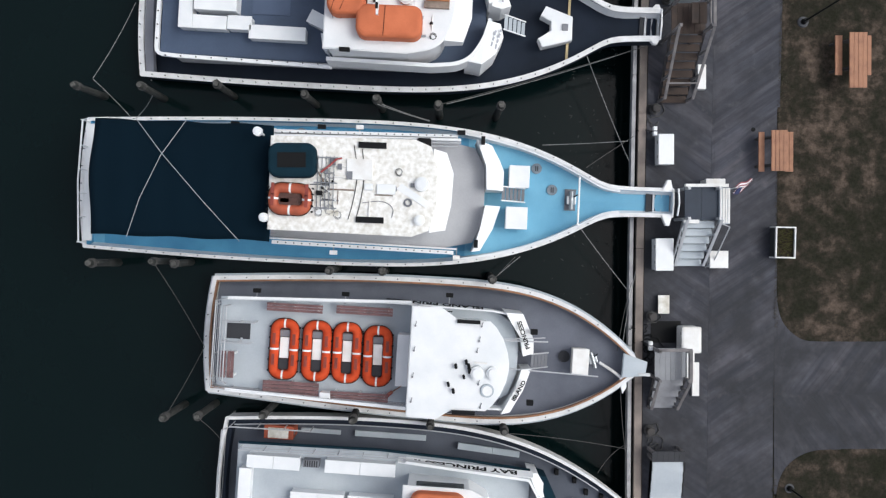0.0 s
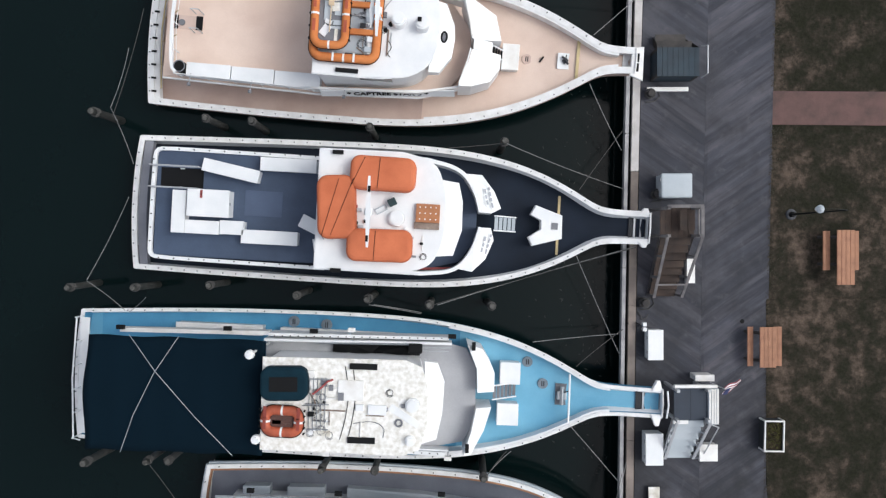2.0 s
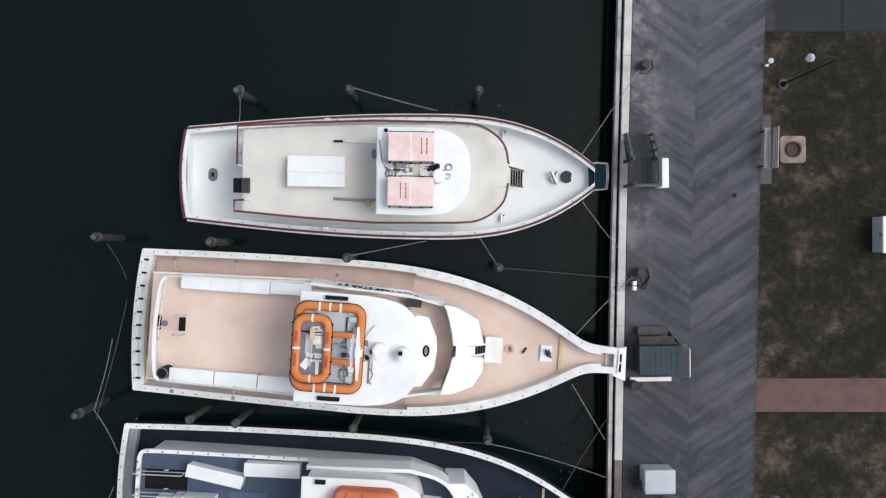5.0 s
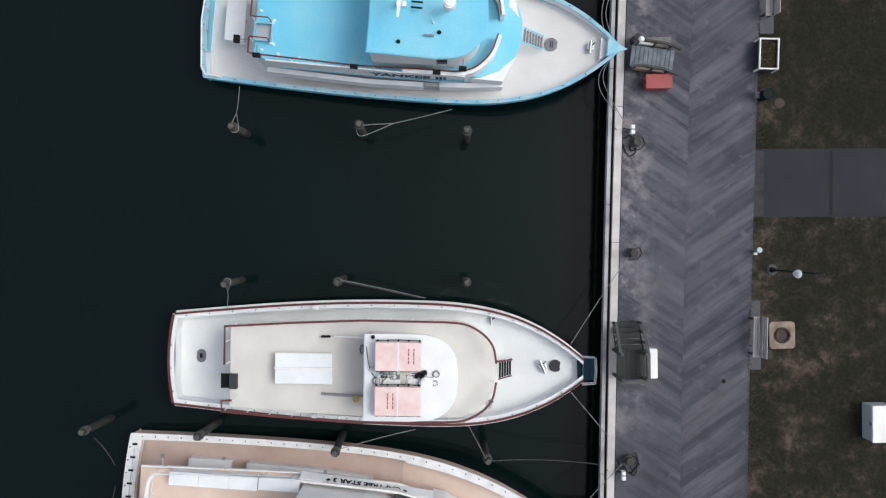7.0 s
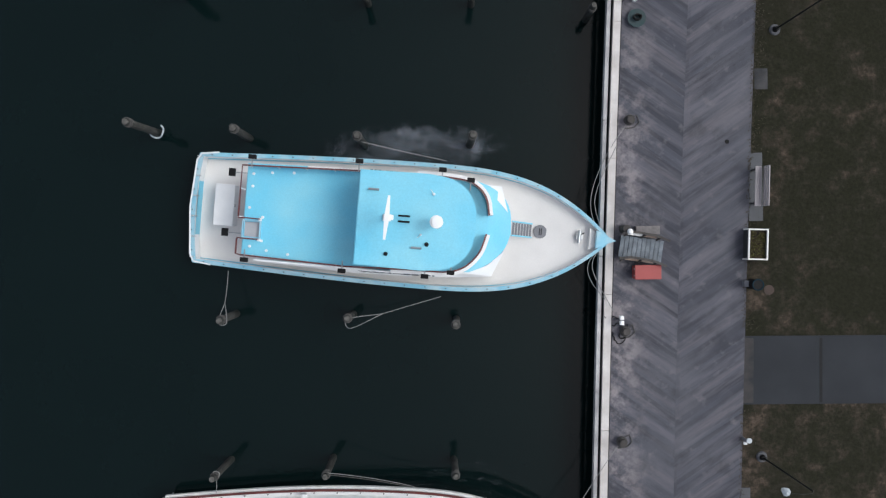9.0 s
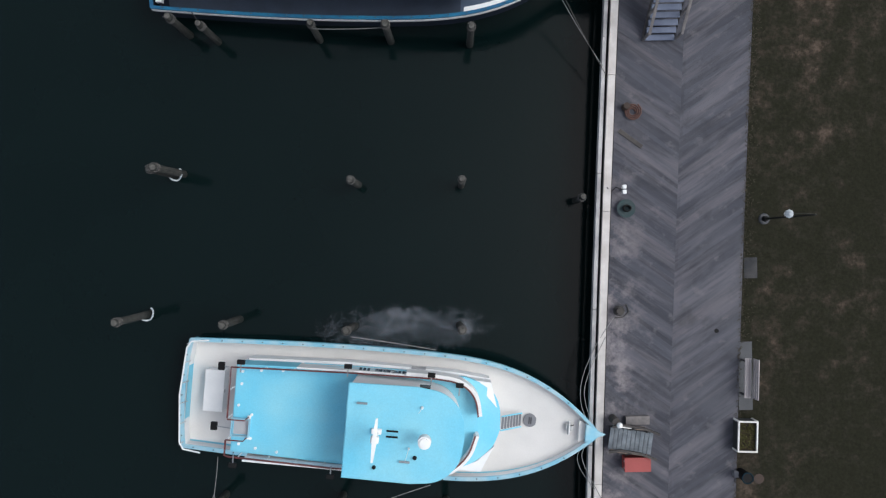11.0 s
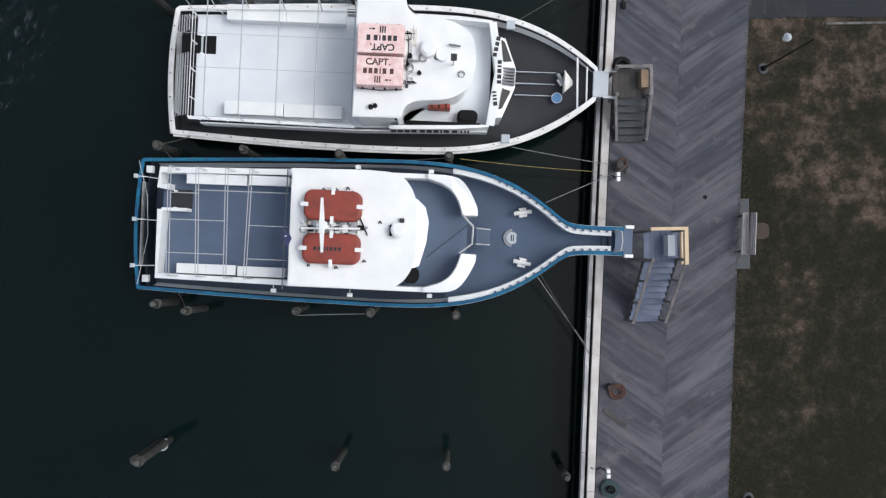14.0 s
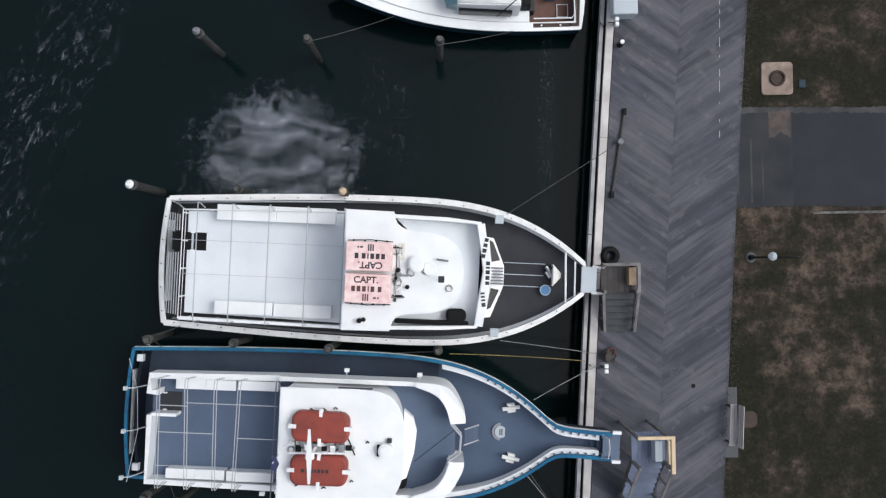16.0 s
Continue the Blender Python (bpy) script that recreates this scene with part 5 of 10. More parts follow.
deck_box(bC, 14.50, 15.22, -1.04, -0.30, hC.deck(15) + 0.02, 0.6, "white deck locker beside the bow ladder")
hatch(bC, 15.52, 1.05, hC.deck(15.5) + 0.02, 0.18, FADEHATCH)
hatch(bC, 16.06, 0.34, hC.deck(16) + 0.02, 0.18, FADEHATCH)
part("winch_plate", Box(16.48, 16.92, -0.34, 0.38, hC.deck(16.7) + 0.01, hC.deck(16.7) + 0.04), GREYPAINT, bC)
windlass(bC, 16.68, 0.0, hC.deck(16.7) + 0.04, 1.0)
part("breast_bar", Tube([(16.88, -0.84, 2.05), (16.88, 0.78, 2.05)], 0.035), WHITE, bC)
pulpit(hC, bC, 3, 19.05, 19.87, True, 0.74, DARKDECK)
part("hand_rail", Tube([(19.95, -0.42, 2.75), (20.0, 0, 2.75), (19.95, 0.46, 2.75)], 0.03), WHITE, bC)

# -- navy decked boat with orange covers --
hD = Hull(17.3, 2.29, 2.40, 7.0, 16.3, 0.50, 3.5, 0.92, 2.6, 0.68, True, 16.2)
bD = boat("party_boat", "white party fishing boat with dark navy decks", -10.28, 8.05, -3.38, hD, WHITE, CAPW, NAVYDECK, 0.18, 0.45, None, NAVYDECK)
part("stern_shelf", Strip(offset(hD.transom(), -0.30), 0.28, hD.sheer(0) - 0.30, hD.sheer(0) - 0.05), GREYDECK, bD, "grey stern shelf inside the rail")
house(bD, [(1.06, 1.76), (6.5, 1.76), (10.0, 1.78), (11.2, 1.45), (11.72, 0.7)], 0.45, 2.15, WHITE, NAVYUP)
part("upper_rail", Strip(chaikin([(6.75, 1.72), (3.0, 1.77), (1.28, 1.78), (1.06, 1.72), (1.0, 1.45), (0.97, -1.50), (1.0, -1.74), (1.22, -1.82), (3.0, -1.85), (6.75, -1.90)], 1), 0.12, 2.13, 2.26), WHITE, bD)
me = mesh_of(cyl(bmesh.new(), 0, 0, 0, 0.05, 0.022, n=8), "rod_holder", BLACK)
for k in range(11):
    part("rod_holder", me, HOLDER, bD, at=pose(1.3 + 0.5 * k, 1.77, 2.25))
    part("rod_holder", me, HOLDER, bD, at=pose(1.3 + 0.5 * k, -1.84, 2.25))
for k in range(7):
    part("rod_holder", me, HOLDER, bD, at=pose(0.985, 1.4 - 0.45 * k, 2.25))
part("stair_well", Box(1.21, 2.62, 0.50, 1.16, 2.153, 2.16), BLACK, bD)
steps(bD, 1.85, 2.72, 0.52, 1.14, 2.18, 1.75, GREYPAINT, 7, PIPE)
for v in (0.48, 1.18):
    part("hand_rail", Tube([(1.05, v, 2.16), (1.06, v, 2.85), (2.62, v, 2.85), (2.66, v, 2.16)], 0.02), PIPE, bD)
    part("hand_rail", Tube([(1.06, v, 2.5), (2.64, v, 2.5)], 0.015), PIPE, bD)
locker(bD, 1.76, 2.22, -0.98, 0.41, 2.15, lids=1)
locker(bD, 2.22, 3.34, -0.98, -0.54, 2.15, lids=1)
deck_box(bD, 2.30, 3.67, -0.42, 0.47, 2.15, 0.62, "large white insulated box on the upper deck")
for v in (0.34, 0.44):
    part("box_strap", Box(2.72, 2.80, v - 0.16, v, 2.77, 2.78), REDPAINT, bD)
locker(bD, 3.35, 4.14, -0.95, -0.50, 2.15, lids=1)
locker(bD, 4.06, 5.91, -1.21, -0.76, 2.15, lids=1)
locker(bD, 2.68, 4.56, 0.92, 1.34, 2.15, turn=-10.5, lids=1)
locker(bD, 4.57, 6.41, 1.19, 1.63, 2.15, lids=1)
locker(bD, 5.95, 6.60, -0.70, -0.26, 2.15, turn=-24, lids=1)
part("bin_side", Prism([(6.42, -0.95), (6.62, -1.0), (6.68, -1.55), (6.52, -1.45)][::-1], 2.15, 2.8, 0.02), WHITE, bD)
solid("deck_mat", Box(-0.62, 0.62, -0.42, 0.42, 0, 0.012, 0.004), mat("worn blue rubber mat", (82, 96, 120), 0.8, stain=0.15), "pale worn blue mat on the navy upper deck", "mat", on(bD, 4.65, 0.12, 2.165))
house(bD, [(6.77, 1.83)] + chaikin([(9.3, 1.84), (10.3, 1.62), (10.62, 0.9), (10.70, 0.15)], 3), 2.15, 4.4, WHITE, WHITE, 0.15, name="wheelhouse", roof_name="wheelhouse_roof", windows=((7.0, 9.2, 1.67, 3.1, 0.5),))
part("visor", Prism([(10.40, -1.28), (10.98, -1.22), (11.22, -0.42), (11.20, 0.48), (11.05, 1.05), (10.45, 1.10), (10.5, 0)], 3.3, lambda x, y: 4.0 - 0.5 * (x - 10.4), 0.015), WHITE, bD)
covered_raft(on(bD, 7.42, 0.06, 4.4, 4), 1.14, 1.90, 0.5, COVER, "orange canvas covered life raft on a wheelhouse roof", 0.34, ((-0.38, 0.10), (-0.15, 0.48)))
covered_raft(on(bD, 8.76, 1.12, 4.4, -1), 1.96, 1.02, 0.5, COVER, "orange canvas covered life raft on a wheelhouse roof", 0.30, ((-0.07, -0.05), (-0.47, -0.28)))
covered_raft(on(bD, 8.76, -1.02, 4.4, 1), 1.96, 0.98, 0.5, COVER, "orange canvas covered life raft on a wheelhouse roof", 0.30, ((-0.08, -0.06),))
scanner(bD, 8.46, -0.06, 4.4, 5.6, 2.05, 91)
part("green_box", Box(-0.12, 0.12, -0.11, 0.11, 0, 0.25, 0.02), GREENBIN, bD, at=pose(9.06, 0.30, 4.4, 0, 0, 28))
dome(bD, 9.22, -0.18, 4.4, 0.25, 0.22)
for k, (u, v) in enumerate(((7.95, 0.12), (8.08, 0.02), (7.98, -0.38), (8.15, -0.48), (8.3, -0.32))):
    part("cable_box", Box(u - 0.07, u + 0.07, v - 0.05, v + 0.05, 4.4, 4.5, 0.01), (REDPAINT, LIGHTDECK, BLACK, LIGHTDECK, BLACK)[k], bD)
part("rack_frame", Strip([(8.55, 0.05), (8.85, 0.22), (8.92, 0.08), (8.62, -0.09)], 0.03, 4.4, 4.48, closed=True), LIGHTDECK, bD)
for v in (0.62, -0.80):
    part("scanner_end", Box(8.42, 8.50, v - 0.12, v + 0.06, 5.64, 5.66, 0.005), BLACK, bD)
roof_gear(bD, 9.5, 10.1, -1.3, -0.7, 4.4, 15, 3)
t = thing("rattan_seat", "tan rattan helm seat on the roof edge", "seat", on(bD, 10.15, 0.02, 4.4))
part("seat", Box(-0.36, 0.36, -0.28, 0.28, 0, 0.16, 0.02), WHEATSOLE, t)
part("frame", Box(-0.40, 0.36, -0.48, -0.28, 0, 0.12, 0.01), CONCRETE, t, "pale grey tan side cushion")
for i in range(4):
    for j in range(3):
        part("button", cyl(bmesh.new(), -0.24 + 0.16 * i, -0.18 + 0.18 * j, 0.155, 0.17, 0.022, n=8), WHITE, t)
clutter(bD, ((10.0, -0.9), (9.7, -1.3), (9.5, -0.5)), 4.4, 12)
for u, v in ((7.35, 1.72), (7.45, -1.84)):
    part("floodlight", Box(u - 0.16, u + 0.16, v - 0.06, v + 0.06, 4.4, 4.52, 0.01), BLACK, bD)
for pts in ([(11.15, 1.40), (11.79, 1.40), (12.23, 0.92), (12.50, 0.39), (12.18, 0.20), (11.80, 0.20), (11.64, 0.66)], [(11.82, -0.28), (12.18, -0.28), (12.30, -0.67), (12.05, -1.30), (11.62, -1.72), (11.10, -1.64), (11.64, -1.0)]):
    part("screen_apron", Prism(pts[::-1], 1.3, lambda x, y: 3.1 - 0.8 * max(0.0, x - 11.6), 0.015), WHITE, bD)
for v, r in ((0.72, 104), (-0.82, 76)):
    bars(bD, Matrix.Translation((11.96, v, 2.86)) @ Euler((radians(35), 0, radians(r))).to_matrix().to_4x4(), (0.14, 0.12, 0.16), 0.07, PALEINK)
    bars(bD, Matrix.Translation((12.12, v * 0.98, 2.74)) @ Euler((radians(35), 0, radians(r))).to_matrix().to_4x4(), (0.16, 0.12, 0.14, 0.1), 0.07, PALEINK)
part("upper_bulwark", Strip([(6.7, 1.74)] + chaikin([(10.0, 1.78), (11.1, 1.55), (11.6, 0.9), (11.80, 0.20)], 3), 0.12, 2.25, 3.15), WHITE, bD)
part("upper_bulwark", Strip([(6.7, -1.84)] + chaikin([(10.0, -1.86), (11.1, -1.74), (11.62, -1.05), (11.82, -0.28)], 3), 0.12, 2.25, 3.15), WHITE, bD)
bars(bD, Matrix.Translation((8.6, -1.88, 2.75)) @ Euler((radians(90), 0, 0)).to_matrix().to_4x4(), (0.2, 0.16, 0.2, 0.18, 0.2, 0.16, 0.2, 0.18, 0.22, 0.16, 0.2, 0.16, 0.2), 0.13, GREYPAINT, 0.04)
part("stripe", Strip([(8.0, -1.86), (11.0, -1.66)], 0.07, 2.34, 2.37), REDPAINT, bD)
steps(bD, 12.30, 13.08, -0.34, 0.14, 2.25, 1.5, LIGHTDECK, 5, WHITE)
hz = hD.deck(14) + 0.02
t = thing("bow_seat", "white V-shaped bow locker around the anchor winch", "locker", on(bD, 0, 0, hz))
part("body", Prism([(13.52, 0.26), (13.68, 0.58), (14.58, 0.28), (14.60, -0.50), (13.62, -0.78), (13.48, -0.50), (13.88, -0.22), (13.88, 0.08)][::-1], 0, 0.45, 0.02), WHITE, t)
part("winch_plate", Box(14.24, 14.44, -0.20, 0.02, 0.45, 0.50, 0.01), GREYPAINT, t)
part("breast_bar", Box(14.46, 14.54, -1.05, 0.95, hz + 0.05, hz + 0.12), YELLOWBAR, bD)
pulpit(hD, bD, 3, 16.72, 17.35, True, 0.64, DARKDECK)

# -- tan decked boat --
hE = Hull(16.45, 2.45, 2.60, 7.0, 15.85, 0.38, 2.8, 0.75, 2.3, 0.58, True, 15.6)
bE = boat("party_boat", "white party fishing boat with tan decks", -9.71, 13.96, -4.95, hE, WHITE, CAPW, TANSIDE, 0.22, 0.45, None, TANSIDE)
part("fore_deck", deck_mesh(hE, 0.20, 9.5, 16.3, 0.012), TANDECK, bE)
part("stern_shelf", Strip(offset(hE.transom(), -0.26), 0.22, hE.sheer(0) - 0.30, hE.sheer(0) - 0.02), CAPW, bE)
for k in range(10):
    v = 2.1 - 0.46 * k
    part("holder_slot", Box(-0.16 * (1 - (v / hE.ws) ** 2) + 0.10, -0.16 * (1 - (v / hE.ws) ** 2) + 0.27, v - 0.035, v + 0.035, hE.sheer(0) + 0.03, hE.sheer(0) + 0.06), BLACK, bE)
part("yellow_trim", Tube([(0.55, 2.0, 1.25), (0.42, 0, 1.25), (0.55, -2.0, 1.25)], 0.025), YELLOWBAR, bE)
house(bE, [(0.86, 1.72), (6.0, 1.86), (9.4, 1.72), (10.3, 1.45), (11.0, 0.6)], 0.45, 2.03, OFFWHITE, TANDECK, 0.55)
side_bench(bE, hE, [(2.0, 1.70), (3.52, 1.74)], 0.34, WHITE, "white painted bench along the tan side deck")
side_bench(bE, hE, [(4.05, 1.70), (6.4, 1.70), (8.5, 1.60)], 0.34, WHITE, "long white painted bench along the tan side deck")
part("deck_trim", Strip([(0.87, 1.76), (6.0, 1.90), (9.4, 1.76), (10.3, 1.5)], 0.05, 1.95, 2.05), CAPW, bE)
part("deck_trim", Strip([(0.87, -1.76), (6.0, -1.90), (9.4, -1.76), (10.3, -1.5)], 0.05, 1.95, 2.05), CAPW, bE)
part("aft_rail", Strip(chaikin([(1.52, 1.66), (1.34, 1.50), (1.24, 0), (1.32, -1.50), (1.50, -1.66)], 2), 0.09, 2.57, 2.65), WHITE, bE)
rail(bE, [(6.0, 1.84), (1.42, 1.70), (1.28, 0), (1.42, -1.70), (6.0, -1.84)], 2.03, 2.59, WHITE, 0.018, 0.9, 1)
for v in (1.2, 0.4, -0.4, -1.2):
    part("brace", Tube([(0.5, v, 1.25), (1.34, v, 2.35)], 0.018), YELLOWBAR, bE)
locker(bE, 1.96, 4.86, 1.34, 1.78, 2.03)
locker(bE, 4.88, 6.22, 1.38, 1.78, 2.03)
locker(bE, 1.78, 3.24, -1.74, -1.28, 2.03)
locker(bE, 3.26, 4.66, -1.76, -1.30, 2.03)
locker(bE, 4.68, 6.18, -1.78, -1.32, 2.03)
t = thing("barrel", "black plastic barrel on the upper deck", "barrel", on(bE, 1.60, -1.46, 2.03))
part("drum", cyl(bmesh.new(), 0, 0, 0, 0.6, 0.19, 0.19, 20, 0.02), BLACK, t)
part("rim", Tube([(0.18 * math.cos(a), 0.18 * math.sin(a), 0.6) for a in [k * math.pi / 8 for k in range(16)]], 0.018, 6, closed=True), GREYPAINT, t)
part("stair_well", Box(1.17, 2.03, -0.12, 0.34, 2.033, 2.04), TANSIDE, bE)
part("grille", Box(1.85, 2.07, -0.12, 0.34, 2.04, 2.06), BLACK, bE)
part("grille", Box(1.14, 1.26, -0.12, 0.34, 2.04, 2.06), BLACK, bE)
part("round_vent", cyl(bmesh.new(), 1.38, 0.1, 2.03, 2.09, 0.11, 0.1, 18), GREYPAINT, bE)
for v in (-0.2, 0.42):
    part("hand_rail", Tube([(1.82, v, 2.03), (1.82, v, 2.63), (2.08, v, 2.63), (2.08, v, 2.03)], 0.018), PIPE, bE)
house(bE, [(6.20, 1.68), (7.6, 1.69)] + chaikin([(8.4, 1.67), (9.3, 1.54), (9.90, 1.0), (10.0, 0.15)], 3), 2.03, 4.25, WHITE, WHITE, 0.15, name="wheelhouse", roof_name="wheelhouse_roof", windows=((6.6, 8.6, 1.53, 3.2, 0.5),))
part("visor", Prism([(9.70, -1.15), (10.04, -1.13), (10.40, -0.60), (10.46, 0.0), (10.42, 0.42), (10.12, 1.06), (9.75, 1.12)], 2.9, lambda x, y: 3.36 - 0.25 * (x - 9.7), 0.015), WHITE, bE)


def frame_raft(m, w, d, r, label, bays):
    t = ring_raft(m, w, d, r, AMBER, LIGHTDECK, label, corner=0.26)
    for k in range(bays):
        y = -d / 2 + r + (d - 2 * r) * (k + 1) / (bays + 1)
        part("cross_tube", Box(-w / 2 + r, w / 2 - r, y - 0.09, y + 0.09, 0.03, r * 1.6, 0.04), AMBER, t)
        part("reflective_band", Box(0.05, 0.11, y - 0.115, y + 0.115, r * 1.6, r * 1.6 + 0.008), WHITE, t)
    for s in (1, -1):
        for x in (-0.35, 0.35):
            part("reflective_band", Box(x * w / 2.4 - 0.03, x * w / 2.4 + 0.03, s * (d / 2 - r) - r, s * (d / 2 - r) + r, r * 1.9, 2 * r + 0.012), WHITE, t)
    return t
frame_raft(on(bE, 7.17, 0.05, 4.27), 2.16, 2.72, 0.135, "large amber rectangular life raft on a wheelhouse roof", 2)
t = ring_raft(on(bE, 6.72, 0.03, 4.54, 1), 1.18, 2.06, 0.125, AMBER, GREYPAINT, "amber oblong life raft stacked on a larger one", corner=0.26, panels=True)
part("paddle", Tube([(0.0, -0.55, 0.2), (0.02, 0.3, 0.2)], 0.018), NEWWOOD, t)
part("paddle_blade", Prism([(-0.07, 0.25), (0.10, 0.25), (0.09, 0.62), (-0.05, 0.62)], 0.18, 0.21, 0.005), NEWWOOD, t)
for k in range(7):
    part("gear_bag", Box(7.75 + 0.07 * (k % 3), 8.1 + 0.05 * (k % 2), -0.95 + 0.3 * k, -0.78 + 0.3 * k, 4.34, 4.44 + 0.02 * (k % 3), 0.03), (LIGHTDECK, WHITE, GREYPAINT)[k % 3], bE)
roof_gear(bE, 7.5, 7.95, -1.05, 1.1, 4.33, 23, 26)
roof_gear(bE, 6.55, 6.95, -0.6, 0.65, 4.60, 24, 12)
scanner(bE, 8.18, 0.08, 4.25, 5.4, 1.55, 92)
part("scanner_bar", Prism([(-0.52, -0.02), (0, -0.07), (0.52, -0.02), (0.52, 0.02), (0, 0.07), (-0.52, 0.02)], 0, 0.06), WHITE, bE, at=pose(8.0, 0.10, 5.2, 0, 0, 90))
dome(bE, 8.74, 0.08, 4.25, 0.23, 0.45)
dome(bE, 9.46, 0.02, 4.25, 0.22, 0.45)
part("lamp_black", Box(9.32, 9.44, 0.02, 0.14, 4.70, 4.80, 0.01), BLACK, bE)
part("roof_emblem", Tube([(10.12 + 0.085 * math.cos(k * math.pi / 12), 0.0 + 0.16 * math.sin(k * math.pi / 12), 3.285) for k in range(24)], 0.03, 6, closed=True), BLACK, bE)
part("roof_emblem_bar", Prism(rounded(10.12, 0.0, 0.12, 0.24, 0.05), 3.24, 3.28), GREYPAINT, bE)
for u, v in ((7.32, 1.55), (7.28, -1.52)):
    part("floodlight", Box(u - 0.34, u + 0.34, v - 0.06, v + 0.06, 4.25, 4.36, 0.015), BLACK, bE)
clutter(bE, ((8.3, 0.25), (8.35, -0.2), (8.5, 0.0)), 4.25, 21)
cable(bE, [(8.45, -0.5), (8.6, -0.7), (8.45, -0.9), (8.55, -1.0)], 4.27)
roof_gear(bE, 8.3, 8.55, -0.6, 0.6, 4.25, 22, 4)
part("spare_box", Box(9.35, 9.85, 1.28, 1.60, 2.03, 2.48, 0.03), DARKDECK, bE)
screen(bE, [(10.60, 1.46), (11.00, 1.40), (11.74, 1.02), (11.98, 0.24), (11.40, 0.16), (11.02, 0.16), (10.94, 0.55)], 1.3, 2.95, 2.45)
screen(bE, [(11.04, -0.18), (11.42, -0.16), (12.00, -0.22), (12.00, -0.66), (11.70, -1.14), (11.1, -1.38), (10.68, -1.42), (10.96, -0.6)], 1.3, 2.95, 2.45)
part("gate_panel", Prism([(11.08, -0.165), (11.70, -0.165), (11.70, 0.155), (11.08, 0.155)], 1.3, lambda x, y: 2.86 - 0.5 * (x - 11.0)), WHITE, bE)
part("inner_lining", band_mesh(hE, -0.085, -0.27, -0.45, 0.03, 9.6, 15.9, False), CAPW, bE)
for s in (1, -1):
    part("gate_rail", Strip([(10.70, s * 1.36), (10.92, s * 0.6), (11.0, s * 0.2)], 0.05, 2.9, 3.02), OFFWHITE, bE)
part("upper_bulwark", Strip([(6.0, 1.80), (9.4, 1.66), (10.7, 1.38)], 0.07, 1.98, 2.58), OFFWHITE, bE)
part("upper_bulwark", Strip([(5.9, -1.80), (9.4, -1.66), (10.7, -1.38)], 0.07, 1.98, 2.58), OFFWHITE, bE)
for v, r, lean in ((1.75, 175.5, 74), (-1.75, 4.5, 76)):
    part("name_board", Box(-2.2, 2.2, -0.22, 0.20, -0.05, -0.004), WHITE, bE, at=Matrix.Translation((8.4, v, 2.30)) @ Euler((radians(lean), 0, radians(r))).to_matrix().to_4x4())
lettering("* CAPTREE STAR 3 *", 0.30, BLACK, bE, Matrix.Translation((8.4, -1.76, 2.31)) @ Euler((radians(76), 0, radians(4.5))).to_matrix().to_4x4())
lettering("* CAPTREE STAR 3 *", 0.30, BLACK, bE, Matrix.Translation((8.4, 1.76, 2.31)) @ Euler((radians(74), 0, radians(175.5))).to_matrix().to_4x4())
steps(bE, 11.72, 12.10, -0.18, 0.14, 2.2, 1.6, BLACK, 4, WHITE)
deck_box(bE, 12.08, 12.66, -0.48, 0.40, hE.deck(12.4) + 0.02, 0.42, "white deck box in front of the cabin", OFFWHITE)
hatch(bE, 12.95, 0.0, hE.deck(12.9) + 0.03, 0.17, TANSIDE)
part("cleat", Tube([(13.38, -0.1, hE.deck(13.4) + 0.08), (13.5, 0.1, hE.deck(13.4) + 0.08)], 0.03), BLACK, bE)
part("winch_plate", Box(13.97, 14.45, -0.30, 0.24, hE.deck(14.2) + 0.02, hE.deck(14.2) + 0.06), WHITE, bE)
windlass(bE, 14.22, -0.02, hE.deck(14.2) + 0.06, 0.55, 40, DARKDECK)
part("breast_bar", Box(14.58, 14.68, -0.86, 0.80, hE.deck(14.6) + 0.03, hE.deck(14.6) + 0.09), YELLOWBAR, bE)
pulpit(hE, bE, 1, 16.05, 16.45, False, 0.6, CAPW)
part("bow_step", Prism([(16.30, 0.40), (16.28, -0.50), (16.72, -0.64), (16.68, 0.48)][::-1], 2.22, 2.32, 0.02), CAPW, bE)
for v in (-0.22, 0.10):
    part("step_grip", Box(16.44, 16.55, v - 0.14, v + 0.14, 2.32, 2.335), BLACK, bE)
for u, v, s in ((1.75, 2.30, 1), (3.75, 2.36, 1), (7.05, 2.15, 1), (1.95, -2.02, -1), (3.95, -2.10, -1), (7.0, -2.02, -1)):
    rod_rest(bE, u, v, 2.6, s)

# -- white boat with maroon rails --
hF = Hull(13.9, 1.52, 2.02, 7.8, 13.9, 0.30, 3.1, 0.88, 2.1, 0.64)
bF = boat("party_boat", "white party fishing boat with maroon rails", -7.9, 19.01, -1.67, hF, WHITE, WHITE, PALEDECK, 0.16, 0.8, CAPW)
part("maroon_rail", band_mesh(hF, 0.075, 0.0, 0.052, 0.10), MAROON, bF)
house(bF, [(2.28, 1.36), (4.5, 1.50), (6.7, 1.60), (9.0, 1.62)] + chaikin([(9.3, 1.62), (10.1, 1.57), (10.88, 1.0), (11.0, 0.2)], 3), 0.4, 2.3, WHITE, BEIGEDECK)
front = chaikin([(9.3, 1.60), (10.1, 1.55), (10.85, 1.0), (10.97, 0.30)], 3)
port = [(2.30, 0.15), (2.30, 1.38), (4.5, 1.52), (6.7, 1.62)] + front
star = [(2.55, -0.98), (2.22, -1.0), (2.22, -1.34), (4.5, -1.52), (6.7, -1.64)] + [(u, -v) for u, v in front]
for line in (port, star):
    rail(bF, line, 2.3, 3.0, MAROON, 0.02, 0.72, 0, 0.07, WHITE)
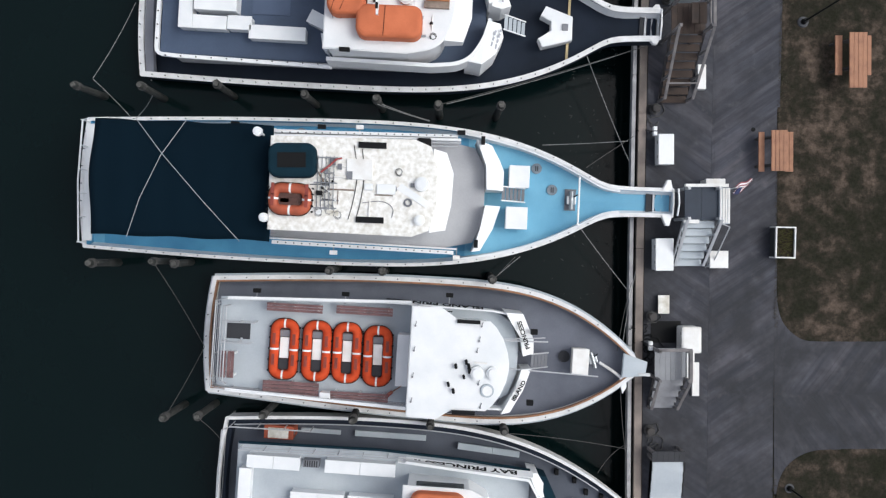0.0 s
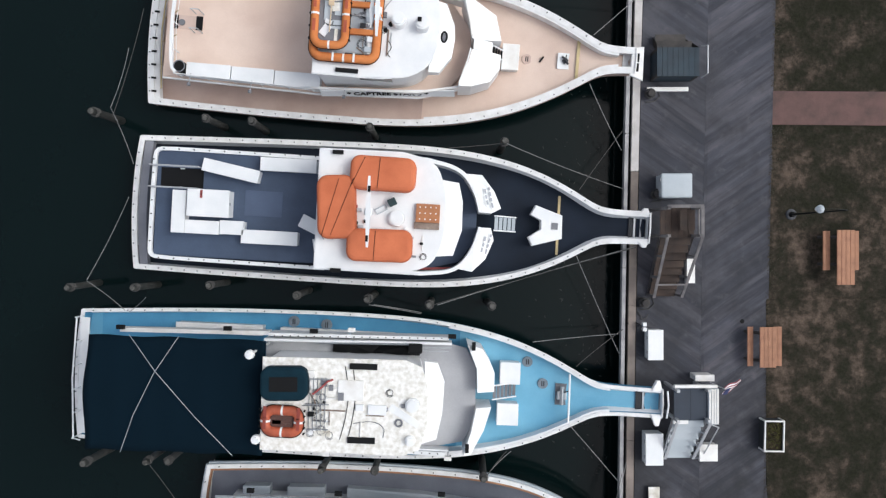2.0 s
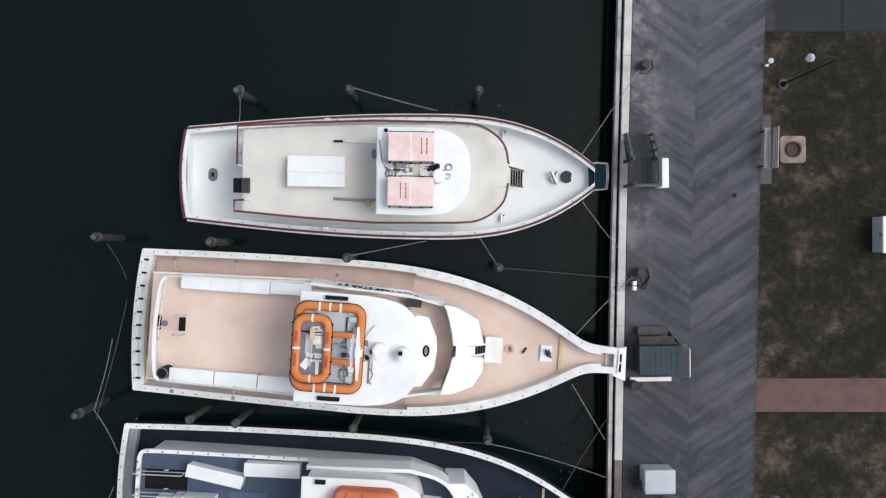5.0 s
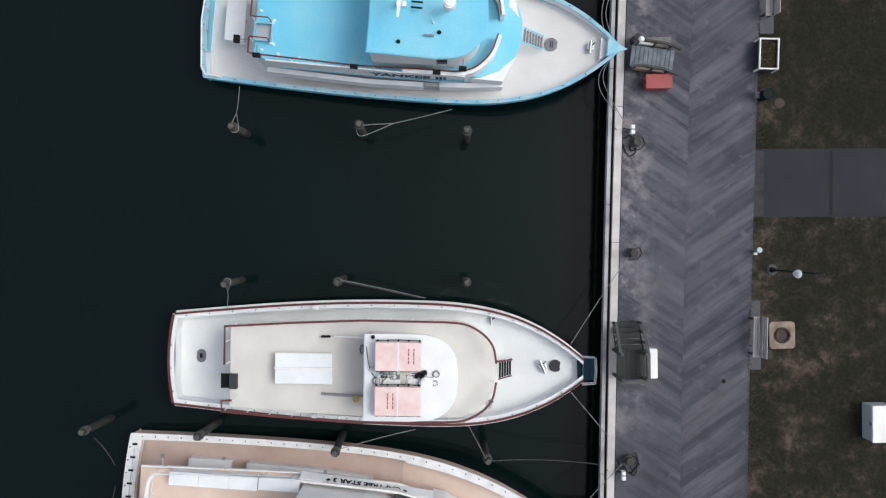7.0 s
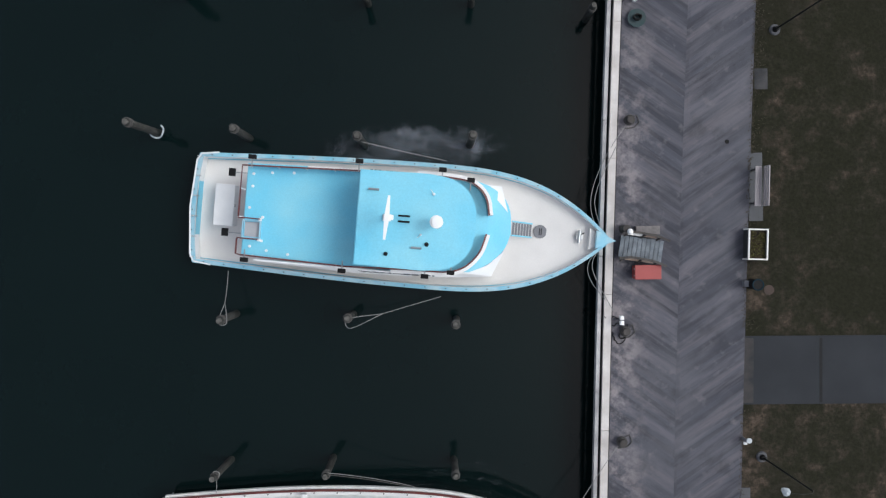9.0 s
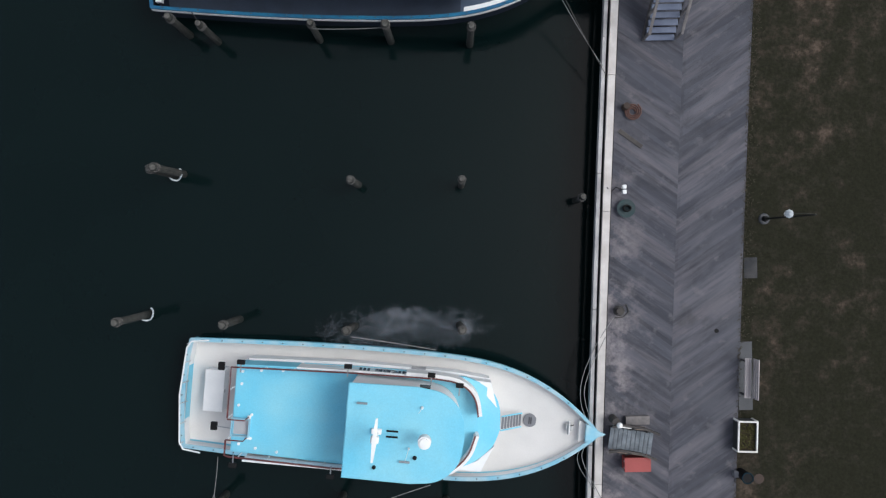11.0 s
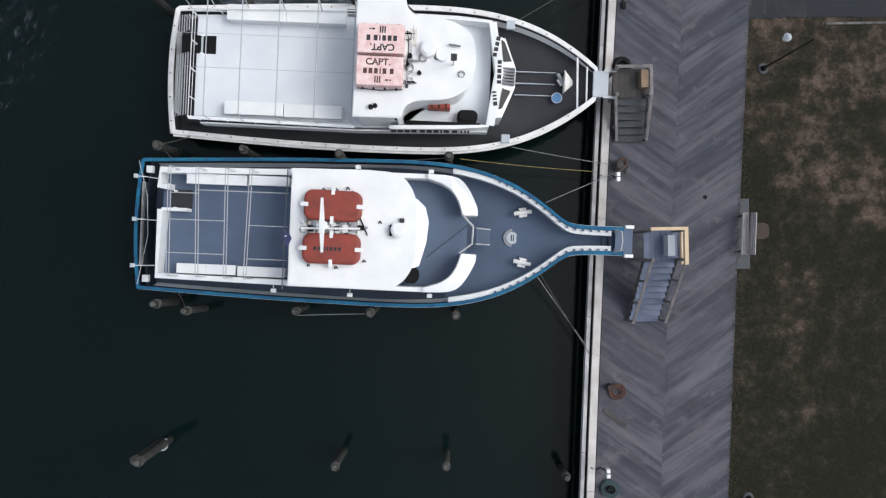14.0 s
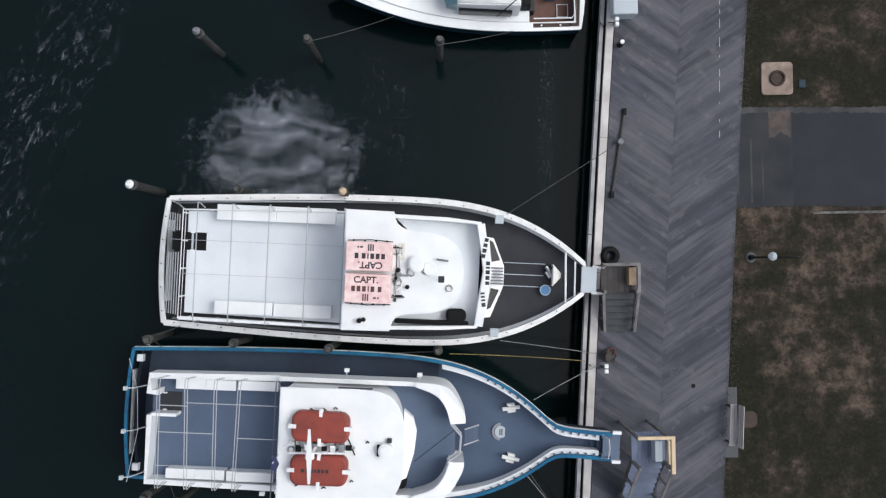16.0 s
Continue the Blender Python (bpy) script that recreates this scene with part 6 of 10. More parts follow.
part("stair_well", Box(2.0, 2.56, -0.72, -0.24, 2.303, 2.31), BLACK, bF)
part("stair_head", Box(2.32, 2.56, -0.72, -0.24, 2.31, 2.5), DARKDECK, bF)
part("hatch_oval", Prism(rounded(0.72, 0.02, 0.32, 0.46, 0.15), hF.deck(0.7) + 0.02, hF.deck(0.7) + 0.05), GREYPAINT, bF)
part("hatch_grip", Box(0.67, 0.77, -0.05, 0.10, hF.deck(0.7) + 0.05, hF.deck(0.7) + 0.06), BLACK, bF)
part("side_box", Box(1.80, 2.02, 0.72, 1.10, hF.deck(1.9) + 0.02, 1.35, 0.02), WHITE, bF)
t = thing("bench_locker", "white double-sided bench locker on the upper deck", "bench", on(bF, 4.76, 0.0, 2.3))
part("body", Box(-0.9, 0.9, -0.44, 0.44, 0, 0.26, 0.01), WHITE, t)
part("seat", Box(-0.93, 0.93, 0.04, 0.50, 0.26, 0.32, 0.02), WHITE, t)
part("seat", Box(-0.93, 0.93, -0.50, -0.04, 0.26, 0.32, 0.02), WHITE, t)
part("spine", Box(-0.95, 0.95, -0.045, 0.045, 0.2, 0.36, 0.02), OFFWHITE, t)
house(bF, [(6.82, 1.34)] + chaikin([(8.2, 1.36), (9.1, 1.30), (9.66, 0.80), (9.74, 0.10)], 3), 2.3, 3.8, WHITE, WHITE, 0.15, shift=-0.05, name="wheelhouse", roof_name="wheelhouse_roof", windows=((7.1, 8.3, 1.17, 2.55, 0.45),))
for v, n in ((0.66, 0), (-0.70, 1)):
    t = thing("life_float", "faded pink flat life float lashed on a wheelhouse roof", "life float", on(bF, 7.9, v, 3.86), "pink life floats")
    part("rack", Box(-0.62, 0.62, -0.38, 0.38, -0.06, 0.08), LIGHTDECK, t)
    part("pad", Box(-0.70, 0.70, -0.44, 0.44, 0.08, 0.36, 0.03), PINK, t)
    part("band", Box(-0.02, 0.02, -0.45, 0.45, 0.35, 0.37), WHITE, t)
    for k in range(2):
        bars(t, pose(0.32 - 0.62 * n + 0.16 * k, 0.02, 0.362, 0, 0, 90), (0.1, 0.08, 0.12, 0.08), 0.035, RUST, 0.03)
    for k in range(5):
        for s in (1, -1):
            part("lashing_lug", cyl(bmesh.new(), -0.64 + 0.32 * k, s * 0.47, 0.1, 0.2, 0.03, n=8), BLACK, t)
    for s in (1, -1):
        part("lashing_line", Tube([(-0.7, s * 0.47, 0.18), (0, s * 0.49, 0.14), (0.7, s * 0.47, 0.18)], 0.012, 5), BLACK, t)
dome(bF, 8.75, -0.20, 3.8, 0.22, 0.25)
for u, v, s in ((8.55, 0.05, 0.09), (8.62, 0.0, 0.08), (8.45, 0.0, 0.07), (8.70, 0.12, 0.09)):
    part("loudhailer", cyl(bmesh.new(), u, v, 3.8, 3.98, s, s * 0.6, 10), BLACK, bF)
clutter(bF, ((7.3, 0.0), (7.6, 0.02), (7.9, -0.02), (8.2, 0.0),  (7.1, 1.2)), 3.8, 31)
cable(bF, [(7.1, 0.05), (7.6, -0.05), (8.1, 0.06), (8.6, 0.0), (8.7, -0.1)], 3.82)
cable(bF, [(6.9, 0.9), (7.0, 0.2), (7.2, -0.1), (7.8, 0.08), (8.5, 0.1)], 3.82)
roof_gear(bF, 7.05, 8.8, -0.18, 0.14, 3.8, 33, 30)
roof_gear(bF, 8.9, 9.2, -0.5, 0.5, 3.8, 34, 2)
part("boat_hook", Tube([(5.7, 1.02, 2.36), (6.84, 0.98, 2.40)], 0.03, 8), WHITE, bF)
part("rope_coil", Tube([(6.62 + 0.06 * math.cos(k), 0.62 + 0.14 * math.sin(k), 2.33 + 0.006 * k) for k in [j * 0.7 for j in range(26)]], 0.02, 5), GREYPAINT, bF)
# grey bar laid down in place of a streak of shadow
part("shadow_streak", Tube([(5.3, -0.86, 2.34), (6.1, -0.90, 2.36), (6.82, -0.88, 2.42)], 0.045, 8), GREYDECK, bF)
part("black_bar", Box(5.28, 5.58, 0.99, 1.05, 2.3, 2.42), BLACK, bF)
part("yellow_coil", Tube([(6.45 + 0.09 * math.cos(k), -1.0 + 0.09 * math.sin(k), 2.33 + 0.012 * k) for k in [j * 0.7 for j in range(22)]], 0.02, 5), mat("yellow rope", (216, 190, 60), 0.8), bF)
part("wood_board", Box(6.74, 6.82, -0.35, 0.10, 2.3, 2.75, 0.01), NEWWOOD, bF)
part("ladder_side", Tube([(11.05, 0.28, 2.35), (11.6, 0.22, 1.55)], 0.03), MAROON, bF)
steps(bF, 11.10, 11.58, -0.32, 0.24, 2.25, 1.5, BLACK, 5, MAROON)
hatch(bF, 13.05, 0.04, hF.deck(13) + 0.03, 0.21, DARKDECK)
windlass(bF, 12.62, 0.0, hF.deck(12.6) + 0.03, 0.8, 25)
part("bow_deck", Prism([(13.72, 0.34), (13.75, -0.34), (13.9, -0.30), (13.9, 0.30)][::-1], 1.9, 2.0), DARKTEAL, bF)
part("bow_platform", Box(13.88, 14.26, -0.36, 0.42, 1.95, 2.02), DARKTEAL, bF)
for z in (2.2, 2.45):
    part("basket_rail", Tube([(13.82, 0.46, z), (14.25, 0.44, z), (14.28, 0.03, z), (14.25, -0.40, z), (13.82, -0.44, z)], 0.022), STEEL, bF)
for u, v in ((4.9, 1.86), (4.9, -1.84), (8.3, -1.92)):
    part("mooring_cleat", Box(u - 0.09, u + 0.09, v - 0.07, v + 0.07, 1.2, 1.36, 0.02), WHITE, bF)
for u, v in ((10.9, 1.5), (10.9, -1.35)):
    windlass(bF, u, v, hF.deck(10.9) + 0.02, 0.5)

# -- turquoise boat --
hG = Hull(14.05, 1.88, 2.12, 7.5, 14.05, 0.06, 3.3, 0.72, 1.9, 0.54)
bG = boat("party_boat", "turquoise and white party fishing boat", -6.58, 30.62, -5.73, hG, TURQ, TURQCAP, mat("cream deck paint", (228, 226, 224), 0.6, stain=0.1, scale=0.8), 0.14, 0.7)
part("inner_lining", band_mesh(hG, -0.09, -0.12, -0.5, -0.02), WHITE, bG)
part("stern_rail", Tube([(0.75, 1.92, 1.15), (0.16, 1.84, 1.15), (0.02, 1.62, 1.15), (-0.10, 0, 1.15), (0.02, -1.62, 1.15), (0.16, -1.84, 1.15), (0.75, -1.92, 1.15)], 0.028), WHITE, bG)
for v in (-1.7, -1.0, -0.3, 0.4, 1.1, 1.75):
    part("rail_post", Tube([(0.04, v, 0.7), (-0.08 + 0.06 * abs(v), v, 1.15)], 0.018), PIPE, bG)
house(bG, [(2.08, 1.44), (5.7, 1.58)] + chaikin([(8.4, 1.60), (9.3, 1.52), (9.85, 1.0), (9.98, 0.2)], 3), 0.4, 2.4, WHITE, TURQ, 0.05, shift=0.02)
frp = chaikin([(8.5, 1.56), (9.35, 1.50), (9.86, 1.08), (9.98, 0.46)], 3)
frs = chaikin([(7.8, -1.46), (9.1, -1.46), (9.76, -0.85), (9.94, -0.14)], 3)
port = [(2.06, -0.22), (2.06, 1.41), (5.7, 1.53)] + frp
star = [(2.06, -0.92), (2.06, -1.40), (2.2, -1.43), (5.5, -1.53)] + frs
for line in (port, star):
    rail(bG, line, 2.4, 3.0, MAROON, 0.02, 0.9, 0, 0.05, WHITE)
part("fore_bulwark", Strip(offset([(7.6, 1.56)] + frp, 0.07), 0.12, 2.25, 2.93), WHITE, bG)
part("fore_bulwark", Strip(offset([(7.0, -1.50)] + frs, -0.07), 0.12, 2.25, 2.93), WHITE, bG)
top = [(8.9, 1.56)] + chaikin([(9.5, 1.58), (10.26, 1.36), (10.72, 0.8), (10.78, -0.05)], 2) + chaikin([(10.78, -0.06), (10.62, -0.62), (10.15, -1.12), (9.5, -1.42)], 2) + [(8.9, -1.44)]
part("fore_cabin_top", Prism(top[::-1], lambda x, y: 2.1 - 0.08 * (x - 9), lambda x, y: 2.30 - 0.08 * (x - 9), 0.02), TURQ, bG)
part("fore_cabin", Prism(offset(top[::-1], 0.07, True), 0.6, lambda x, y: 2.1 - 0.08 * (x - 9)), WHITE, bG)
part("spray_board", Prism([(9.2, -1.47), (10.25, -1.48), (10.62, -0.62), (10.48, -0.76), (10.1, -1.14), (9.6, -1.38)], 1.6, 2.2), WHITE, bG)
part("spray_board", Prism([(9.2, 1.50), (9.6, 1.42), (10.1, 1.16), (10.48, 0.78), (10.62, 0.64), (10.36, 1.46)], 1.6, 2.2), WHITE, bG)
part("stair_well", Box(2.14, 2.62, -0.84, -0.36, 2.403, 2.41), MISTDECK, bG)
part("stair_coaming", Strip([(2.10, -0.88), (2.66, -0.88), (2.66, -0.32), (2.10, -0.32)], 0.05, 2.38, 2.56, closed=True), TURQCAP, bG)
for v in (-0.92, -0.26):
    part("rail_foot", Box(2.58, 2.68, v - 0.05, v + 0.05, 2.4, 2.5, 0.01), WHITE, bG)
for v in (-0.25, -0.9):
    part("hand_rail", Tube([(2.06, v, 3.0), (2.62, v, 3.0), (2.62, v, 2.4)], 0.022), MAROON, bG)
deck_box(bG, 0.62, 1.30, -0.56, 0.88, hG.deck(1.2) + 0.02, 0.62, "white stern locker with a worn lid")
for u, v in ((2.3, 1.2), (2.9, 1.28), (3.6, 1.33), (2.3, 0.8), (2.25, 0.1), (2.35, -1.15), (2.9, -1.25), (3.6, -1.32), (2.7, -0.18), (2.72, -0.95)):
    part("deck_pad", cyl(bmesh.new(), u, v, 2.4, 2.45, 0.045, n=12), WHITE, bG)
house(bG, [(5.94, 1.43)] + chaikin([(8.0, 1.46), (8.90, 1.36), (9.46, 0.78), (9.53, 0.08)], 3), 2.4, 4.3, WHITE, TURQ, 0.10, shift=0.04, name="wheelhouse", roof_name="wheelhouse_roof", windows=((6.4, 8.4, 1.34, 3.2, 0.5),))
scanner(bG, 6.92, 0.06, 4.3, 5.3, 1.28, 88)
part("mast_foot", Box(6.75, 7.05, 0.02, 0.18, 4.3, 4.45, 0.02), WHITE, bG)
for v in (0.17, 0.0):
    part("searchlight", Tube([(7.2, v, 4.5), (7.55, v, 4.5)], 0.03, 8), BLACK, bG)
part("dome_mast", cyl(bmesh.new(), 8.35, 0.06, 4.3, 4.86, 0.05, 0.04, 10), WHITE, bG)
dome(bG, 8.35, 0.06, 4.85, 0.20, 0.34)
clutter(bG, ((6.9, -1.0), (7.9, -0.35), (8.2, 0.9), (7.8, -0.75), (8.1, -0.62), (6.4, 0.9)), 4.3, 44)
steps(bG, 10.80, 11.55, -0.10, 0.36, 2.1, 1.25, GREYPAINT, 7, TURQ)
hatch(bG, 11.85, 0.12, hG.deck(11.8) + 0.03, 0.23)
windlass(bG, 13.12, 0.05, hG.deck(13.1) + 0.03, 0.7)
part("bow_step", Prism([(13.44, 0.36), (13.44, -0.36), (13.95, -0.06), (13.95, 0.06)][::-1], 1.3, 1.72), OFFWHITE, bG)
part("bow_cap", Prism([(13.62, 0.30), (13.62, -0.30), (14.12, -0.07), (14.30, 0), (14.12, 0.07)][::-1], 1.84, 1.95, 0.02), TURQCAP, bG)
for u, v, s in ((2.46, 1.72, 1), (5.79, 1.86, 1), (8.4, 1.80, 1), (9.3, 1.55, 1), (2.45, -1.62, -1), (5.51, -1.72, -1), (8.1, -1.68, -1), (8.9, -1.5, -1)):
    fender_board(bG, u, v - s * 0.06, 3.4, s)
for u, v in ((1.46, 1.23), (1.37, -0.76)):
    part("floodlight", Box(u - 0.10, u + 0.10, v - 0.13, v + 0.13, 1.85, 2.0, 0.015), BLACK, bG)
    part("bracket", Tube([(u + 0.1, v, 1.95), (2.06, v, 2.1)], 0.016), STEEL, bG)
part("name_board", Strip([(2.6, -1.56), (6.7, -1.60), (9.0, -1.55)], 0.05, 1.9, 2.85), WHITE, bG)
part("side_stripe", Strip([(2.9, -1.596), (6.7, -1.636), (9.0, -1.586)], 0.016, lambda x, y: 1.98 + 0.012 * (x - 3), lambda x, y: 2.04 + 0.012 * (x - 3) + 0.16 * max(0, x - 7.6) ** 2), TURQ, bG)
part("side_ledge", Strip([(2.35, -1.58), (5.7, -1.70), (7.64, -1.66)], 0.16, 0.9, 1.5), WHITE, bG)
part("side_ledge", Strip([(8.18, -1.63), (9.2, -1.56), (10.30, -1.44)], 0.16, 0.9, 1.55), WHITE, bG)
part("name_board", Strip([(4.1, 1.53), (6.7, 1.58), (9.0, 1.56)], 0.05, 1.9, 2.85), WHITE, bG)
part("side_board", Strip([(2.2, 1.47), (4.1, 1.53)], 0.05, 1.9, 2.85), TURQ, bG)
part("side_stripe", Strip([(4.2, 1.570), (6.7, 1.618), (9.0, 1.596)], 0.016, lambda x, y: 1.98 + 0.012 * (x - 3), lambda x, y: 2.04 + 0.012 * (x - 3) + 0.16 * max(0, x - 7.6) ** 2), TURQ, bG)
part("side_ledge", Strip([(2.25, 1.42), (5.7, 1.56), (7.68, 1.55)], 0.16, 0.9, 1.5), WHITE, bG)
part("side_ledge", Strip([(8.20, 1.54), (9.2, 1.52), (10.35, 1.40)], 0.16, 0.9, 1.55), WHITE, bG)
part("side_vent", Strip([(7.70, 1.53), (8.18, 1.53)], 0.12, 0.9, 1.46), MISTDECK, bG)
lettering("YANKEE III", 0.30, INK, bG, Matrix.Translation((7.27, 1.622, 2.60)) @ Euler((radians(80), 0, radians(179.4))).to_matrix().to_4x4() @ Matrix.Diagonal((1.72, 1, 1, 1)))
part("side_vent", Strip([(7.66, -1.63), (8.16, -1.61)], 0.12, 0.9, 1.46), MISTDECK, bG)
lettering("YANKEE III", 0.30, INK, bG, Matrix.Translation((7.2, -1.645, 2.52)) @ Euler((radians(80), 0, radians(1.0))).to_matrix().to_4x4() @ Matrix.Diagonal((1.72, 1, 1, 1)))

# -- slate decked boat with blue rails --
hH = Hull(15.85, 2.18, 2.39, 7.5, 14.5, 0.40, 3.5, 1.4, 3.55, 0.95, True, 15.0)
# navy inside the bulwark paints the deep shade of the side alleys
bH = boat("party_boat", "white party fishing boat with slate blue decks and bright blue rails", -7.17, 45.89, -3.25, hH, WHITE, BLUECAP, SLATEDECK, 0.11, 0.6, CAPW, NAVYDECK, rub_out=0.045)
# darker slate puts the shade of the narrow side alleys into the colour
part("side_deck", deck_mesh(hH, 0.1, 0.0, 10.4, 0.004), mat("shaded slate side deck", (60, 73, 92), 0.65, stain=0.3, scale=0.8, dark=(46, 57, 74)), bH, "slate blue side deck with shade in its colour")
UP, TOP, ROOF = 3.1, 3.75, 5.15
part("inner_lining", band_mesh(hH, -0.085, -0.25, -0.40, -0.03, 10.5, 15.5, False), WHITE, bH)
for k in range(16):
    u = 12.0 + 0.24 * k
    for s in (1, -1):
        part("frame_gap", Box(u - 0.035, u + 0.035, s * (hH.half(u) - 0.12) - 0.036, s * (hH.half(u) - 0.12) + 0.036, hH.sheer(u) + 0.0, hH.sheer(u) + 0.026), SLATEDECK, bH)
# navy here too, as painted shade inside the stern
part("stern_bulwark", Strip(offset(hH.transom(), -0.30), 0.10, 0.6, 1.30), NAVYDECK, bH)
for v in (-1.85, 1.85):
    part("corner_block", Box(0.12, 0.34, v - 0.12, v + 0.12, 1.2, 1.40, 0.02), WHITE, bH)
part("stern_cable", Tube([(0.35, 2.0, 2.6), (0.55, 0.9, 2.3), (0.60, -0.4, 2.25), (0.45, -2.0, 2.6)], 0.012, 5), PIPE, bH)
house(bH, [(1.36, 1.64), (5.2, 1.73), (9.6, 1.74), (10.6, 1.45), (11.0, 0.7)], 0.5, UP, WHITE, SLATEDECK, 0.55)
side_bench(bH, hH, [(1.25, -1.50), (5.92, -1.50)], 0.36, WHITE, "long white painted bench along the slate side deck")
side_bench(bH, hH, [(6.76, -1.50), (9.2, -1.50), (11.1, -1.36)], 0.36, WHITE, "long white painted bench along the slate side deck")
part("upper_bulwark", Strip([(5.5, 1.72), (1.44, 1.64), (1.44, 1.13), (1.72, 1.13)], 0.18, UP - 0.1, TOP - 0.1), WHITE, bH)
part("upper_bulwark", Strip([(1.48, 0.42), (1.44, -1.64), (5.5, -1.70)], 0.17, UP - 0.1, TOP - 0.1), WHITE, bH)
part("upper_bulwark", Strip([(5.5, -1.72), (9.72, -1.74)], 0.14, UP - 0.1, TOP + 0.1), WHITE, bH)
part("upper_bulwark", Strip([(5.5, 1.74), (9.72, 1.74)], 0.14, UP - 0.1, TOP + 0.1), WHITE, bH)
bars(bH, Matrix.Translation((7.75, -1.80, TOP - 0.22)) @ Euler((radians(75), 0, 0)).to_matrix().to_4x4(), (0.26, 0.2, 0.16, 0.22, 0.14, 0.2, 0.18, 0.1, 0.1), 0.20, DARKDECK, 0.08)
part("stair_well", Box(1.62, 2.3, 0.46, 1.08, UP + 0.003, UP + 0.01), DARKDECK, bH)
steps(bH, 1.72, 2.26, 0.50, 1.03, UP + 0.04, UP - 0.4, LIGHTDECK, 6, WHITE)
part("stair_side", Box(1.5, 2.28, 0.38, 0.48, UP, TOP - 0.15, 0.01), WHITE, bH)
locker(bH, 2.22, 4.10, 1.25, 1.57, UP)
locker(bH, 4.16, 5.42, 1.28, 1.58, UP)
locker(bH, 2.02, 3.86, -1.54, -1.23, UP)
locker(bH, 3.91, 5.38, -1.56, -1.25, UP)
fz = 4.45
for a, c in ((2.0, 2.06), (2.83, 2.93), (3.71, 3.77), (4.43, 4.37)):
    for d in (-0.03, 0.05):
        part("frame_hoop", Tube([(a + d, 1.66, TOP - 0.1), (a + d, 1.70, fz - 0.05), (a + d, 1.56, fz), (c + d, -1.48, fz), (c + d, -1.60, fz - 0.05), (c + d, -1.62, TOP - 0.1)], 0.014, 6), PIPE, bH)
for v0, u0, u1 in ((1.0, 2.85, 5.6), (0.1, 2.05, 3.7), (-0.9, 2.05, 3.7), (0.0, 4.42, 5.6), (-1.0, 4.42, 5.6), (0.9, 2.05, 2.9)):
    part("frame_bar", Tube([(u0, v0, fz), (u1, v0, fz)], 0.014, 6), PIPE, bH)
part("frame_bar", Tube([(5.55, 1.76, fz + 0.05), (5.52, -1.86, fz + 0.05)], 0.02, 6), GREYPAINT, bH)
for v in (1.35, 0.06, -1.33):
    part("outrigger", Tube([(1.0, v, 4.4), (1.22, v, 4.25), (1.44, v, 3.6)], 0.016, 6), PIPE, bH)
    part("stern_light", Box(0.95, 1.05, v - 0.06, v + 0.06, 4.33, 4.46, 0.01), LIGHTDECK, bH)
house(bH, [(5.80, 1.70)] + chaikin([(8.0, 1.73), (9.0, 1.68), (9.46, 1.0), (9.50, 0.15)], 3), UP, ROOF, WHITE, WHITE, 0.15, name="wheelhouse", roof_name="wheelhouse_roof", windows=((6.0, 8.4, 1.58, 4.0, 0.5),))
part("visor", Prism([(9.30, -1.10), (9.55, -1.02), (9.75, -0.28), (9.80, 0.35), (9.68, 0.78), (9.40, 1.02), (9.45, 0)], 3.9, lambda x, y: 4.42 - 0.5 * (x - 9.3), 0.015), WHITE, bH)
for v, lab in ((0.64, 0), (-0.60, 1)):
    t = covered_raft(on(bH, 7.06, v, ROOF, -1 + lab), 1.66, 0.88, 0.30, RAFTRED, "faded red moulded life raft on a wheelhouse roof", 0.26)
    for x, y in ((0.80, 0), (-0.80, 0), (0.0, 0.42), (0.0, -0.42)):
        part("strap", Box(x - 0.11 if y == 0 else x - 0.05, x + 0.11 if y == 0 else x + 0.05, y - 0.06 if y == 0 else y - 0.11, y + 0.06 if y == 0 else y + 0.11, 0.16, 0.315, 0.01), WHITE, t)
    if lab:
        bars(t, pose(-0.1, 0.0, 0.302), (0.09, 0.07, 0.1, 0.05, 0.08, 0.07, 0.09), 0.10, DARKDECK, 0.04)
scanner(bH, 6.93, 0.04, ROOF, 6.35, 1.5, 92)
part("mast_rail", Tube([(6.24, -0.05, 5.7), (7.9, 0.0, 5.7)], 0.03, 8), WHITE, bH)
cable(bH, [(9.75, -0.75), (10.4, -0.2), (11.0, 0.31)], 3.35)
for k in range(6):
    part("mast_gear", Box(6.35 + 0.25 * k, 6.5 + 0.25 * k, -0.12 + 0.05 * (k % 2), 0.06 + 0.05 * (k % 3), ROOF, ROOF + 0.12 + 0.05 * (k % 3), 0.01), (BLACK, WHITE, STEEL)[k % 3], bH)
dome(bH, 8.95, 0.02, ROOF, 0.22, 0.3)
part("roof_hatch", Box(8.70, 8.78, -0.16, 0.16, ROOF, ROOF + 0.1), BLACK, bH)
part("roof_lamp", Box(8.98, 9.12, 0.24, 0.36, ROOF, ROOF + 0.12, 0.01), DARKDECK, bH)
clutter(bH, ((6.2, 0.15), (7.9, 0.05)), ROOF, 55)
roof_gear(bH, 6.2, 7.9, -0.12, 0.2, ROOF, 51, 24)
for u, v, w in ((7.1, 1.12, 0.07), (7.45, 1.16, 0.05), (6.75, 1.10, 0.05), (7.6, 1.05, 0.04), (8.42, 0.22, 0.04), (8.0, -0.92, 0.04), (7.2, -1.14, 0.05), (6.4, -1.1, 0.03)):
    part("deck_fitting", Tube([(u - w, v - 0.03, ROOF + 0.02), (u, v + 0.04, ROOF + 0.09), (u + w, v - 0.02, ROOF + 0.03)], 0.02, 6), BLACK, bH)
p = part("flag_pole", Tube([(5.86, -0.25, ROOF), (5.84, -0.3, ROOF + 0.8)], 0.015), WHITE, bH)
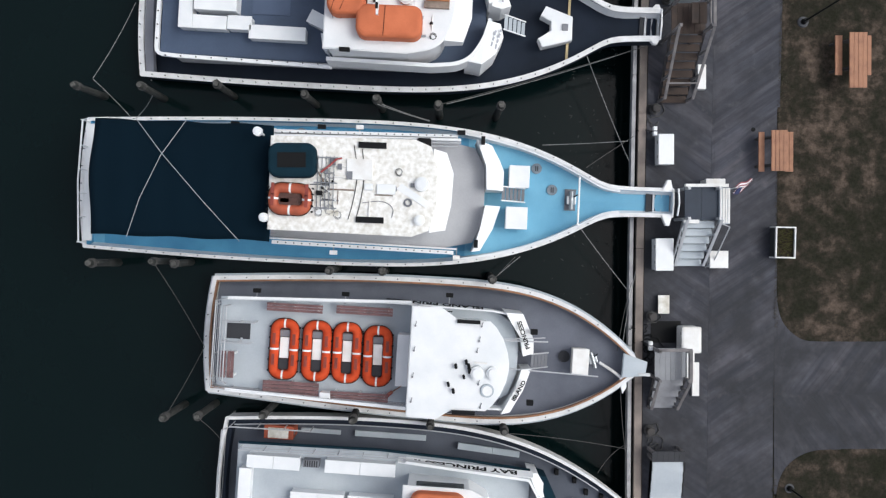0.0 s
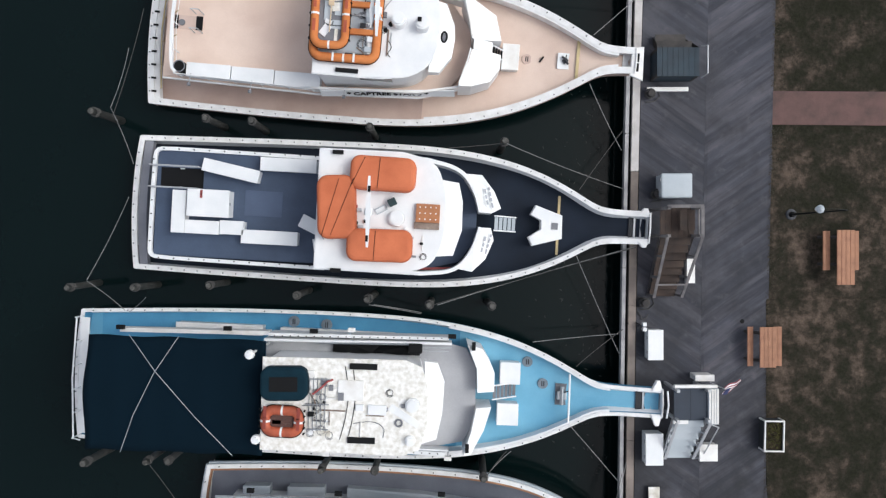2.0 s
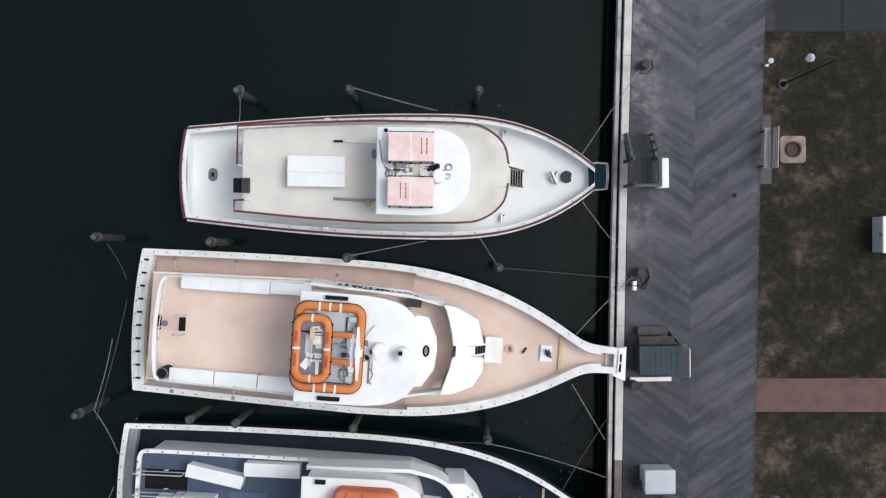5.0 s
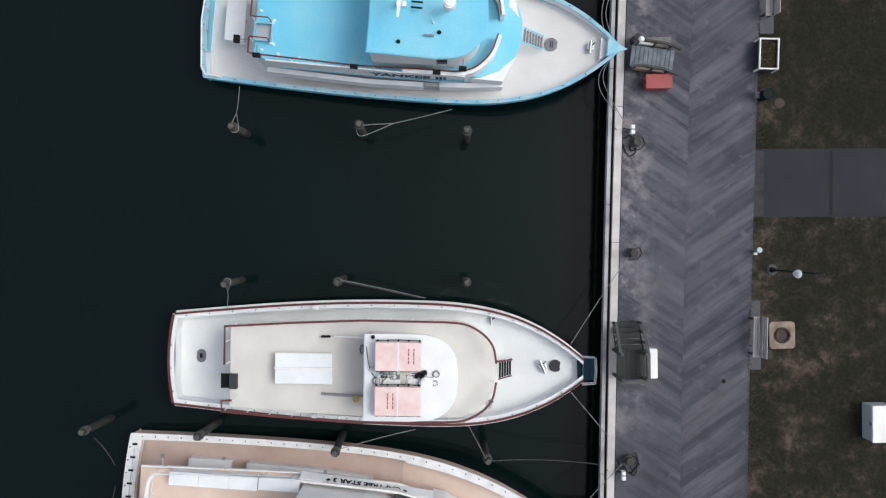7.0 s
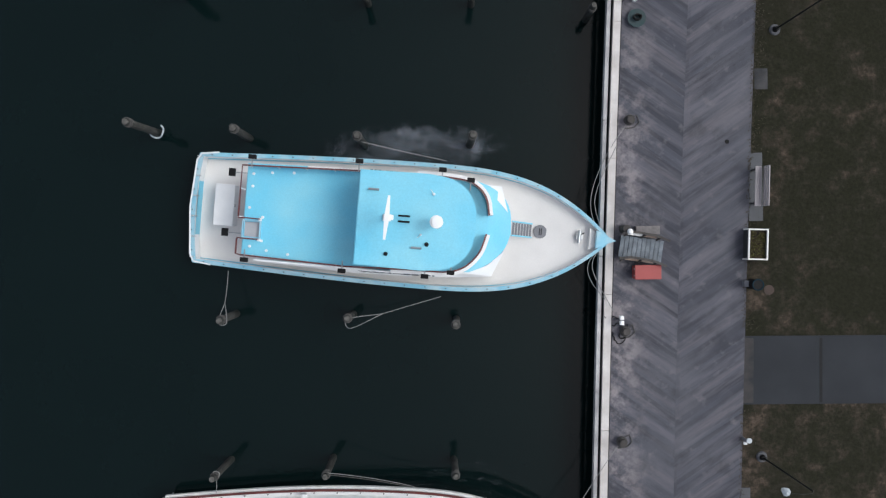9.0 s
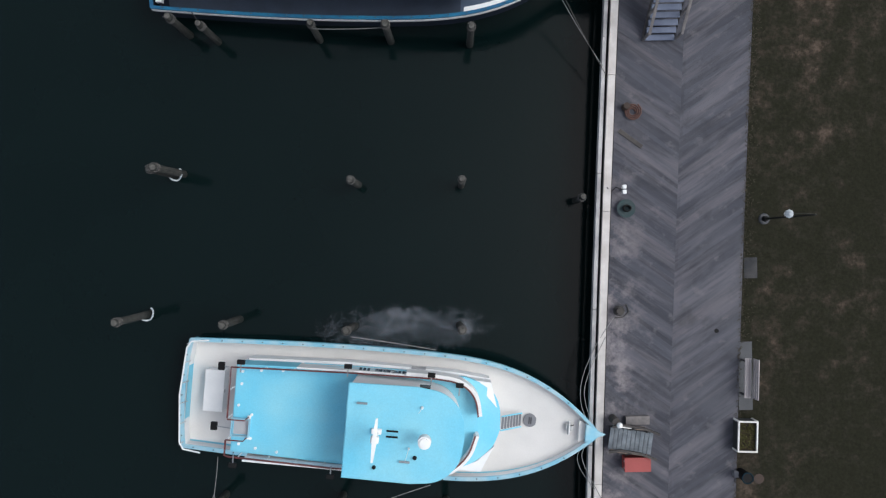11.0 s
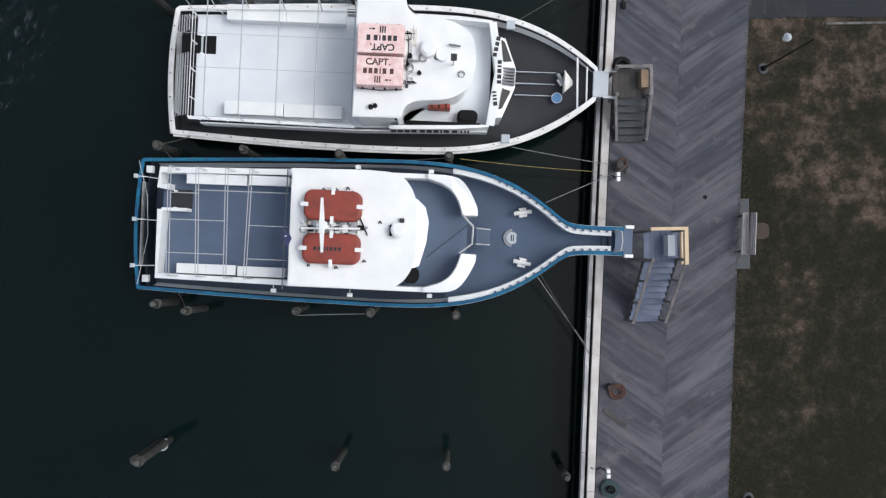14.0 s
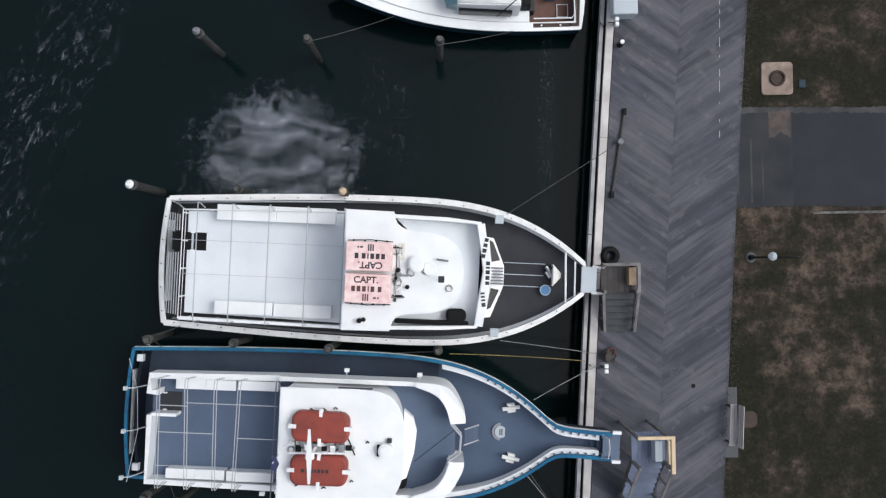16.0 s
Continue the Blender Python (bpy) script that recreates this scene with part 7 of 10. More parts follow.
part("flag_cloth", Prism([(5.80, -0.52), (5.90, -0.60), (6.0, -0.35), (5.88, -0.12), (5.78, -0.22)][::-1], ROOF + 0.62, ROOF + 0.64), FLAGBLUE, p)
for s in (1, -1):
    outer = chaikin([(9.7, s * 1.81), (10.58, s * 1.78), (10.92, s * 1.52), (11.28, s * 0.86), (11.29, s * 0.60)], 2)
    inner = chaikin([(10.82, s * 0.58), (10.67, s * 1.08), (10.36, s * 1.46), (9.7, s * 1.67)], 2)
    part("fore_screen", Prism((outer + inner)[::-int(s)], 2.4, lambda x, y: 3.98 - 0.35 * max(0.0, x - 10.9), 0.02), WHITE, bH)
part("gate_rail", Tube([(10.83, 0.60, 4.05), (11.16, 0.25, 4.05), (11.14, -0.28, 4.05), (10.76, -0.57, 4.05)], 0.03), PIPE, bH)
part("gate_rail", Tube([(10.83, 0.60, 3.6), (11.16, 0.25, 3.6), (11.14, -0.28, 3.6), (10.76, -0.57, 3.6)], 0.025), PIPE, bH)
steps(bH, 11.30, 11.78, -0.26, 0.24, 3.0, 2.2, SLATEDECK, 5, PIPE)
hatch(bH, 12.53, 0.0, hH.deck(12.5) + 0.03, 0.20, LIGHTDECK)
part("salt_ring", cyl(bmesh.new(), 12.53, 0.0, hH.deck(12.5) + 0.004, hH.deck(12.5) + 0.022, 0.30, 0.29, 28), GREYDECK, bH)
windlass(bH, 12.82, 0.84, hH.deck(12.8) + 0.02, 0.95, 100, OFFWHITE)
windlass(bH, 12.86, -0.80, hH.deck(12.8) + 0.02, 0.95, 80, OFFWHITE)
for k, u in enumerate((15.30, 15.47)):
    part("bow_tread", Box(u, u + 0.15, -0.30, 0.30, hH.deck(15.4) + 0.03 + 0.2 * k, hH.deck(15.4) + 0.07 + 0.2 * k), SLATEDECK, bH)
part("bow_platform", Box(15.60, 16.14, -0.44, 0.44, 3.42, 3.50, 0.01), SLATEDECK, bH)
part("bow_hoop", Tube([(15.57, 0.36, 3.5), (15.73, 0.30, 3.8), (15.75, 0, 3.85), (15.73, -0.30, 3.8), (15.57, -0.36, 3.5)], 0.022), PIPE, bH)
for v in (-0.45, 0.45):
    part("end_bracket", Box(15.88, 16.15, v - 0.05, v + 0.05, 3.48, 3.62, 0.01), WHITE, bH)
# black block added for the dark shadowed opening beyond the roof's edge
part("shade_block", Prism(rounded(9.30, -1.32, 0.5, 0.5, 0.2), UP, UP + 0.5, 0.05), BLACK, bH)
for u, v, s in ((5.0, -1.98, -1), (7.4, -2.02, -1), (9.9, -1.95, -1), (7.5, 2.0, 1), (9.8, 1.95, 1)):
    part("bracket", Tube([(u, v + 0.3 * -s, 3.3), (u, v, 3.28)], 0.018), PIPE, bH)
    part("deck_light", Box(u - 0.08, u + 0.08, v - 0.06, v + 0.06, 3.2, 3.32, 0.01), WHITE, bH)

# -- white boat with dark fore deck --
hI = Hull(14.1, 2.11, 2.40, 7.5, 14.1, 0.45, 3.05, 1.5, 2.2, 0.75)
bI = boat("party_boat", "white party fishing boat with a dark grey fore deck", -5.88, 51.03, -3.35, hI, WHITE, CAPW, DARKDECK, 0.14, 0.8, CAPW, DARKDECK, rub_out=0.10)
house(bI, [(0.98, 1.66), (6.3, 1.80), (9.5, 1.74), (10.58, 1.66)], 0.5, 2.4, WHITE, ICEDECK)
rail(bI, [(6.3, 1.82), (1.0, 1.68), (0.98, -1.78), (6.3, -1.86)], 2.4, 2.95, WHITE, 0.025, 0.9, 1)
part("rail_cap", Strip([(6.3, -1.88), (1.0, -1.80)], 0.10, 2.93, 2.99), WHITE, bI)
part("stair_well", Box(0.50, 1.62, 0.38, 0.97, 2.403, 2.412), BLACK, bI)
part("stern_ledge", Box(0.30, 1.0, -1.66, 1.60, 1.0, 1.12), DARKDECK, bI)
steps(bI, 1.12, 1.68, 0.38, 0.96, 2.45, 2.0, LIGHTDECK, 6, WHITE)
for k in range(5):
    part("aft_tube", Tube([(0.40 + 0.12 * k, 1.6 - 0.02 * k, 2.4 + 0.12 * k), (0.40 + 0.12 * k, 1.0, 2.4 + 0.12 * k)], 0.018, 6), PIPE, bI)
    part("aft_tube", Tube([(0.40 + 0.12 * k, 0.3, 2.4 + 0.12 * k), (0.40 + 0.12 * k, -1.7, 2.4 + 0.12 * k)], 0.018, 6), PIPE, bI)
locker(bI, 2.05, 5.88, 1.40, 1.90, 2.4, lids=2)
locker(bI, 2.10, 3.98, -1.62, -1.20, 2.4, lids=1)
locker(bI, 4.0, 5.86, -1.64, -1.22, 2.4, lids=1)
for u in (1.70, 2.78, 3.93, 5.12, 6.27):
    part("frame_hoop", Tube([(u, 1.76, 2.95), (u, 1.90, 3.6), (u, 1.88, 3.7), (u, -1.7, 3.7), (u, -1.84, 3.65), (u, -1.84, 2.95)], 0.018, 6), PIPE, bI)
part("frame_side", Tube([(0.85, 1.90, 3.7), (2.85, 1.97, 3.7), (6.27, 2.08, 3.7)], 0.022, 6), PIPE, bI)
part("frame_end", Tube([(0.85, 1.90, 3.7), (0.84, 1.84, 2.9), (0.88, 1.7, 2.4)], 0.018, 6), PIPE, bI)
for v in (0.7, -0.35):
    part("frame_bar", Tube([(0.9, v, 3.7), (6.27, v, 3.7)], 0.008, 5), PIPE, bI)
half = [(6.40, 1.82)] + chaikin([(7.86, 1.80), (7.95, 1.42), (8.35, 1.24), (9.2, 1.22), (9.9, 0.85), (10.03, 0.12)], 3)
house(bI, half, 2.4, 4.5, WHITE, WHITE, 0.15, name="wheelhouse", roof_name="wheelhouse_roof", windows=((6.6, 7.7, 1.66, 3.2, 0.5),))
for v, flip in ((0.42, 180), (-0.53, 0)):
    t = thing("life_float", "faded pink life float with dark painted lettering", "life float", on(bI, 7.20, v, 4.5, flip), "pink life floats")
    part("pad", Box(-0.68, 0.68, -0.43, 0.43, 0.0, 0.46, 0.03), PALEPINK, t)
    ink = RUSTROPE if flip == 0 else DARKDECK
    lettering("CAPT.", 0.27, ink, t, pose(-0.05, 0.25, 0.458))
    bars(t, pose(-0.03, -0.01, 0.458), (0.11, 0.11, 0.11, 0.04, 0.11, 0.001, 0.11), 0.16, ink, 0.05)
    lettering("III", 0.27, ink, t, pose(-0.05, -0.27, 0.458))
    bars(t, pose(0.26, -0.27, 0.458), (0.09, 0.05), 0.05, ink, 0.03)
    for k in range(4):
        part("lashing_lug", cyl(bmesh.new(), -0.5 + 0.33 * k, -0.47, 0.1, 0.24, 0.03, n=8), BLACK, t)
    part("lashing_line", Tube([(-0.68, -0.46, 0.12), (0, -0.50, 0.12), (0.68, -0.46, 0.12)], 0.015, 5), BLACK, t)
dome(bI, 8.6, 0.25, 4.5, 0.25, 0.3)
part("roof_ring", cyl(bmesh.new(), 9.02, 0.12, 4.5, 4.58, 0.20, 0.19, 24), WHITE, bI)
part("lamp_mast", cyl(bmesh.new(), 9.36, -0.15, 4.5, 5.32, 0.035, n=10), WHITE, bI)
part("lamp_box", Box(9.27, 9.45, -0.25, -0.06, 5.32, 5.45, 0.02), DARKDECK, bI)
part("horn", Tube([(9.2, 0.42, 4.6), (9.55, 0.38, 4.6)], 0.03, 8), GREYPAINT, bI)
for u, v, s in ((8.05, 0.05, 0.08), (8.0, -0.2, 0.06), (8.35, -0.45, 0.07), (6.95, -1.52, 0.08), (7.08, -1.48, 0.07)):
    part("loudhailer", cyl(bmesh.new(), u, v, 4.5, 4.68, s, s * 0.7, 10), BLACK, bI)
clutter(bI, ((8.1, 0.6), (8.2, -0.1), (8.15, -0.6)), 4.5, 66)
cable(bI, [(7.95, 0.8), (8.02, 0.3), (7.96, -0.2), (8.02, -0.6), (7.96, -0.9)], 4.53)
roof_gear(bI, 7.95, 8.2, -0.9, 0.9, 4.5, 61, 14)
roof_gear(bI, 8.4, 9.7, -0.7, 0.8, 4.5, 62, 3)
part("upper_bulwark", Strip([(7.3, 1.76), (9.5, 1.72), (10.52, 1.64), (10.76, 0.1), (10.52, -1.68), (9.5, -1.76), (7.4, -1.84)], 0.12, 2.3, 2.98), WHITE, bI)
part("name_board", Strip([(10.56, 1.62), (10.84, 0.05), (10.62, -1.66)], 0.24, 2.90, 2.995), WHITE, bI)
for u, v, r, ws in ((10.71, 0.85, 80, (0.12, 0.13, 0.12, 0.12)), (10.83, 0.05, 90, (0.11, 0.13, 0.13, 0.06, 0.12)), (10.72, -0.80, 97.5, (0.13, 0.0, 0.06, 0.06, 0.06))):
    bars(bI, pose(u, v, 2.998, 0, 0, r), [w for w in ws if w], 0.13, DARKDECK, 0.05)
part("side_wall", Strip([(1.2, -1.86), (6.3, -1.90), (10.55, -1.76)], 0.05, 1.9, 2.4), WHITE, bI)
bars(bI, Matrix.Translation((8.7, -1.88, 2.68)) @ Euler((radians(78), 0, radians(1.5))).to_matrix().to_4x4(), (0.17, 0.17, 0.17, 0.17, 0.001, 0.17, 0.17, 0.17, 0.06, 0.17, 0.001, 0.17, 0.001, 0.06, 0.06, 0.06), 0.22, DARKDECK, 0.05)
part("front_panel", Prism([(10.62, -1.40), (10.98, -1.36), (11.38, -0.34), (11.38, 0.30), (11.0, 1.18), (10.72, 1.22), (10.8, 0)], 1.4, lambda x, y: 2.92 - 0.5 * max(0, x - 10.7), 0.02), WHITE, bI)
for s in (1, -1):
    part("front_window", Prism([(10.86, s * 1.12), (10.98, s * 1.06), (11.24, s * 0.48), (10.96, s * 0.42)][::-int(s)], lambda x, y: 2.93 - 0.5 * (x - 10.7), lambda x, y: 2.95 - 0.5 * (x - 10.7)), GLASS, bI)
for k in range(6):
    part("vent_slat", Box(10.92, 11.34, -0.30 + 0.1 * k, -0.25 + 0.1 * k, 2.62, 2.90 - 0.02 * k), GREYPAINT, bI)
for v in (0.42, 0.03, -0.36):
    part("deck_strip", Box(11.46, 13.1, v - 0.012, v + 0.012, hI.deck(12.2) - 0.02, hI.deck(12.6) + 0.05), LIGHTDECK, bI)
windlass(bI, 13.0, 0.12, hI.deck(13) + 0.03, 0.9, 35)
part("bow_cover", Prism([(13.05, 0.42), (13.05, -0.30), (13.36, 0.0), (13.36, 0.14)], hI.deck(13.1), lambda x, y: 2.1 - 0.9 * (x - 13.05), 0.02), OFFWHITE, bI)
t = thing("bucket_lid", "blue round plastic tub lid on the fore deck", "tub", on(bI, 12.85, -0.45, hI.deck(12.8) + 0.03))
part("tub", cyl(bmesh.new(), 0, 0, 0, 0.16, 0.16, 0.18, 20), BLUEPLASTIC, t)
part("rim", Tube([(0.17 * math.cos(k * math.pi / 8), 0.17 * math.sin(k * math.pi / 8), 0.16) for k in range(16)], 0.014, 6, closed=True), LIGHTDECK, t)
part("breast_bar", Tube([(13.44, 0.86, 2.1), (13.50, -0.90, 2.1)], 0.035), WHITE, bI)
part("breast_bar", Tube([(13.76, 0.55, 2.15), (13.78, -0.62, 2.15)], 0.03), WHITE, bI)
part("bow_plate", Box(13.96, 14.46, -0.46, 0.40, 2.18, 2.28, 0.02), LIGHTDECK, bI)
for v in (-0.46, 0.40):
    part("bow_bracket", Box(14.3, 14.7, v - 0.04, v + 0.04, 2.2, 2.32), STEEL, bI)
for u, v in ((11.2, 1.84), (11.18, -1.92)):
    part("fairlead", Box(u - 0.14, u + 0.14, v - 0.14, v + 0.14, hI.sheer(u), hI.sheer(u) + 0.16, 0.02), LIGHTDECK, bI)
# rounded black block and a long black strip by the starboard bulwark
part("dark_block", Prism(rounded(9.88, -1.36, 0.66, 0.42, 0.18), 2.4, 2.8, 0.08), BLACK, bI)
part("dark_block", Prism(rounded(9.1, -1.62, 2.4, 0.14, 0.05), 2.4, 2.7, 0.02), BLACK, bI)
p = part("spare_float", Box(8.62, 9.32, -1.18, -1.04, 2.4, 3.0, 0.04), RUST, bI)
for k in range(3):
    part("strap", Box(8.72 + 0.22 * k, 8.76 + 0.22 * k, -1.19, -1.03, 2.98, 3.01), BLACK, p)

# -- small sport boat moored stern to the dock --
hJ = Hull(9.0, 1.62, 1.66, 2.0, 9.0, 0.03, 2.4, 1.15, 1.9, 0.6)
bJ = boat("sport_boat", "small white decked sport fishing boat with brown teak cockpit", 8.38, 60.42, 180.0, hJ, DARKTEAL, WHITE, mat("teak deck", (104, 72, 62), 0.7, stain=0.25, scale=5), 0.30, 0)
zJ = hJ.sheer(0) + 0.06
part("teak_cap", Strip([(1.70, -1.50), (0.10, -1.48), (0.06, 0), (0.10, 1.48), (1.70, 1.50)], 0.15, zJ, zJ + 0.015), BROWNWOOD, bJ)
for u in (0.35, 0.7, 1.35):
    for v in (-1.50, 1.50):
        part("cap_fitting", cyl(bmesh.new(), u, v, zJ + 0.015, zJ + 0.05, 0.03, n=10), WHITE if u > 0.4 else BLACK, bJ)
for v in (-1.28, 1.28):
    part("coaming_rail", Tube([(1.62, v, zJ + 0.10), (0.32, v, zJ + 0.10), (0.22, v * 0.9, zJ + 0.10), (0.22, 0, zJ + 0.10)], 0.022, 6), WHITE, bJ)
part("fore_deck", deck_mesh(hJ, 0.1, 1.75, 8.9, 0.52), WHITE, bJ)
part("toe_rail", Tube([(u, hJ.half(u) - 0.30, hJ.deck(u) + 0.56) for u in (1.8, 2.6, 3.6, 4.6, 5.4, 6.2, 7.0)], 0.018, 6), PIPE, bJ)
part("toe_rail", Tube([(u, 0.30 - hJ.half(u), hJ.deck(u) + 0.56) for u in (1.8, 2.6, 3.6, 4.6, 5.4, 6.2, 7.0)], 0.018, 6), PIPE, bJ)
part("cabin_side", Prism([(2.15, -1.14), (4.25, -1.00), (4.45, -0.4), (4.45, 0.4), (4.25, 1.00), (2.15, 1.14)], 0.9, lambda x, y: 2.3 - 0.1 * (x - 2.2), 0.05), WHITE, bJ)
for s in (1, -1):
    part("window", Prism([(2.4, s * 1.13), (4.2, s * 1.02), (4.2, s * 1.10), (2.4, s * 1.21)][::int(s)], 1.30, 1.75), GLASS, bJ)
part("windscreen", Prism([(4.27, -1.08), (4.62, -1.02), (4.80, -0.3), (4.80, 0.3), (4.62, 1.02), (4.27, 1.08)], 1.7, lambda x, y: 2.25 - 0.7 * (x - 4.27)), mat("tinted blue screen", (92, 128, 142), 0.1, stain=0.1), bJ)
part("hard_top", Prism(rounded(3.25, 0.0, 1.9, 1.7, 0.3), 3.1, 3.2, 0.03), WHITE, bJ)
for u, v in ((2.5, 0.7), (4.0, 0.7), (2.5, -0.7), (4.0, -0.7)):
    part("top_post", Tube([(u, v, 2.0), (u, v, 3.1)], 0.025), STEEL, bJ)
part("cockpit_hatch", Strip([(0.34, 0.58), (0.72, 0.58), (0.72, 1.02), (0.34, 1.02)], 0.03, hJ.deck(1) + 0.03, hJ.deck(1) + 0.06, closed=True), WHITE, bJ)
part("rod", Tube([(2.95, 1.42, 2.0), (2.5, 1.15, 2.4), (2.0, 0.8, 2.7)], 0.018), BLACK, bJ)
part("helm_seat", Box(1.75, 2.12, 0.25, 0.95, hJ.deck(2), 1.7, 0.05), BLACK, bJ)
part("engine_box", Box(1.55, 1.72, -0.9, 0.95, hJ.deck(2), 1.05, 0.03), DARKDECK, bJ)
part("cooler", Box(0.75, 1.1, 0.05, 0.45, hJ.deck(2), 1.0, 0.03), BLUEPLASTIC, bJ)

# ---- boardwalk, bulkhead and piles ----
for k in range(18):
    y0 = -14 + 4.6 * k
    solid("cap_timber", Strip(along(0.13, y0, y0 + 4.585, 4), 0.25, DOCK - 0.08, DOCK + 0.10), CAPTAN if y0 < 6 else CAPBEAM, "tan weathered timber cap along the bulkhead" if y0 < 6 else "bleached timber cap along the bulkhead", "timber", group="cap timbers", kind="structure")
    solid("wale", Strip(along(-0.145, y0 + 1.3, y0 + 5.88, 4), 0.125, DOCK - 0.28, DOCK + 0.02), WALE, "pale grey timber wale outside the bulkhead", "timber", group="wale timbers", kind="structure")


def pile(x, y, top, r=0.15, lean=(0.0, 0.0), cap=None, group="mooring piles"):
    """A mooring pile: wet dark foot, weathered shaft, worn top and rope turns."""
    t = thing("mooring_pile", "weathered timber mooring pile standing in the water" if y is not None else "", "pile", pose(x, y, 0), group)
    rng = random.Random(int((x + 40) * 1000 + (y + 40) * 77))
    bm = bmesh.new()
    rings = []
    n = 12
    zs = [0.55, top * 0.7, top - 0.05, top]
    for z in zs:
        k = z / top
        rr = r * (1.06 - 0.12 * k) * (0.86 if z == top else 1)
        rings.append([bm.verts.new((lean[0] * k + rr * math.cos(2 * math.pi * j / n) * rng.uniform(0.94, 1.06), lean[1] * k + rr * math.sin(2 * math.pi * j / n) * rng.uniform(0.94, 1.06), z)) for j in range(n)])
    for a, b in zip(rings, rings[1:]):
        for j in range(n):
            bm.faces.new((a[j], a[(j + 1) % n], b[(j + 1) % n], b[j]))
    bm.faces.new(rings[-1])
    part("shaft", bm, PILE, t)
    part("worn_top", cyl(bmesh.new(), lean[0], lean[1], top - 0.01, top + 0.015, r * 0.82, r * 0.70, 12), PILETOP, t, "pale weathered end grain")
    bm = bmesh.new()
    lower = [[bm.verts.new((lean[0] * z / top + r * 1.08 * math.cos(2 * math.pi * j / n), lean[1] * z / top + r * 1.08 * math.sin(2 * math.pi * j / n), z)) for j in range(n)] for z in (-0.6, 0.1, 0.6)]
    for a, b in zip(lower, lower[1:]):
        for j in range(n):
            bm.faces.new((a[j], a[(j + 1) % n], b[(j + 1) % n], b[j]))
    part("wet_foot", bm, PILEWET, t)
    bm = bmesh.new()
    z0 = top - rng.uniform(0.25, 0.5)
    tube(bm, [(lean[0] * z0 / top + r * 1.12 * math.cos(k * 0.8), lean[1] * z0 / top + r * 1.12 * math.sin(k * 0.8), z0 + 0.014 * k) for k in range(20)], 0.022, 5)
    part("rope_wrap", bm, ROPEDARK, t)
    if cap:
        part("cap", cyl(bmesh.new(), lean[0], lean[1], top - 0.02, top + 0.10, r * 1.02, r * 0.5, 16), cap, t, "white conical cap" if cap is WHITE else "")
    return t


def pile_row(spots):
    for x, y, top in spots:
        k = int(abs(x * 13 + y * 7))
        pile(x, y, top, 0.112 + 0.008 * (k % 3), (0.05 * math.sin(k * 2.3), 0.05 * math.cos(k * 1.7)))


# one row of piles in each gap between two berths
pile_row([(-9.23, -5.78, 2.3), (-8.12, -5.74, 2.3), (-5.99, -5.74, 2.4), (-3.03, -5.83, 2.4), (-0.41, -6.11, 2.4), (2.05, -6.2, 2.4)])
pile_row([(-11.6, -0.72, 2.3), (-9.6, -0.66, 2.4), (-9.0, -0.7, 2.0), (-3.73, -0.9, 2.4), (-2.02, -1.0, 2.4), (1.66, -1.18, 2.4)])
pile_row([(-12.05, 5.2, 2.4), (-9.93, 5.12, 2.4), (-7.44, 5.2, 2.3), (-4.5, 4.9, 2.4), (-2.16, 4.75, 2.4), (-0.13, 4.5, 2.4), (1.87, 4.45, 2.4)])
pile_row([(-11.2, 11.0, 2.4), (-7.48, 10.75, 2.3), (-6.0, 10.6, 2.4), (-2.1, 10.38, 2.4), (2.38, 9.88, 2.4)])
pile_row([(-10.53, 16.8, 2.3), (-6.7, 16.6, 2.4), (-2.25, 16.08, 2.4), (2.78, 15.65, 2.3)])
pile_row([(-5.76, 21.66, 2.2), (-2.12, 21.67, 2.2), (2.16, 21.53, 2.2), (-5.48, 26.85, 2.2), (-1.32, 26.76, 2.2), (2.33, 26.52, 2.2)])
pile_row([(-8.08, 33.3, 2.9), (-4.88, 33.06, 2.4), (-0.8, 32.75, 2.2), (2.92, 32.7, 2.2)])
pile_row([(-6.78, 38.24, 2.95), (-7.05, 38.2, 2.6), (-0.58, 37.75, 2.2), (3.06, 37.65, 2.2), (7.1, 37.05, 1.6)])
pile_row([(-6.45, 43.15, 2.2), (-5.45, 42.9, 2.2), (-1.84, 42.9, 2.3), (0.66, 42.82, 2.3), (3.45, 42.65, 2.3)])
pile_row([(-6.3, 48.45, 2.3), (-3.44, 48.2, 2.3), (-0.3, 48.0, 2.3), (3.3, 47.86, 2.3), (-0.80, 58.15, 2.7), (3.50, 58.13, 2.6), (-3.35, 53.4, 1.8)])
pile(-4.34, 58.41, 2.9, 0.13, cap=GREYPAINT)
pile(-6.52, 53.48, 2.95, 0.14, cap=WHITE)
pile(0.25, 53.2, 2.4, 0.13, cap=NEWWOOD)


# faded white hoops hung low on two piles off the stern
for x, y, z, r in ((-8.06, 33.34, 0.35, 0.24), (-6.9, 38.2, 0.5, 0.22)):
    solid("rope_hoop", Tube([(r * math.cos(k * math.pi / 10), r * math.sin(k * math.pi / 10), z + 0.05 * math.sin(k)) for k in range(13)], 0.03, 6), LIGHTDECK, "faded white rope hoop hung on a pile", "rope", pose(x, y, 0, 0, 0, 200), group="rope hoops")


def rope(p, q, sag, material=None, r=0.014, label="slack mooring line between boat and pile", n=14):
    p, q = Vector(p), Vector(q)
    pts = [p.lerp(q, i / n) - Vector((0, 0, sag * 4 * (i / n) * (1 - i / n))) for i in range(n + 1)]
    solid("mooring_line", Tube(pts, r, 6), material or ROPE, label, "rope", group="mooring lines")


def at(b, u, v, z):
    return b.matrix_basis @ Vector((u, v, z))


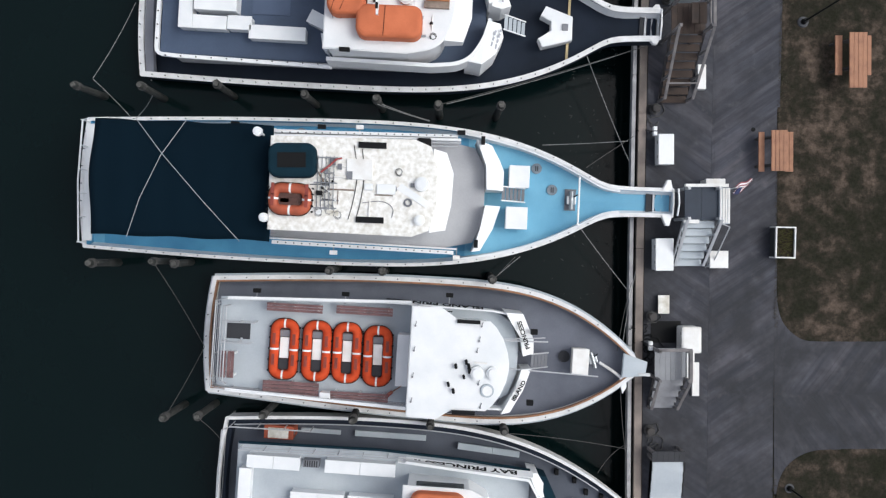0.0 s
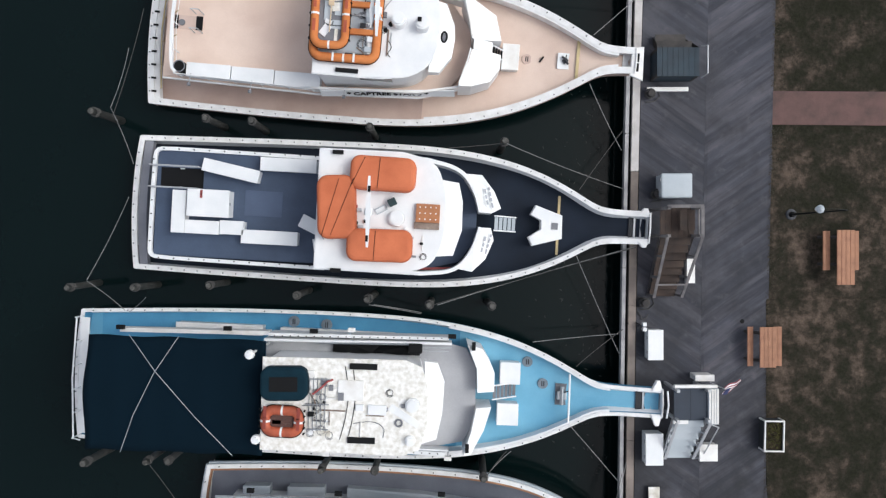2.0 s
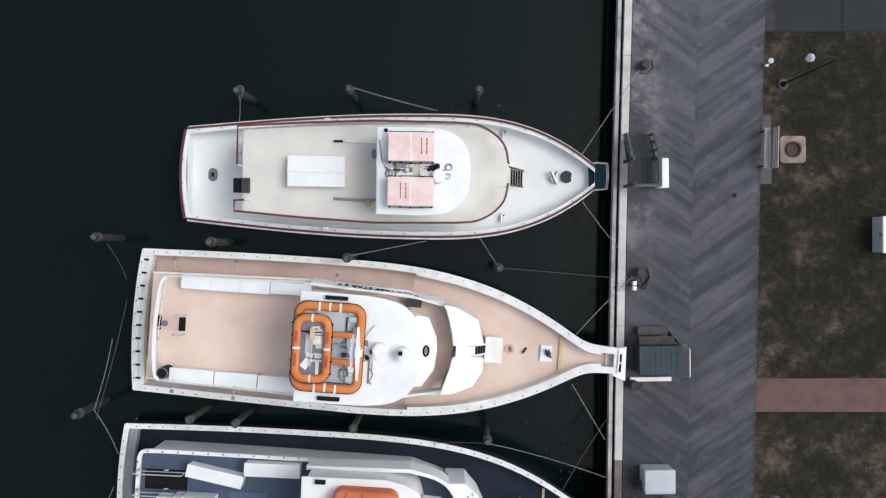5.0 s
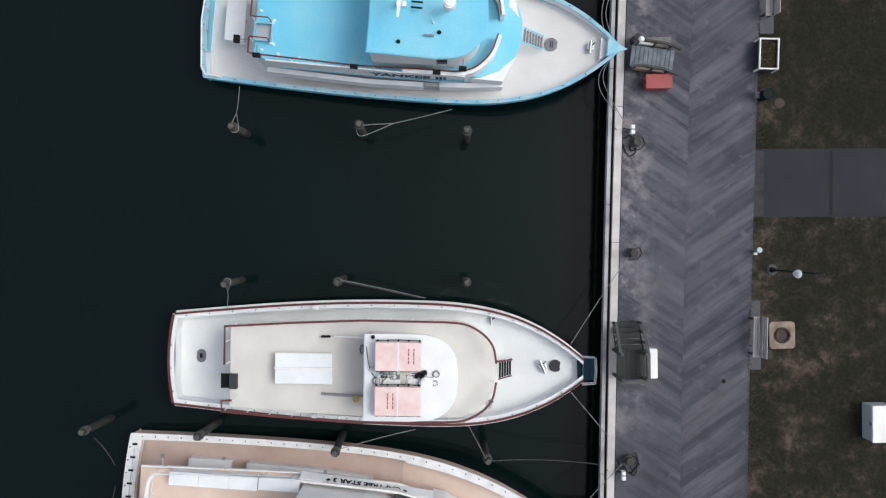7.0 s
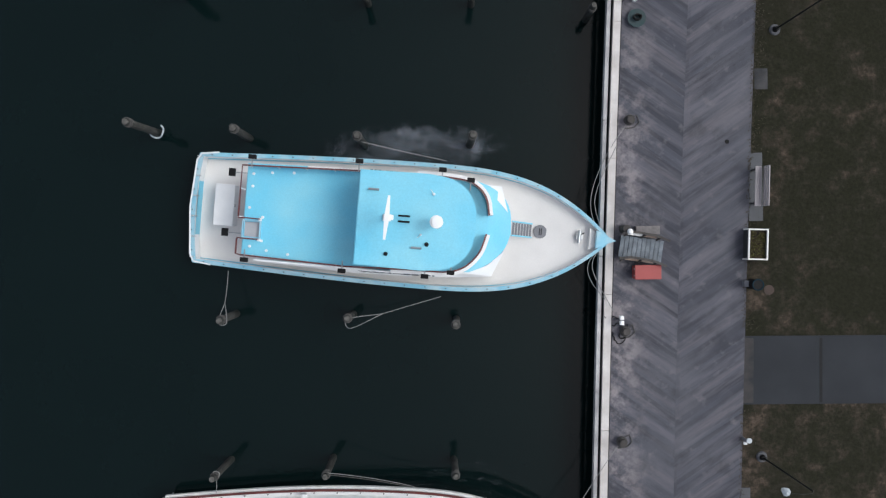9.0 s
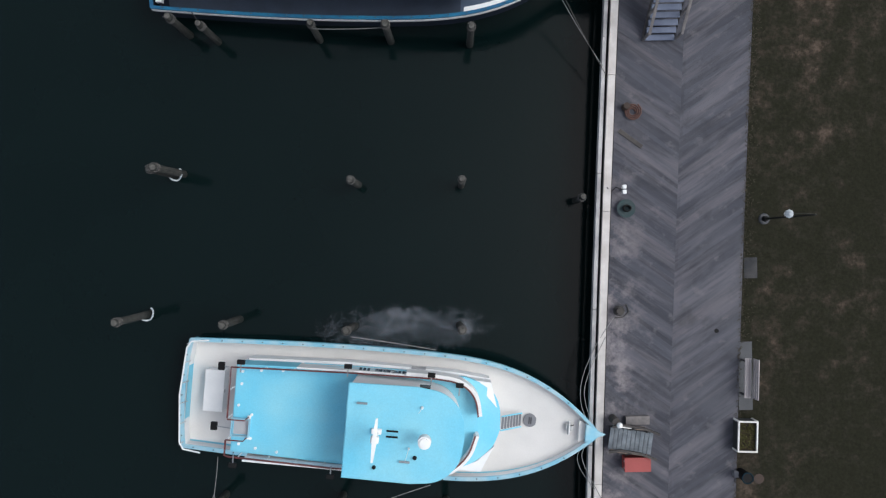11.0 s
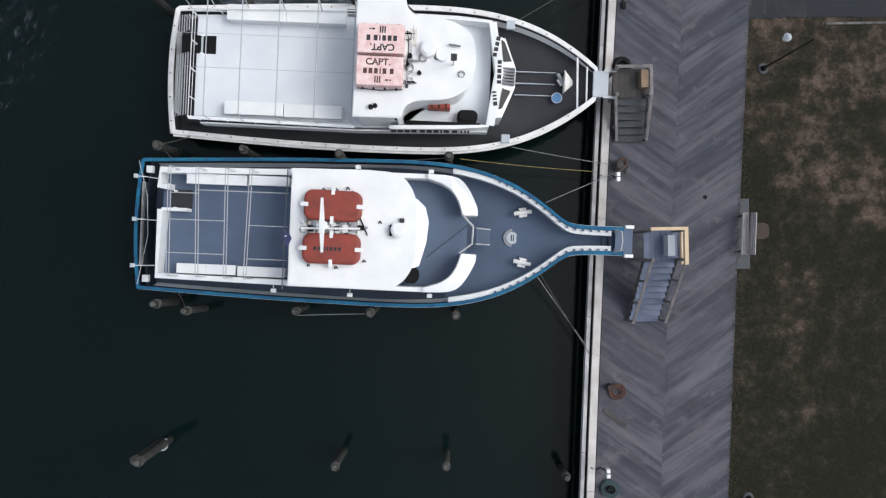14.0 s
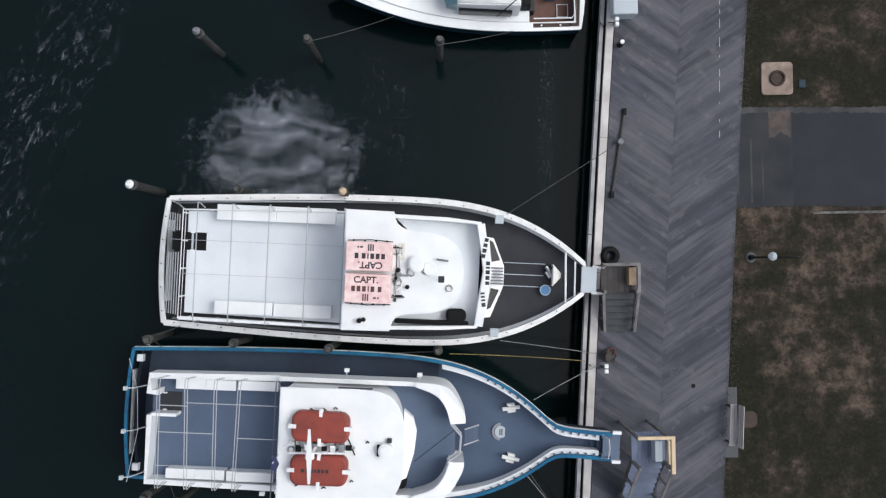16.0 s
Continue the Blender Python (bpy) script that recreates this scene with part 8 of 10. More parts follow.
def lines(spots, label, sag=0.12, material=None, twin=False):
    for x0, y0, z0, x1, y1, z1 in spots:
        rope((x0, y0, z0), (x1, y1, z1), sag, material or (ROPE if (x0 + y1) % 1 > 0.45 else ROPEDARK), 0.012, label)
        if twin:
            rope((x0 + 0.16, y0, z0), (x1 + 0.02, y1 + 0.03, z1 - 0.08), sag * 1.5, ROPE, 0.012, label)


def bridle(p, q, label, sag=0.1, r=0.013):
    """A line from the boat at p that ends in a loose loop thrown over the pile at q."""
    p, q = Vector(p), Vector(q)
    d = (p - q).normalized()
    side, knot = Vector((-d.y, d.x, 0)), q.lerp(p, 0.34) - Vector((0, 0, sag))
    bm = bmesh.new()
    tube(bm, [p.lerp(knot, i / 8) - Vector((0, 0, sag * 2 * (i / 8) * (1 - i / 8))) for i in range(9)], r, 6)
    loop = [knot, q + side * 0.19 + d * 0.05 - Vector((0, 0, 0.06)), q + side * 0.14 - d * 0.19 - Vector((0, 0, 0.2)), q - side * 0.14 - d * 0.19 - Vector((0, 0, 0.2)), q - side * 0.19 + d * 0.05 - Vector((0, 0, 0.06)), knot]
    tube(bm, chaikin(loop, 2), r, 6)
    solid("mooring_line", bm, ROPE, label, "rope", group="mooring lines")


BOW, STERN = "thin bow line from a boat to the dock", "slack line from a boat to a mooring pile"
lines([(5.1, -7.61, 2.2, 6.17, -6.89, 1.4), (2.16, -6.3, 2.2, 6.26, -7.03, 1.4)], BOW, 0.25)
lines([(5.73, -3.58, 2.2, 6.4, -1.35, 1.4), (5.88, -3.58, 2.2, 6.54, -0.97, 1.4), (5.84, -4.85, 2.2, 6.23, -7.41, 1.4)], BOW)
lines([(4.7, 2.46, 2.2, 6.45, 3.6, 1.4), (3.3, 3.24, 1.9, 6.28, 3.44, 1.4), (4.53, 0.45, 2.2, 6.25, -1.6, 1.4)], BOW)
lines([(4.71, 6.15, 2.2, 6.3, 2.77, 1.4), (4.8, 8.31, 2.3, 6.46, 10.4, 1.4)], BOW)
lines([(5.31, 13.42, 2.2, 7.37, 15.27, 1.5), (5.15, 11.79, 2.3, 6.4, 9.71, 1.4)], BOW)
lines([(5.62, 17.82, 1.9, 6.95, 16.2, 1.4), (5.64, 19.4, 1.8, 7.68, 22.29, 1.5)], BOW)
for bend in (((7.30, 29.30, 1.9), (6.92, 29.9, 1.55), (6.90, 30.8, 1.35), (7.45, 32.1, 1.35), (8.21, 33.21, 1.5)), ((7.34, 29.32, 1.9), (7.06, 30.0, 1.6), (7.02, 30.8, 1.4), (7.80, 32.37, 1.4)), ((7.25, 29.10, 1.9), (6.90, 28.6, 1.55), (6.95, 28.1, 1.35), (7.59, 26.86, 1.5)), ((7.22, 29.05, 1.9), (6.75, 28.5, 1.4), (6.85, 27.9, 1.2), (7.34, 27.23, 1.4))):
    solid("mooring_line", Tube(chaikin(list(bend), 2), 0.013, 6), ROPE, "slack pale bow line curving to the dock", "rope", group="mooring lines")
lines([(6.08, 43.92, 2.5, 7.85, 41.49, 1.4), (6.21, 43.95, 2.5, 7.96, 41.2, 1.4), (6.4, 46.3, 2.5, 8.93, 47.35, 1.5)], BOW)
lines([(5.62, 52.36, 2.0, 9.58, 54.80, 1.5), (5.36, 48.19, 2.0, 8.7, 47.63, 1.4)], BOW)
lines([(3.67, 47.8, 2.2, 8.28, 47.39, 1.4)], "yellowed line from a pile to the dock", 0.3, ROPEYEL)
lines([(2.38, 9.86, 2.3, 6.5, 8.38, 1.4), (2.78, 15.65, 2.2, 6.62, 15.25, 1.4)], "slack line from a pile to the dock", 0.35)
lines([(-0.05, 4.53, 2.3, 6.63, 6.4, 2.4)], "slack line from a pile to the dock", 0.3, None, True)
lines([(-8.2, -3.58, 1.1, -9.47, -0.75, 2.2), (-8.2, -3.58, 1.1, -9.11, -5.62, 2.1), (-8.12, -5.81, 2.1, -7.63, -6.82, 1.1)], STERN)
lines([(2.42, -0.48, 1.7, 1.68, -1.2, 2.3), (-2.16, 4.54, 2.2, -0.47, 4.14, 1.2)], STERN, 0.1, None, True)
lines([(-10.53, 8.21, 1.1, -11.5, 5.4, 2.2), (-11.5, 5.37, 2.2, -10.7, 4.29, 1.1), (-9.55, 4.82, 2.2, -10.54, 4.25, 1.1)], STERN)
lines([(-10.66, 11.1, 2.2, -10.49, 13.33, 1.1), (-10.66, 11.1, 2.2, -10.36, 9.35, 1.1), (-10.6, 10.8, 2.2, -9.96, 14.69, 1.1), (-10.15, 16.62, 2.2, -9.96, 15.38, 1.1), (2.38, 9.86, 2.3, 0.53, 9.77, 1.8)], STERN)
lines([(0.66, 21.0, 1.4, -2.02, 21.67, 2.1)], STERN, 0.12, None, True)
for p, q in (((-6.06, 20.76, 0.9), (-5.75, 21.68, 2.0)), ((-5.52, 28.39, 0.8), (-5.43, 26.79, 2.0)), ((1.81, 27.41, 1.2), (-1.19, 26.63, 2.0))):
    bridle(p, q, "pale stern line looped over a mooring pile")
lines([(2.2, 16.65, 1.5, 2.78, 15.66, 2.3), (0.4, 16.57, 1.5, -2.19, 16.1, 2.2), (2.08, 32.01, 1.3, -0.7, 32.6, 2.1)], STERN)
lines([(-1.78, 42.74, 2.0, 0.7, 42.75, 2.0)], "line strung between two mooring piles", 0.1)
for b, h, ends in ((bH, hH, ((1.0, 2.2, -6.3, 48.45, 2.1), (1.3, -2.2, -5.45, 42.9, 2.0), (8.5, 2.4, 3.3, 47.86, 2.1))), (bI, hI, ((0.6, -2.2, -6.3, 48.45, 2.1),)), (bJ, hJ, ((2.0, 1.6, 3.49, 58.06, 2.1), (6.4, 1.2, -0.80, 58.15, 2.4)))):
    for u, v, x, y, z in ends:
        rope(at(b, u, v, h.sheer(u)), (x, y, z), 0.15, ROPEDARK, 0.012, STERN)


def bollard(x, y, mt=None, r=0.13, h=0.42, turns=True):
    t = thing("dock_bollard", "short timber mooring post with rope turns on the boardwalk", "bollard", pose(x, y, DOCK), "dock bollards")
    part("post", cyl(bmesh.new(), 0, 0, 0, h, r, r * 0.92, 14, 0.02), mt or DARKWOOD, t)
    if turns:
        part("rope_wrap", Tube([((r + 0.03) * math.cos(k * 0.7), (r + 0.03) * math.sin(k * 0.7), 0.08 + 0.012 * k) for k in range(22)], 0.022, 5), ROPEDARK, t)
        part("rope_tail", Tube([(0.1, 0.1, 0.03), (0.3, 0.2, 0.03), (0.38, -0.05, 0.03), (0.2, -0.22, 0.03), (-0.1, -0.25, 0.03)], 0.018, 5), ROPEDARK, t)


def pedestal(x, y):
    t = thing("power_pedestal", "small shore power box on a short post", "pedestal", pose(x, y, DOCK), "power pedestals")
    part("post", Box(-0.04, 0.04, -0.04, 0.04, 0, 0.5), GREYPAINT, t)
    part("outlet_box", Box(-0.06, 0.06, 0.02, 0.15, 0.36, 0.55, 0.01), WHITE, t)
    part("outlet_box", Box(-0.06, 0.06, -0.15, -0.02, 0.36, 0.55, 0.01), WHITE, t)
    part("power_cord", Tube([(0, 0, 0.3), (-0.2, 0.1, 0.1), (-0.35, -0.05, 0.03), (-0.5, 0.1, 0.12)], 0.018, 5), BLACK, t)


for x, y in ((6.99, -6.37), (7.6, 15.42), (7.98, 26.15), (7.82, 22.42), (8.24, 33.24), (9.02, 47.57), (7.15, 4.5), (7.55, 8.2), (7.05, -2.5), (7.35, 11.6)):
    bollard(x, y)
bollard(9.69, 58.18, BLACK, 0.10, 0.4, False)
part("top", cyl(bmesh.new(), 0.0, 0, 0.38, 0.44, 0.08, 0.07, 12), WHITE, thing("hose_reel", "white topped dock fitting beside a coiled hose", "fitting", pose(9.69, 58.18, DOCK)))
for x, y in ((6.95, -3.46), (7.08, 3.72), (7.36, 14.98), (7.82, 26.55), (8.93, 47.17), (8.43, 37.3), (9.5, 58.84)):
    pedestal(x, y)
t = thing("rope_coil", "rusty coil of heavy line on the boardwalk", "rope", pose(8.85, 39.95, DOCK))
part("coil", Tube([((0.10 + 0.006 * k) * math.cos(k * 0.6), (0.10 + 0.006 * k) * math.sin(k * 0.6), 0.03 + 0.002 * k) for k in range(34)], 0.03, 6), RUSTROPE, t)
part("post", cyl(bmesh.new(), -0.25, 0.15, 0, 0.35, 0.12, 0.11, 14), BROWNWOOD, t)
t = thing("rope_coil", "rusty red coil of line round a dock post", "rope", pose(9.12, 47.62, DOCK))
part("coil", Tube([((0.10 + 0.004 * k) * math.cos(k * 0.6), (0.10 + 0.005 * k) * math.sin(k * 0.62), 0.05 + 0.004 * k) for k in range(30)], 0.03, 6), RUSTROPE, t)
t = thing("green_tub", "dark green round tub with a coiled black hose", "tub", pose(8.56, 36.68, DOCK))
part("tub", cyl(bmesh.new(), 0, 0, 0, 0.16, 0.26, 0.31, 28), GREENBIN, t)
part("hose", Tube([(0.12 * math.cos(k * 0.7), 0.10 * math.sin(k * 0.7), 0.18 + 0.008 * k) for k in range(20)], 0.03, 6), BLACK, t)
t = thing("drain_pipe", "long dark pipe lying on the boardwalk", "pipe", pose(0, 0, DOCK))
part("pipe", Tube([(9.80, 55.9, 0.06), (9.32, 53.0, 0.06)], 0.045, 10), DARKWOOD, t)
part("end_cap", Box(9.74, 9.86, 55.75, 55.98, 0.0, 0.12, 0.01), BLACK, t)
part("end_cap", Box(9.26, 9.38, 52.92, 53.15, 0.0, 0.12, 0.01), BLACK, t)
solid("loose_plank", Box(-0.48, 0.48, -0.07, 0.07, DOCK, DOCK + 0.04, 0.008), DARKWOOD, "short dark plank lying on the boardwalk", "plank", pose(8.77, 39.04, 0, 0, 0, -37))


def boarding_stair(name, label, x0, x1, y_back, y_front, zp, foot_x0, foot_x1, foot_y, n, tread, deck, post, rails=True, rail_h=0.95, back=True, boards=6):
    """A landing beside a boat's bow with a flight of steps down to the boardwalk."""
    t = thing(name, label, "boarding stair", pose(0, 0, DOCK), "boarding stairs")
    z = zp - DOCK
    for i in range(boards):
        a = x0 + (x1 - x0) * i / boards
        c = x0 + (x1 - x0) * (i + 1) / boards
        part("landing_board", Box(a + 0.004, c - 0.004, min(y_back, y_front), max(y_back, y_front), z - 0.04, z), deck, t)
    for x in (x0 + 0.05, x1 - 0.05):
        for y in (y_back, y_front):
            s = 1 if y == min(y_back, y_front) else -1
            part("post", Box(x - 0.045, x + 0.045, y + s * 0.05 - 0.045, y + s * 0.05 + 0.045, 0, z - 0.04 if not rails else z + rail_h), post, t)
    d = 1 if foot_y > y_front else -1
    for i in range(n):
        k = (i + 1) / (n + 1)
        yc = y_front + (foot_y - y_front) * (i + 0.5) / n
        a, c = x0 + (foot_x0 - x0) * k, x1 + (foot_x1 - x1) * k
        hw = abs(foot_y - y_front) / n * 0.5
        part("tread", Box(a + 0.04, c - 0.04, yc - hw * 0.96, yc + hw * 0.90, z * (1 - k) - 0.04, z * (1 - k)), tread, t)
        part("riser", Box(a + 0.05, c - 0.05, yc - d * hw * 0.98, yc - d * hw * 0.88, z * (1 - k) - z / (n + 1), z * (1 - k) - 0.04), tread, t)
    for a, c in ((x0, foot_x0), (x1, foot_x1)):
        bm = bmesh.new()
        v = [bm.verts.new(p) for p in ((a, y_front, z), (c, foot_y, 0.02), (c, foot_y - d * 0.25, 0.0), (a, y_front, z - 0.28))]
        bm.faces.new(v)
        bmesh.ops.solidify(bm, geom=bm.faces[:], thickness=0.045)
        part("stringer", bm, post, t)
        if rails:
            part("handrail", Strip([(a, y_front), (c, foot_y)], 0.09, lambda x, y: z * (1 - abs((y - y_front) / (foot_y - y_front))) + rail_h - 0.05, lambda x, y: z * (1 - abs((y - y_front) / (foot_y - y_front))) + rail_h), post, t)
            for k in (0.3, 0.65, 0.97):
                xx, yy = a + (c - a) * k, y_front + (foot_y - y_front) * k
                part("baluster", Box(xx - 0.035, xx + 0.035, yy - 0.035, yy + 0.035, z * (1 - k) - 0.05, z * (1 - k) + rail_h - 0.04), post, t)
    if rails and back:
        part("guard_rail", Box(x0, x1 + 0.04, y_back - 0.05, y_back + 0.05, z + rail_h - 0.05, z + rail_h), post, t)
        part("guard_rail", Box(x1 - 0.05, x1 + 0.05, min(y_back, y_front), max(y_back, y_front), z + rail_h - 0.05, z + rail_h + 0.003), post, t)
        part("guard_mid_rail", Box(x1 - 0.02, x1 + 0.02, min(y_back, y_front), max(y_back, y_front), z + rail_h * 0.5, z + rail_h * 0.5 + 0.08), post, t)
    return t


boarding_stair("boarding_stair", "pale grey boarding steps with broad treads", 6.95, 8.05, -6.95, -7.3, 2.0, 6.95, 8.1, -9.6, 6, DOVEDECK, DARKDECK, TIMBER, False)
stB = boarding_stair("boarding_stair", "pale grey boarding steps and landing by the bow", 7.0, 8.05, -3.5, -4.55, 2.1, 6.98, 7.84, -5.62, 5, mat("grey tread paint", (140, 141, 146), 0.7, stain=0.2, scale=3), mat("pale landing paint", (146, 148, 152), 0.7, stain=0.15, scale=2), TIMBER, True, 0.5)
part("side_bench", Box(8.05, 8.30, -4.5, -3.6, 0.5, 0.85, 0.01), OFFWHITE, stB)
stC = boarding_stair("boarding_stair", "silver metal boarding steps with a dark landing", 7.85, 8.95, 1.80, 0.72, 2.5, 7.80, 8.75, -0.80, 6, LIGHTDECK, mat("navy landing paint", (44, 54, 68), 0.7, stain=0.2, scale=2), PIPE, True, 0.35, False, 2)
part("side_bench", Box(8.95, 9.30, 0.60, 1.78, 1.0, 1.28, 0.02), LIGHTDECK, stC)
for k in range(4):
    part("bench_slat", Box(8.97 + 0.085 * k, 9.03 + 0.085 * k, 0.62, 1.76, 1.28, 1.31), OFFWHITE, stC)
part("hand_hoop", Tube([(9.05, 0.6, 1.3), (9.3, 0.5, 1.25), (9.1, -0.6, 0.4), (8.9, -0.85, 0.1)], 0.022), PIPE, stC)
part("hand_hoop", Tube([(7.85, 0.65, 1.35), (7.7, 0.4, 1.3), (7.72, -0.75, 0.3)], 0.022), PIPE, stC)
part("header", Box(7.85, 9.25, 1.80, 1.90, 1.15, 1.3, 0.01), OFFWHITE, stC)
part("header", Box(7.80, 8.3, 0.62, 0.74, 1.18, 1.28, 0.01), OFFWHITE, stC)
stD = boarding_stair("boarding_stair", "brown timber boarding stair with grey handrails", 7.35, 8.45, 7.70, 6.72, 2.7, 7.30, 8.22, 4.72, 8, BROWNWOOD, BROWNWOOD, TIMBER, True, 0.85)
for k in range(2):
    part("bench_board", Box(7.88 + 0.25 * k, 8.10 + 0.25 * k, 6.95, 7.60, 1.75, 1.80), BROWNWOOD, stD)
part("gate_bar", Box(7.25, 8.30, 5.15, 5.20, 1.15, 1.2), TIMBER, stD)
stE = boarding_stair("boarding_stair", "dark teal timber boarding box with steps", 7.40, 8.80, 12.05, 13.00, 2.2, 7.50, 8.45, 13.60, 2, DARKWOOD, TEALBOARD, DARKWOOD, False, boards=8)
part("end_rail", Tube([(8.86, 12.0, 0.9), (8.92, 12.05, 1.35), (8.92, 12.95, 1.35), (8.86, 13.05, 0.9)], 0.025), PIPE, stE)
part("skirt", Box(7.42, 8.78, 12.06, 12.98, 0.0, 0.84), TEALBOARD, stE)
solid("loose_plank", Box(7.28, 8.67, 11.70, 11.84, DOCK, DOCK + 0.16), OFFWHITE, "whitish loose timber beside the boarding box", "plank")
boarding_stair("boarding_stair", "dark grey boarding steps with railings", 7.10, 8.00, 18.28, 19.22, 2.2, 7.16, 8.04, 20.10, 5, mat("dark slate tread paint", (50, 54, 55), 0.8, stain=0.3, scale=3), mat("dark landing paint", (40, 43, 43), 0.8), mat("grey green rail paint", (84, 87, 87), 0.8, stain=0.3, scale=3), True, 0.55)
tg = thing("boarding_platform", "low grey weathered timber boarding platform", "platform", pose(8.52, 28.92, DOCK, 0, 0, -9), "boarding stairs")
for k in range(10):
    part("board", Box(-0.72 + 0.145 * k, -0.59 + 0.145 * k, -0.36, 0.36, 0.36, 0.40), BLUEGREY, tg)
for y, pale in ((0.42, OFFWHITE), (-0.42, CONCRETE)):
    part("side_rail", Strip([(-0.72, y), (-0.35, y + 0.10), (0.35, y + 0.08), (0.86, y - 0.04)], 0.07, 0.55, 0.66), DARKWOOD, tg)
    part("side_board", Box(-0.62, -0.05, y - 0.01, y + 0.06, 0.2, 0.50), pale, tg)
    part("side_board", Box(0.05, 0.45, y - 0.01, y + 0.06, 0.2, 0.46), CONCRETE, tg)
    for x in (-0.55, 0.0, 0.55):
        part("rail_post", Tube([(x - 0.08, y - 0.08, 0.36), (x + 0.02, y + 0.06, 0.62)], 0.035, 4), DARKWOOD, tg)
for x in (-0.62, 0.0, 0.62):
    part("leg", Box(x - 0.04, x + 0.04, -0.34, 0.34, 0, 0.36), DARKWOOD, tg)
stH = boarding_stair("boarding_stair", "blue grey painted boarding stair with fresh pine rails", 9.40, 10.46, 45.35, 44.35, 3.1, 9.24, 10.30, 42.30, 10, SLATEBOARD, SLATEBOARD, TIMBER, True, 0.9, False)
part("pine_rail", Box(9.38, 10.52, 45.30, 45.40, 2.66, 2.74, 0.01), NEWWOOD, stH)
part("pine_rail", Box(10.40, 10.52, 44.25, 45.30, 2.66, 2.74, 0.01), NEWWOOD, stH)
part("pine_rail", Box(10.42, 10.48, 44.25, 45.30, 2.2, 2.34), NEWWOOD, stH)
part("step_box", Box(10.02, 10.24, 44.52, 45.16, 1.8, 2.3, 0.01), LIGHTDECK, stH)
stI = boarding_stair("boarding_stair", "dark weathered boarding steps with a tan box on the landing", 8.72, 9.88, 50.66, 49.72, 2.2, 8.92, 9.92, 48.38, 6, mat("worn slate tread paint", (62, 66, 70), 0.75, stain=0.3, scale=4), DARKWOOD, TIMBER, True, 0.4)
part("tan_box", Box(9.56, 9.80, 49.98, 50.56, 0.9, 1.25, 0.01), mat("dull tan crate", (142, 120, 98), 0.8, stain=0.3, scale=4), stI)
t = thing("tyre_fender", "black rubber tyre lying on the dock edge", "tyre", pose(9.2, 50.95, DOCK))
part("tyre", Tube([(0.22 * math.cos(k * math.pi / 10), 0.22 * math.sin(k * math.pi / 10), 0.12) for k in range(20)], 0.11, 10, closed=True), BLACK, t, smooth=True)


def dock_box(x0, x1, y0, y1, h, label, material=None, slope_lid=0.0, cat="box", name="dock_box", r=0.02):
    t = thing(name, label, cat, pose((x0 + x1) / 2, (y0 + y1) / 2, DOCK), "dock boxes")
    w, d = abs(x1 - x0), abs(y1 - y0)
    part("body", Box(-w / 2, w / 2, -d / 2, d / 2, 0, h - 0.10, r), material or WHITE, t)
    part("lid", Box(-w / 2 - 0.02, w / 2 + 0.02, -d / 2 - 0.02, d / 2 + 0.02, h - 0.10, h, r), material or WHITE, t)
    part("hinge", Box(-w / 2 - 0.035, -w / 2 - 0.02, -d * 0.3, -d * 0.2, h - 0.14, h - 0.04), STEEL, t)
    part("hinge", Box(-w / 2 - 0.035, -w / 2 - 0.02, d * 0.2, d * 0.3, h - 0.14, h - 0.04), STEEL, t)
    return t


dock_box(7.20, 7.68, 2.62, 3.60, 0.55, "white fibreglass dock box on the boardwalk")
dock_box(7.10, 7.66, -0.92, 0.12, 0.60, "white fibreglass dock box on the boardwalk")
dock_box(8.97, 9.55, -0.84, -0.30, 0.42, "white square storage box beside the metal steps", OFFWHITE)
dock_box(8.75, 9.36, 1.92, 2.10, 0.65, "white narrow locker behind the metal steps", OFFWHITE)
dock_box(7.94, 8.56, -3.66, -2.82, 0.72, "white rounded ice box beside a boarding landing", OFFWHITE, r=0.08)
dock_box(7.58, 8.58, 8.06, 8.84, 0.80, "pale grey insulated fish box on the boardwalk", LIGHTDECK, r=0.07)
dock_box(8.19, 8.49, 18.26, 19.22, 0.65, "white slim cooler beside the dark steps", WHITE, r=0.05)
dock_box(8.30, 9.14, 27.92, 28.36, 0.50, "faded red tool chest beside the platform", REDPAINT)
dock_box(9.36, 10.15, 59.05, 60.0, 0.70, "pale grey dock box on the boardwalk", LIGHTDECK, r=0.05)
t = thing("bait_table", "small white cutting board table with stains", "table", pose(7.47, -2.1, DOCK))
part("top", Box(-0.19, 0.19, -0.31, 0.31, 0.15, 0.2, 0.01), DIRTY, t)
part("leg", Box(-0.15, -0.11, -0.25, 0.25, 0, 0.15), GREYPAINT, t)
part("leg", Box(0.11, 0.15, -0.25, 0.25, 0, 0.15), GREYPAINT, t)
solid("white_board", Box(8.46, 8.70, -5.22, -4.08, DOCK, DOCK + 0.12, 0.01), OFFWHITE, "white painted board lying by the pale steps", "board")
solid("white_board", Box(8.58, 8.86, 5.17, 6.0, DOCK, DOCK + 0.25, 0.01), OFFWHITE, "white painted sign board leaning by the brown stair", "board")
solid("rubber_mat", Box(7.08, 8.1, -3.42, -2.68, DOCK + 0.002, DOCK + 0.012), BLACK, "black rubber mat on the boardwalk", "mat")
solid("tan_board", Box(8.42, 9.22, 29.40, 29.68, DOCK, DOCK + 0.18, 0.01), TIMBER, "tan weathered plank step beside the platform", "board")
t = thing("float_ball", "white round float on a dark post", "float", pose(8.07, 29.55, DOCK))
part("post", cyl(bmesh.new(), -0.06, 0.05, 0, 0.6, 0.14, 0.13, 14), DARKWOOD, t)
bm = bmesh.new()
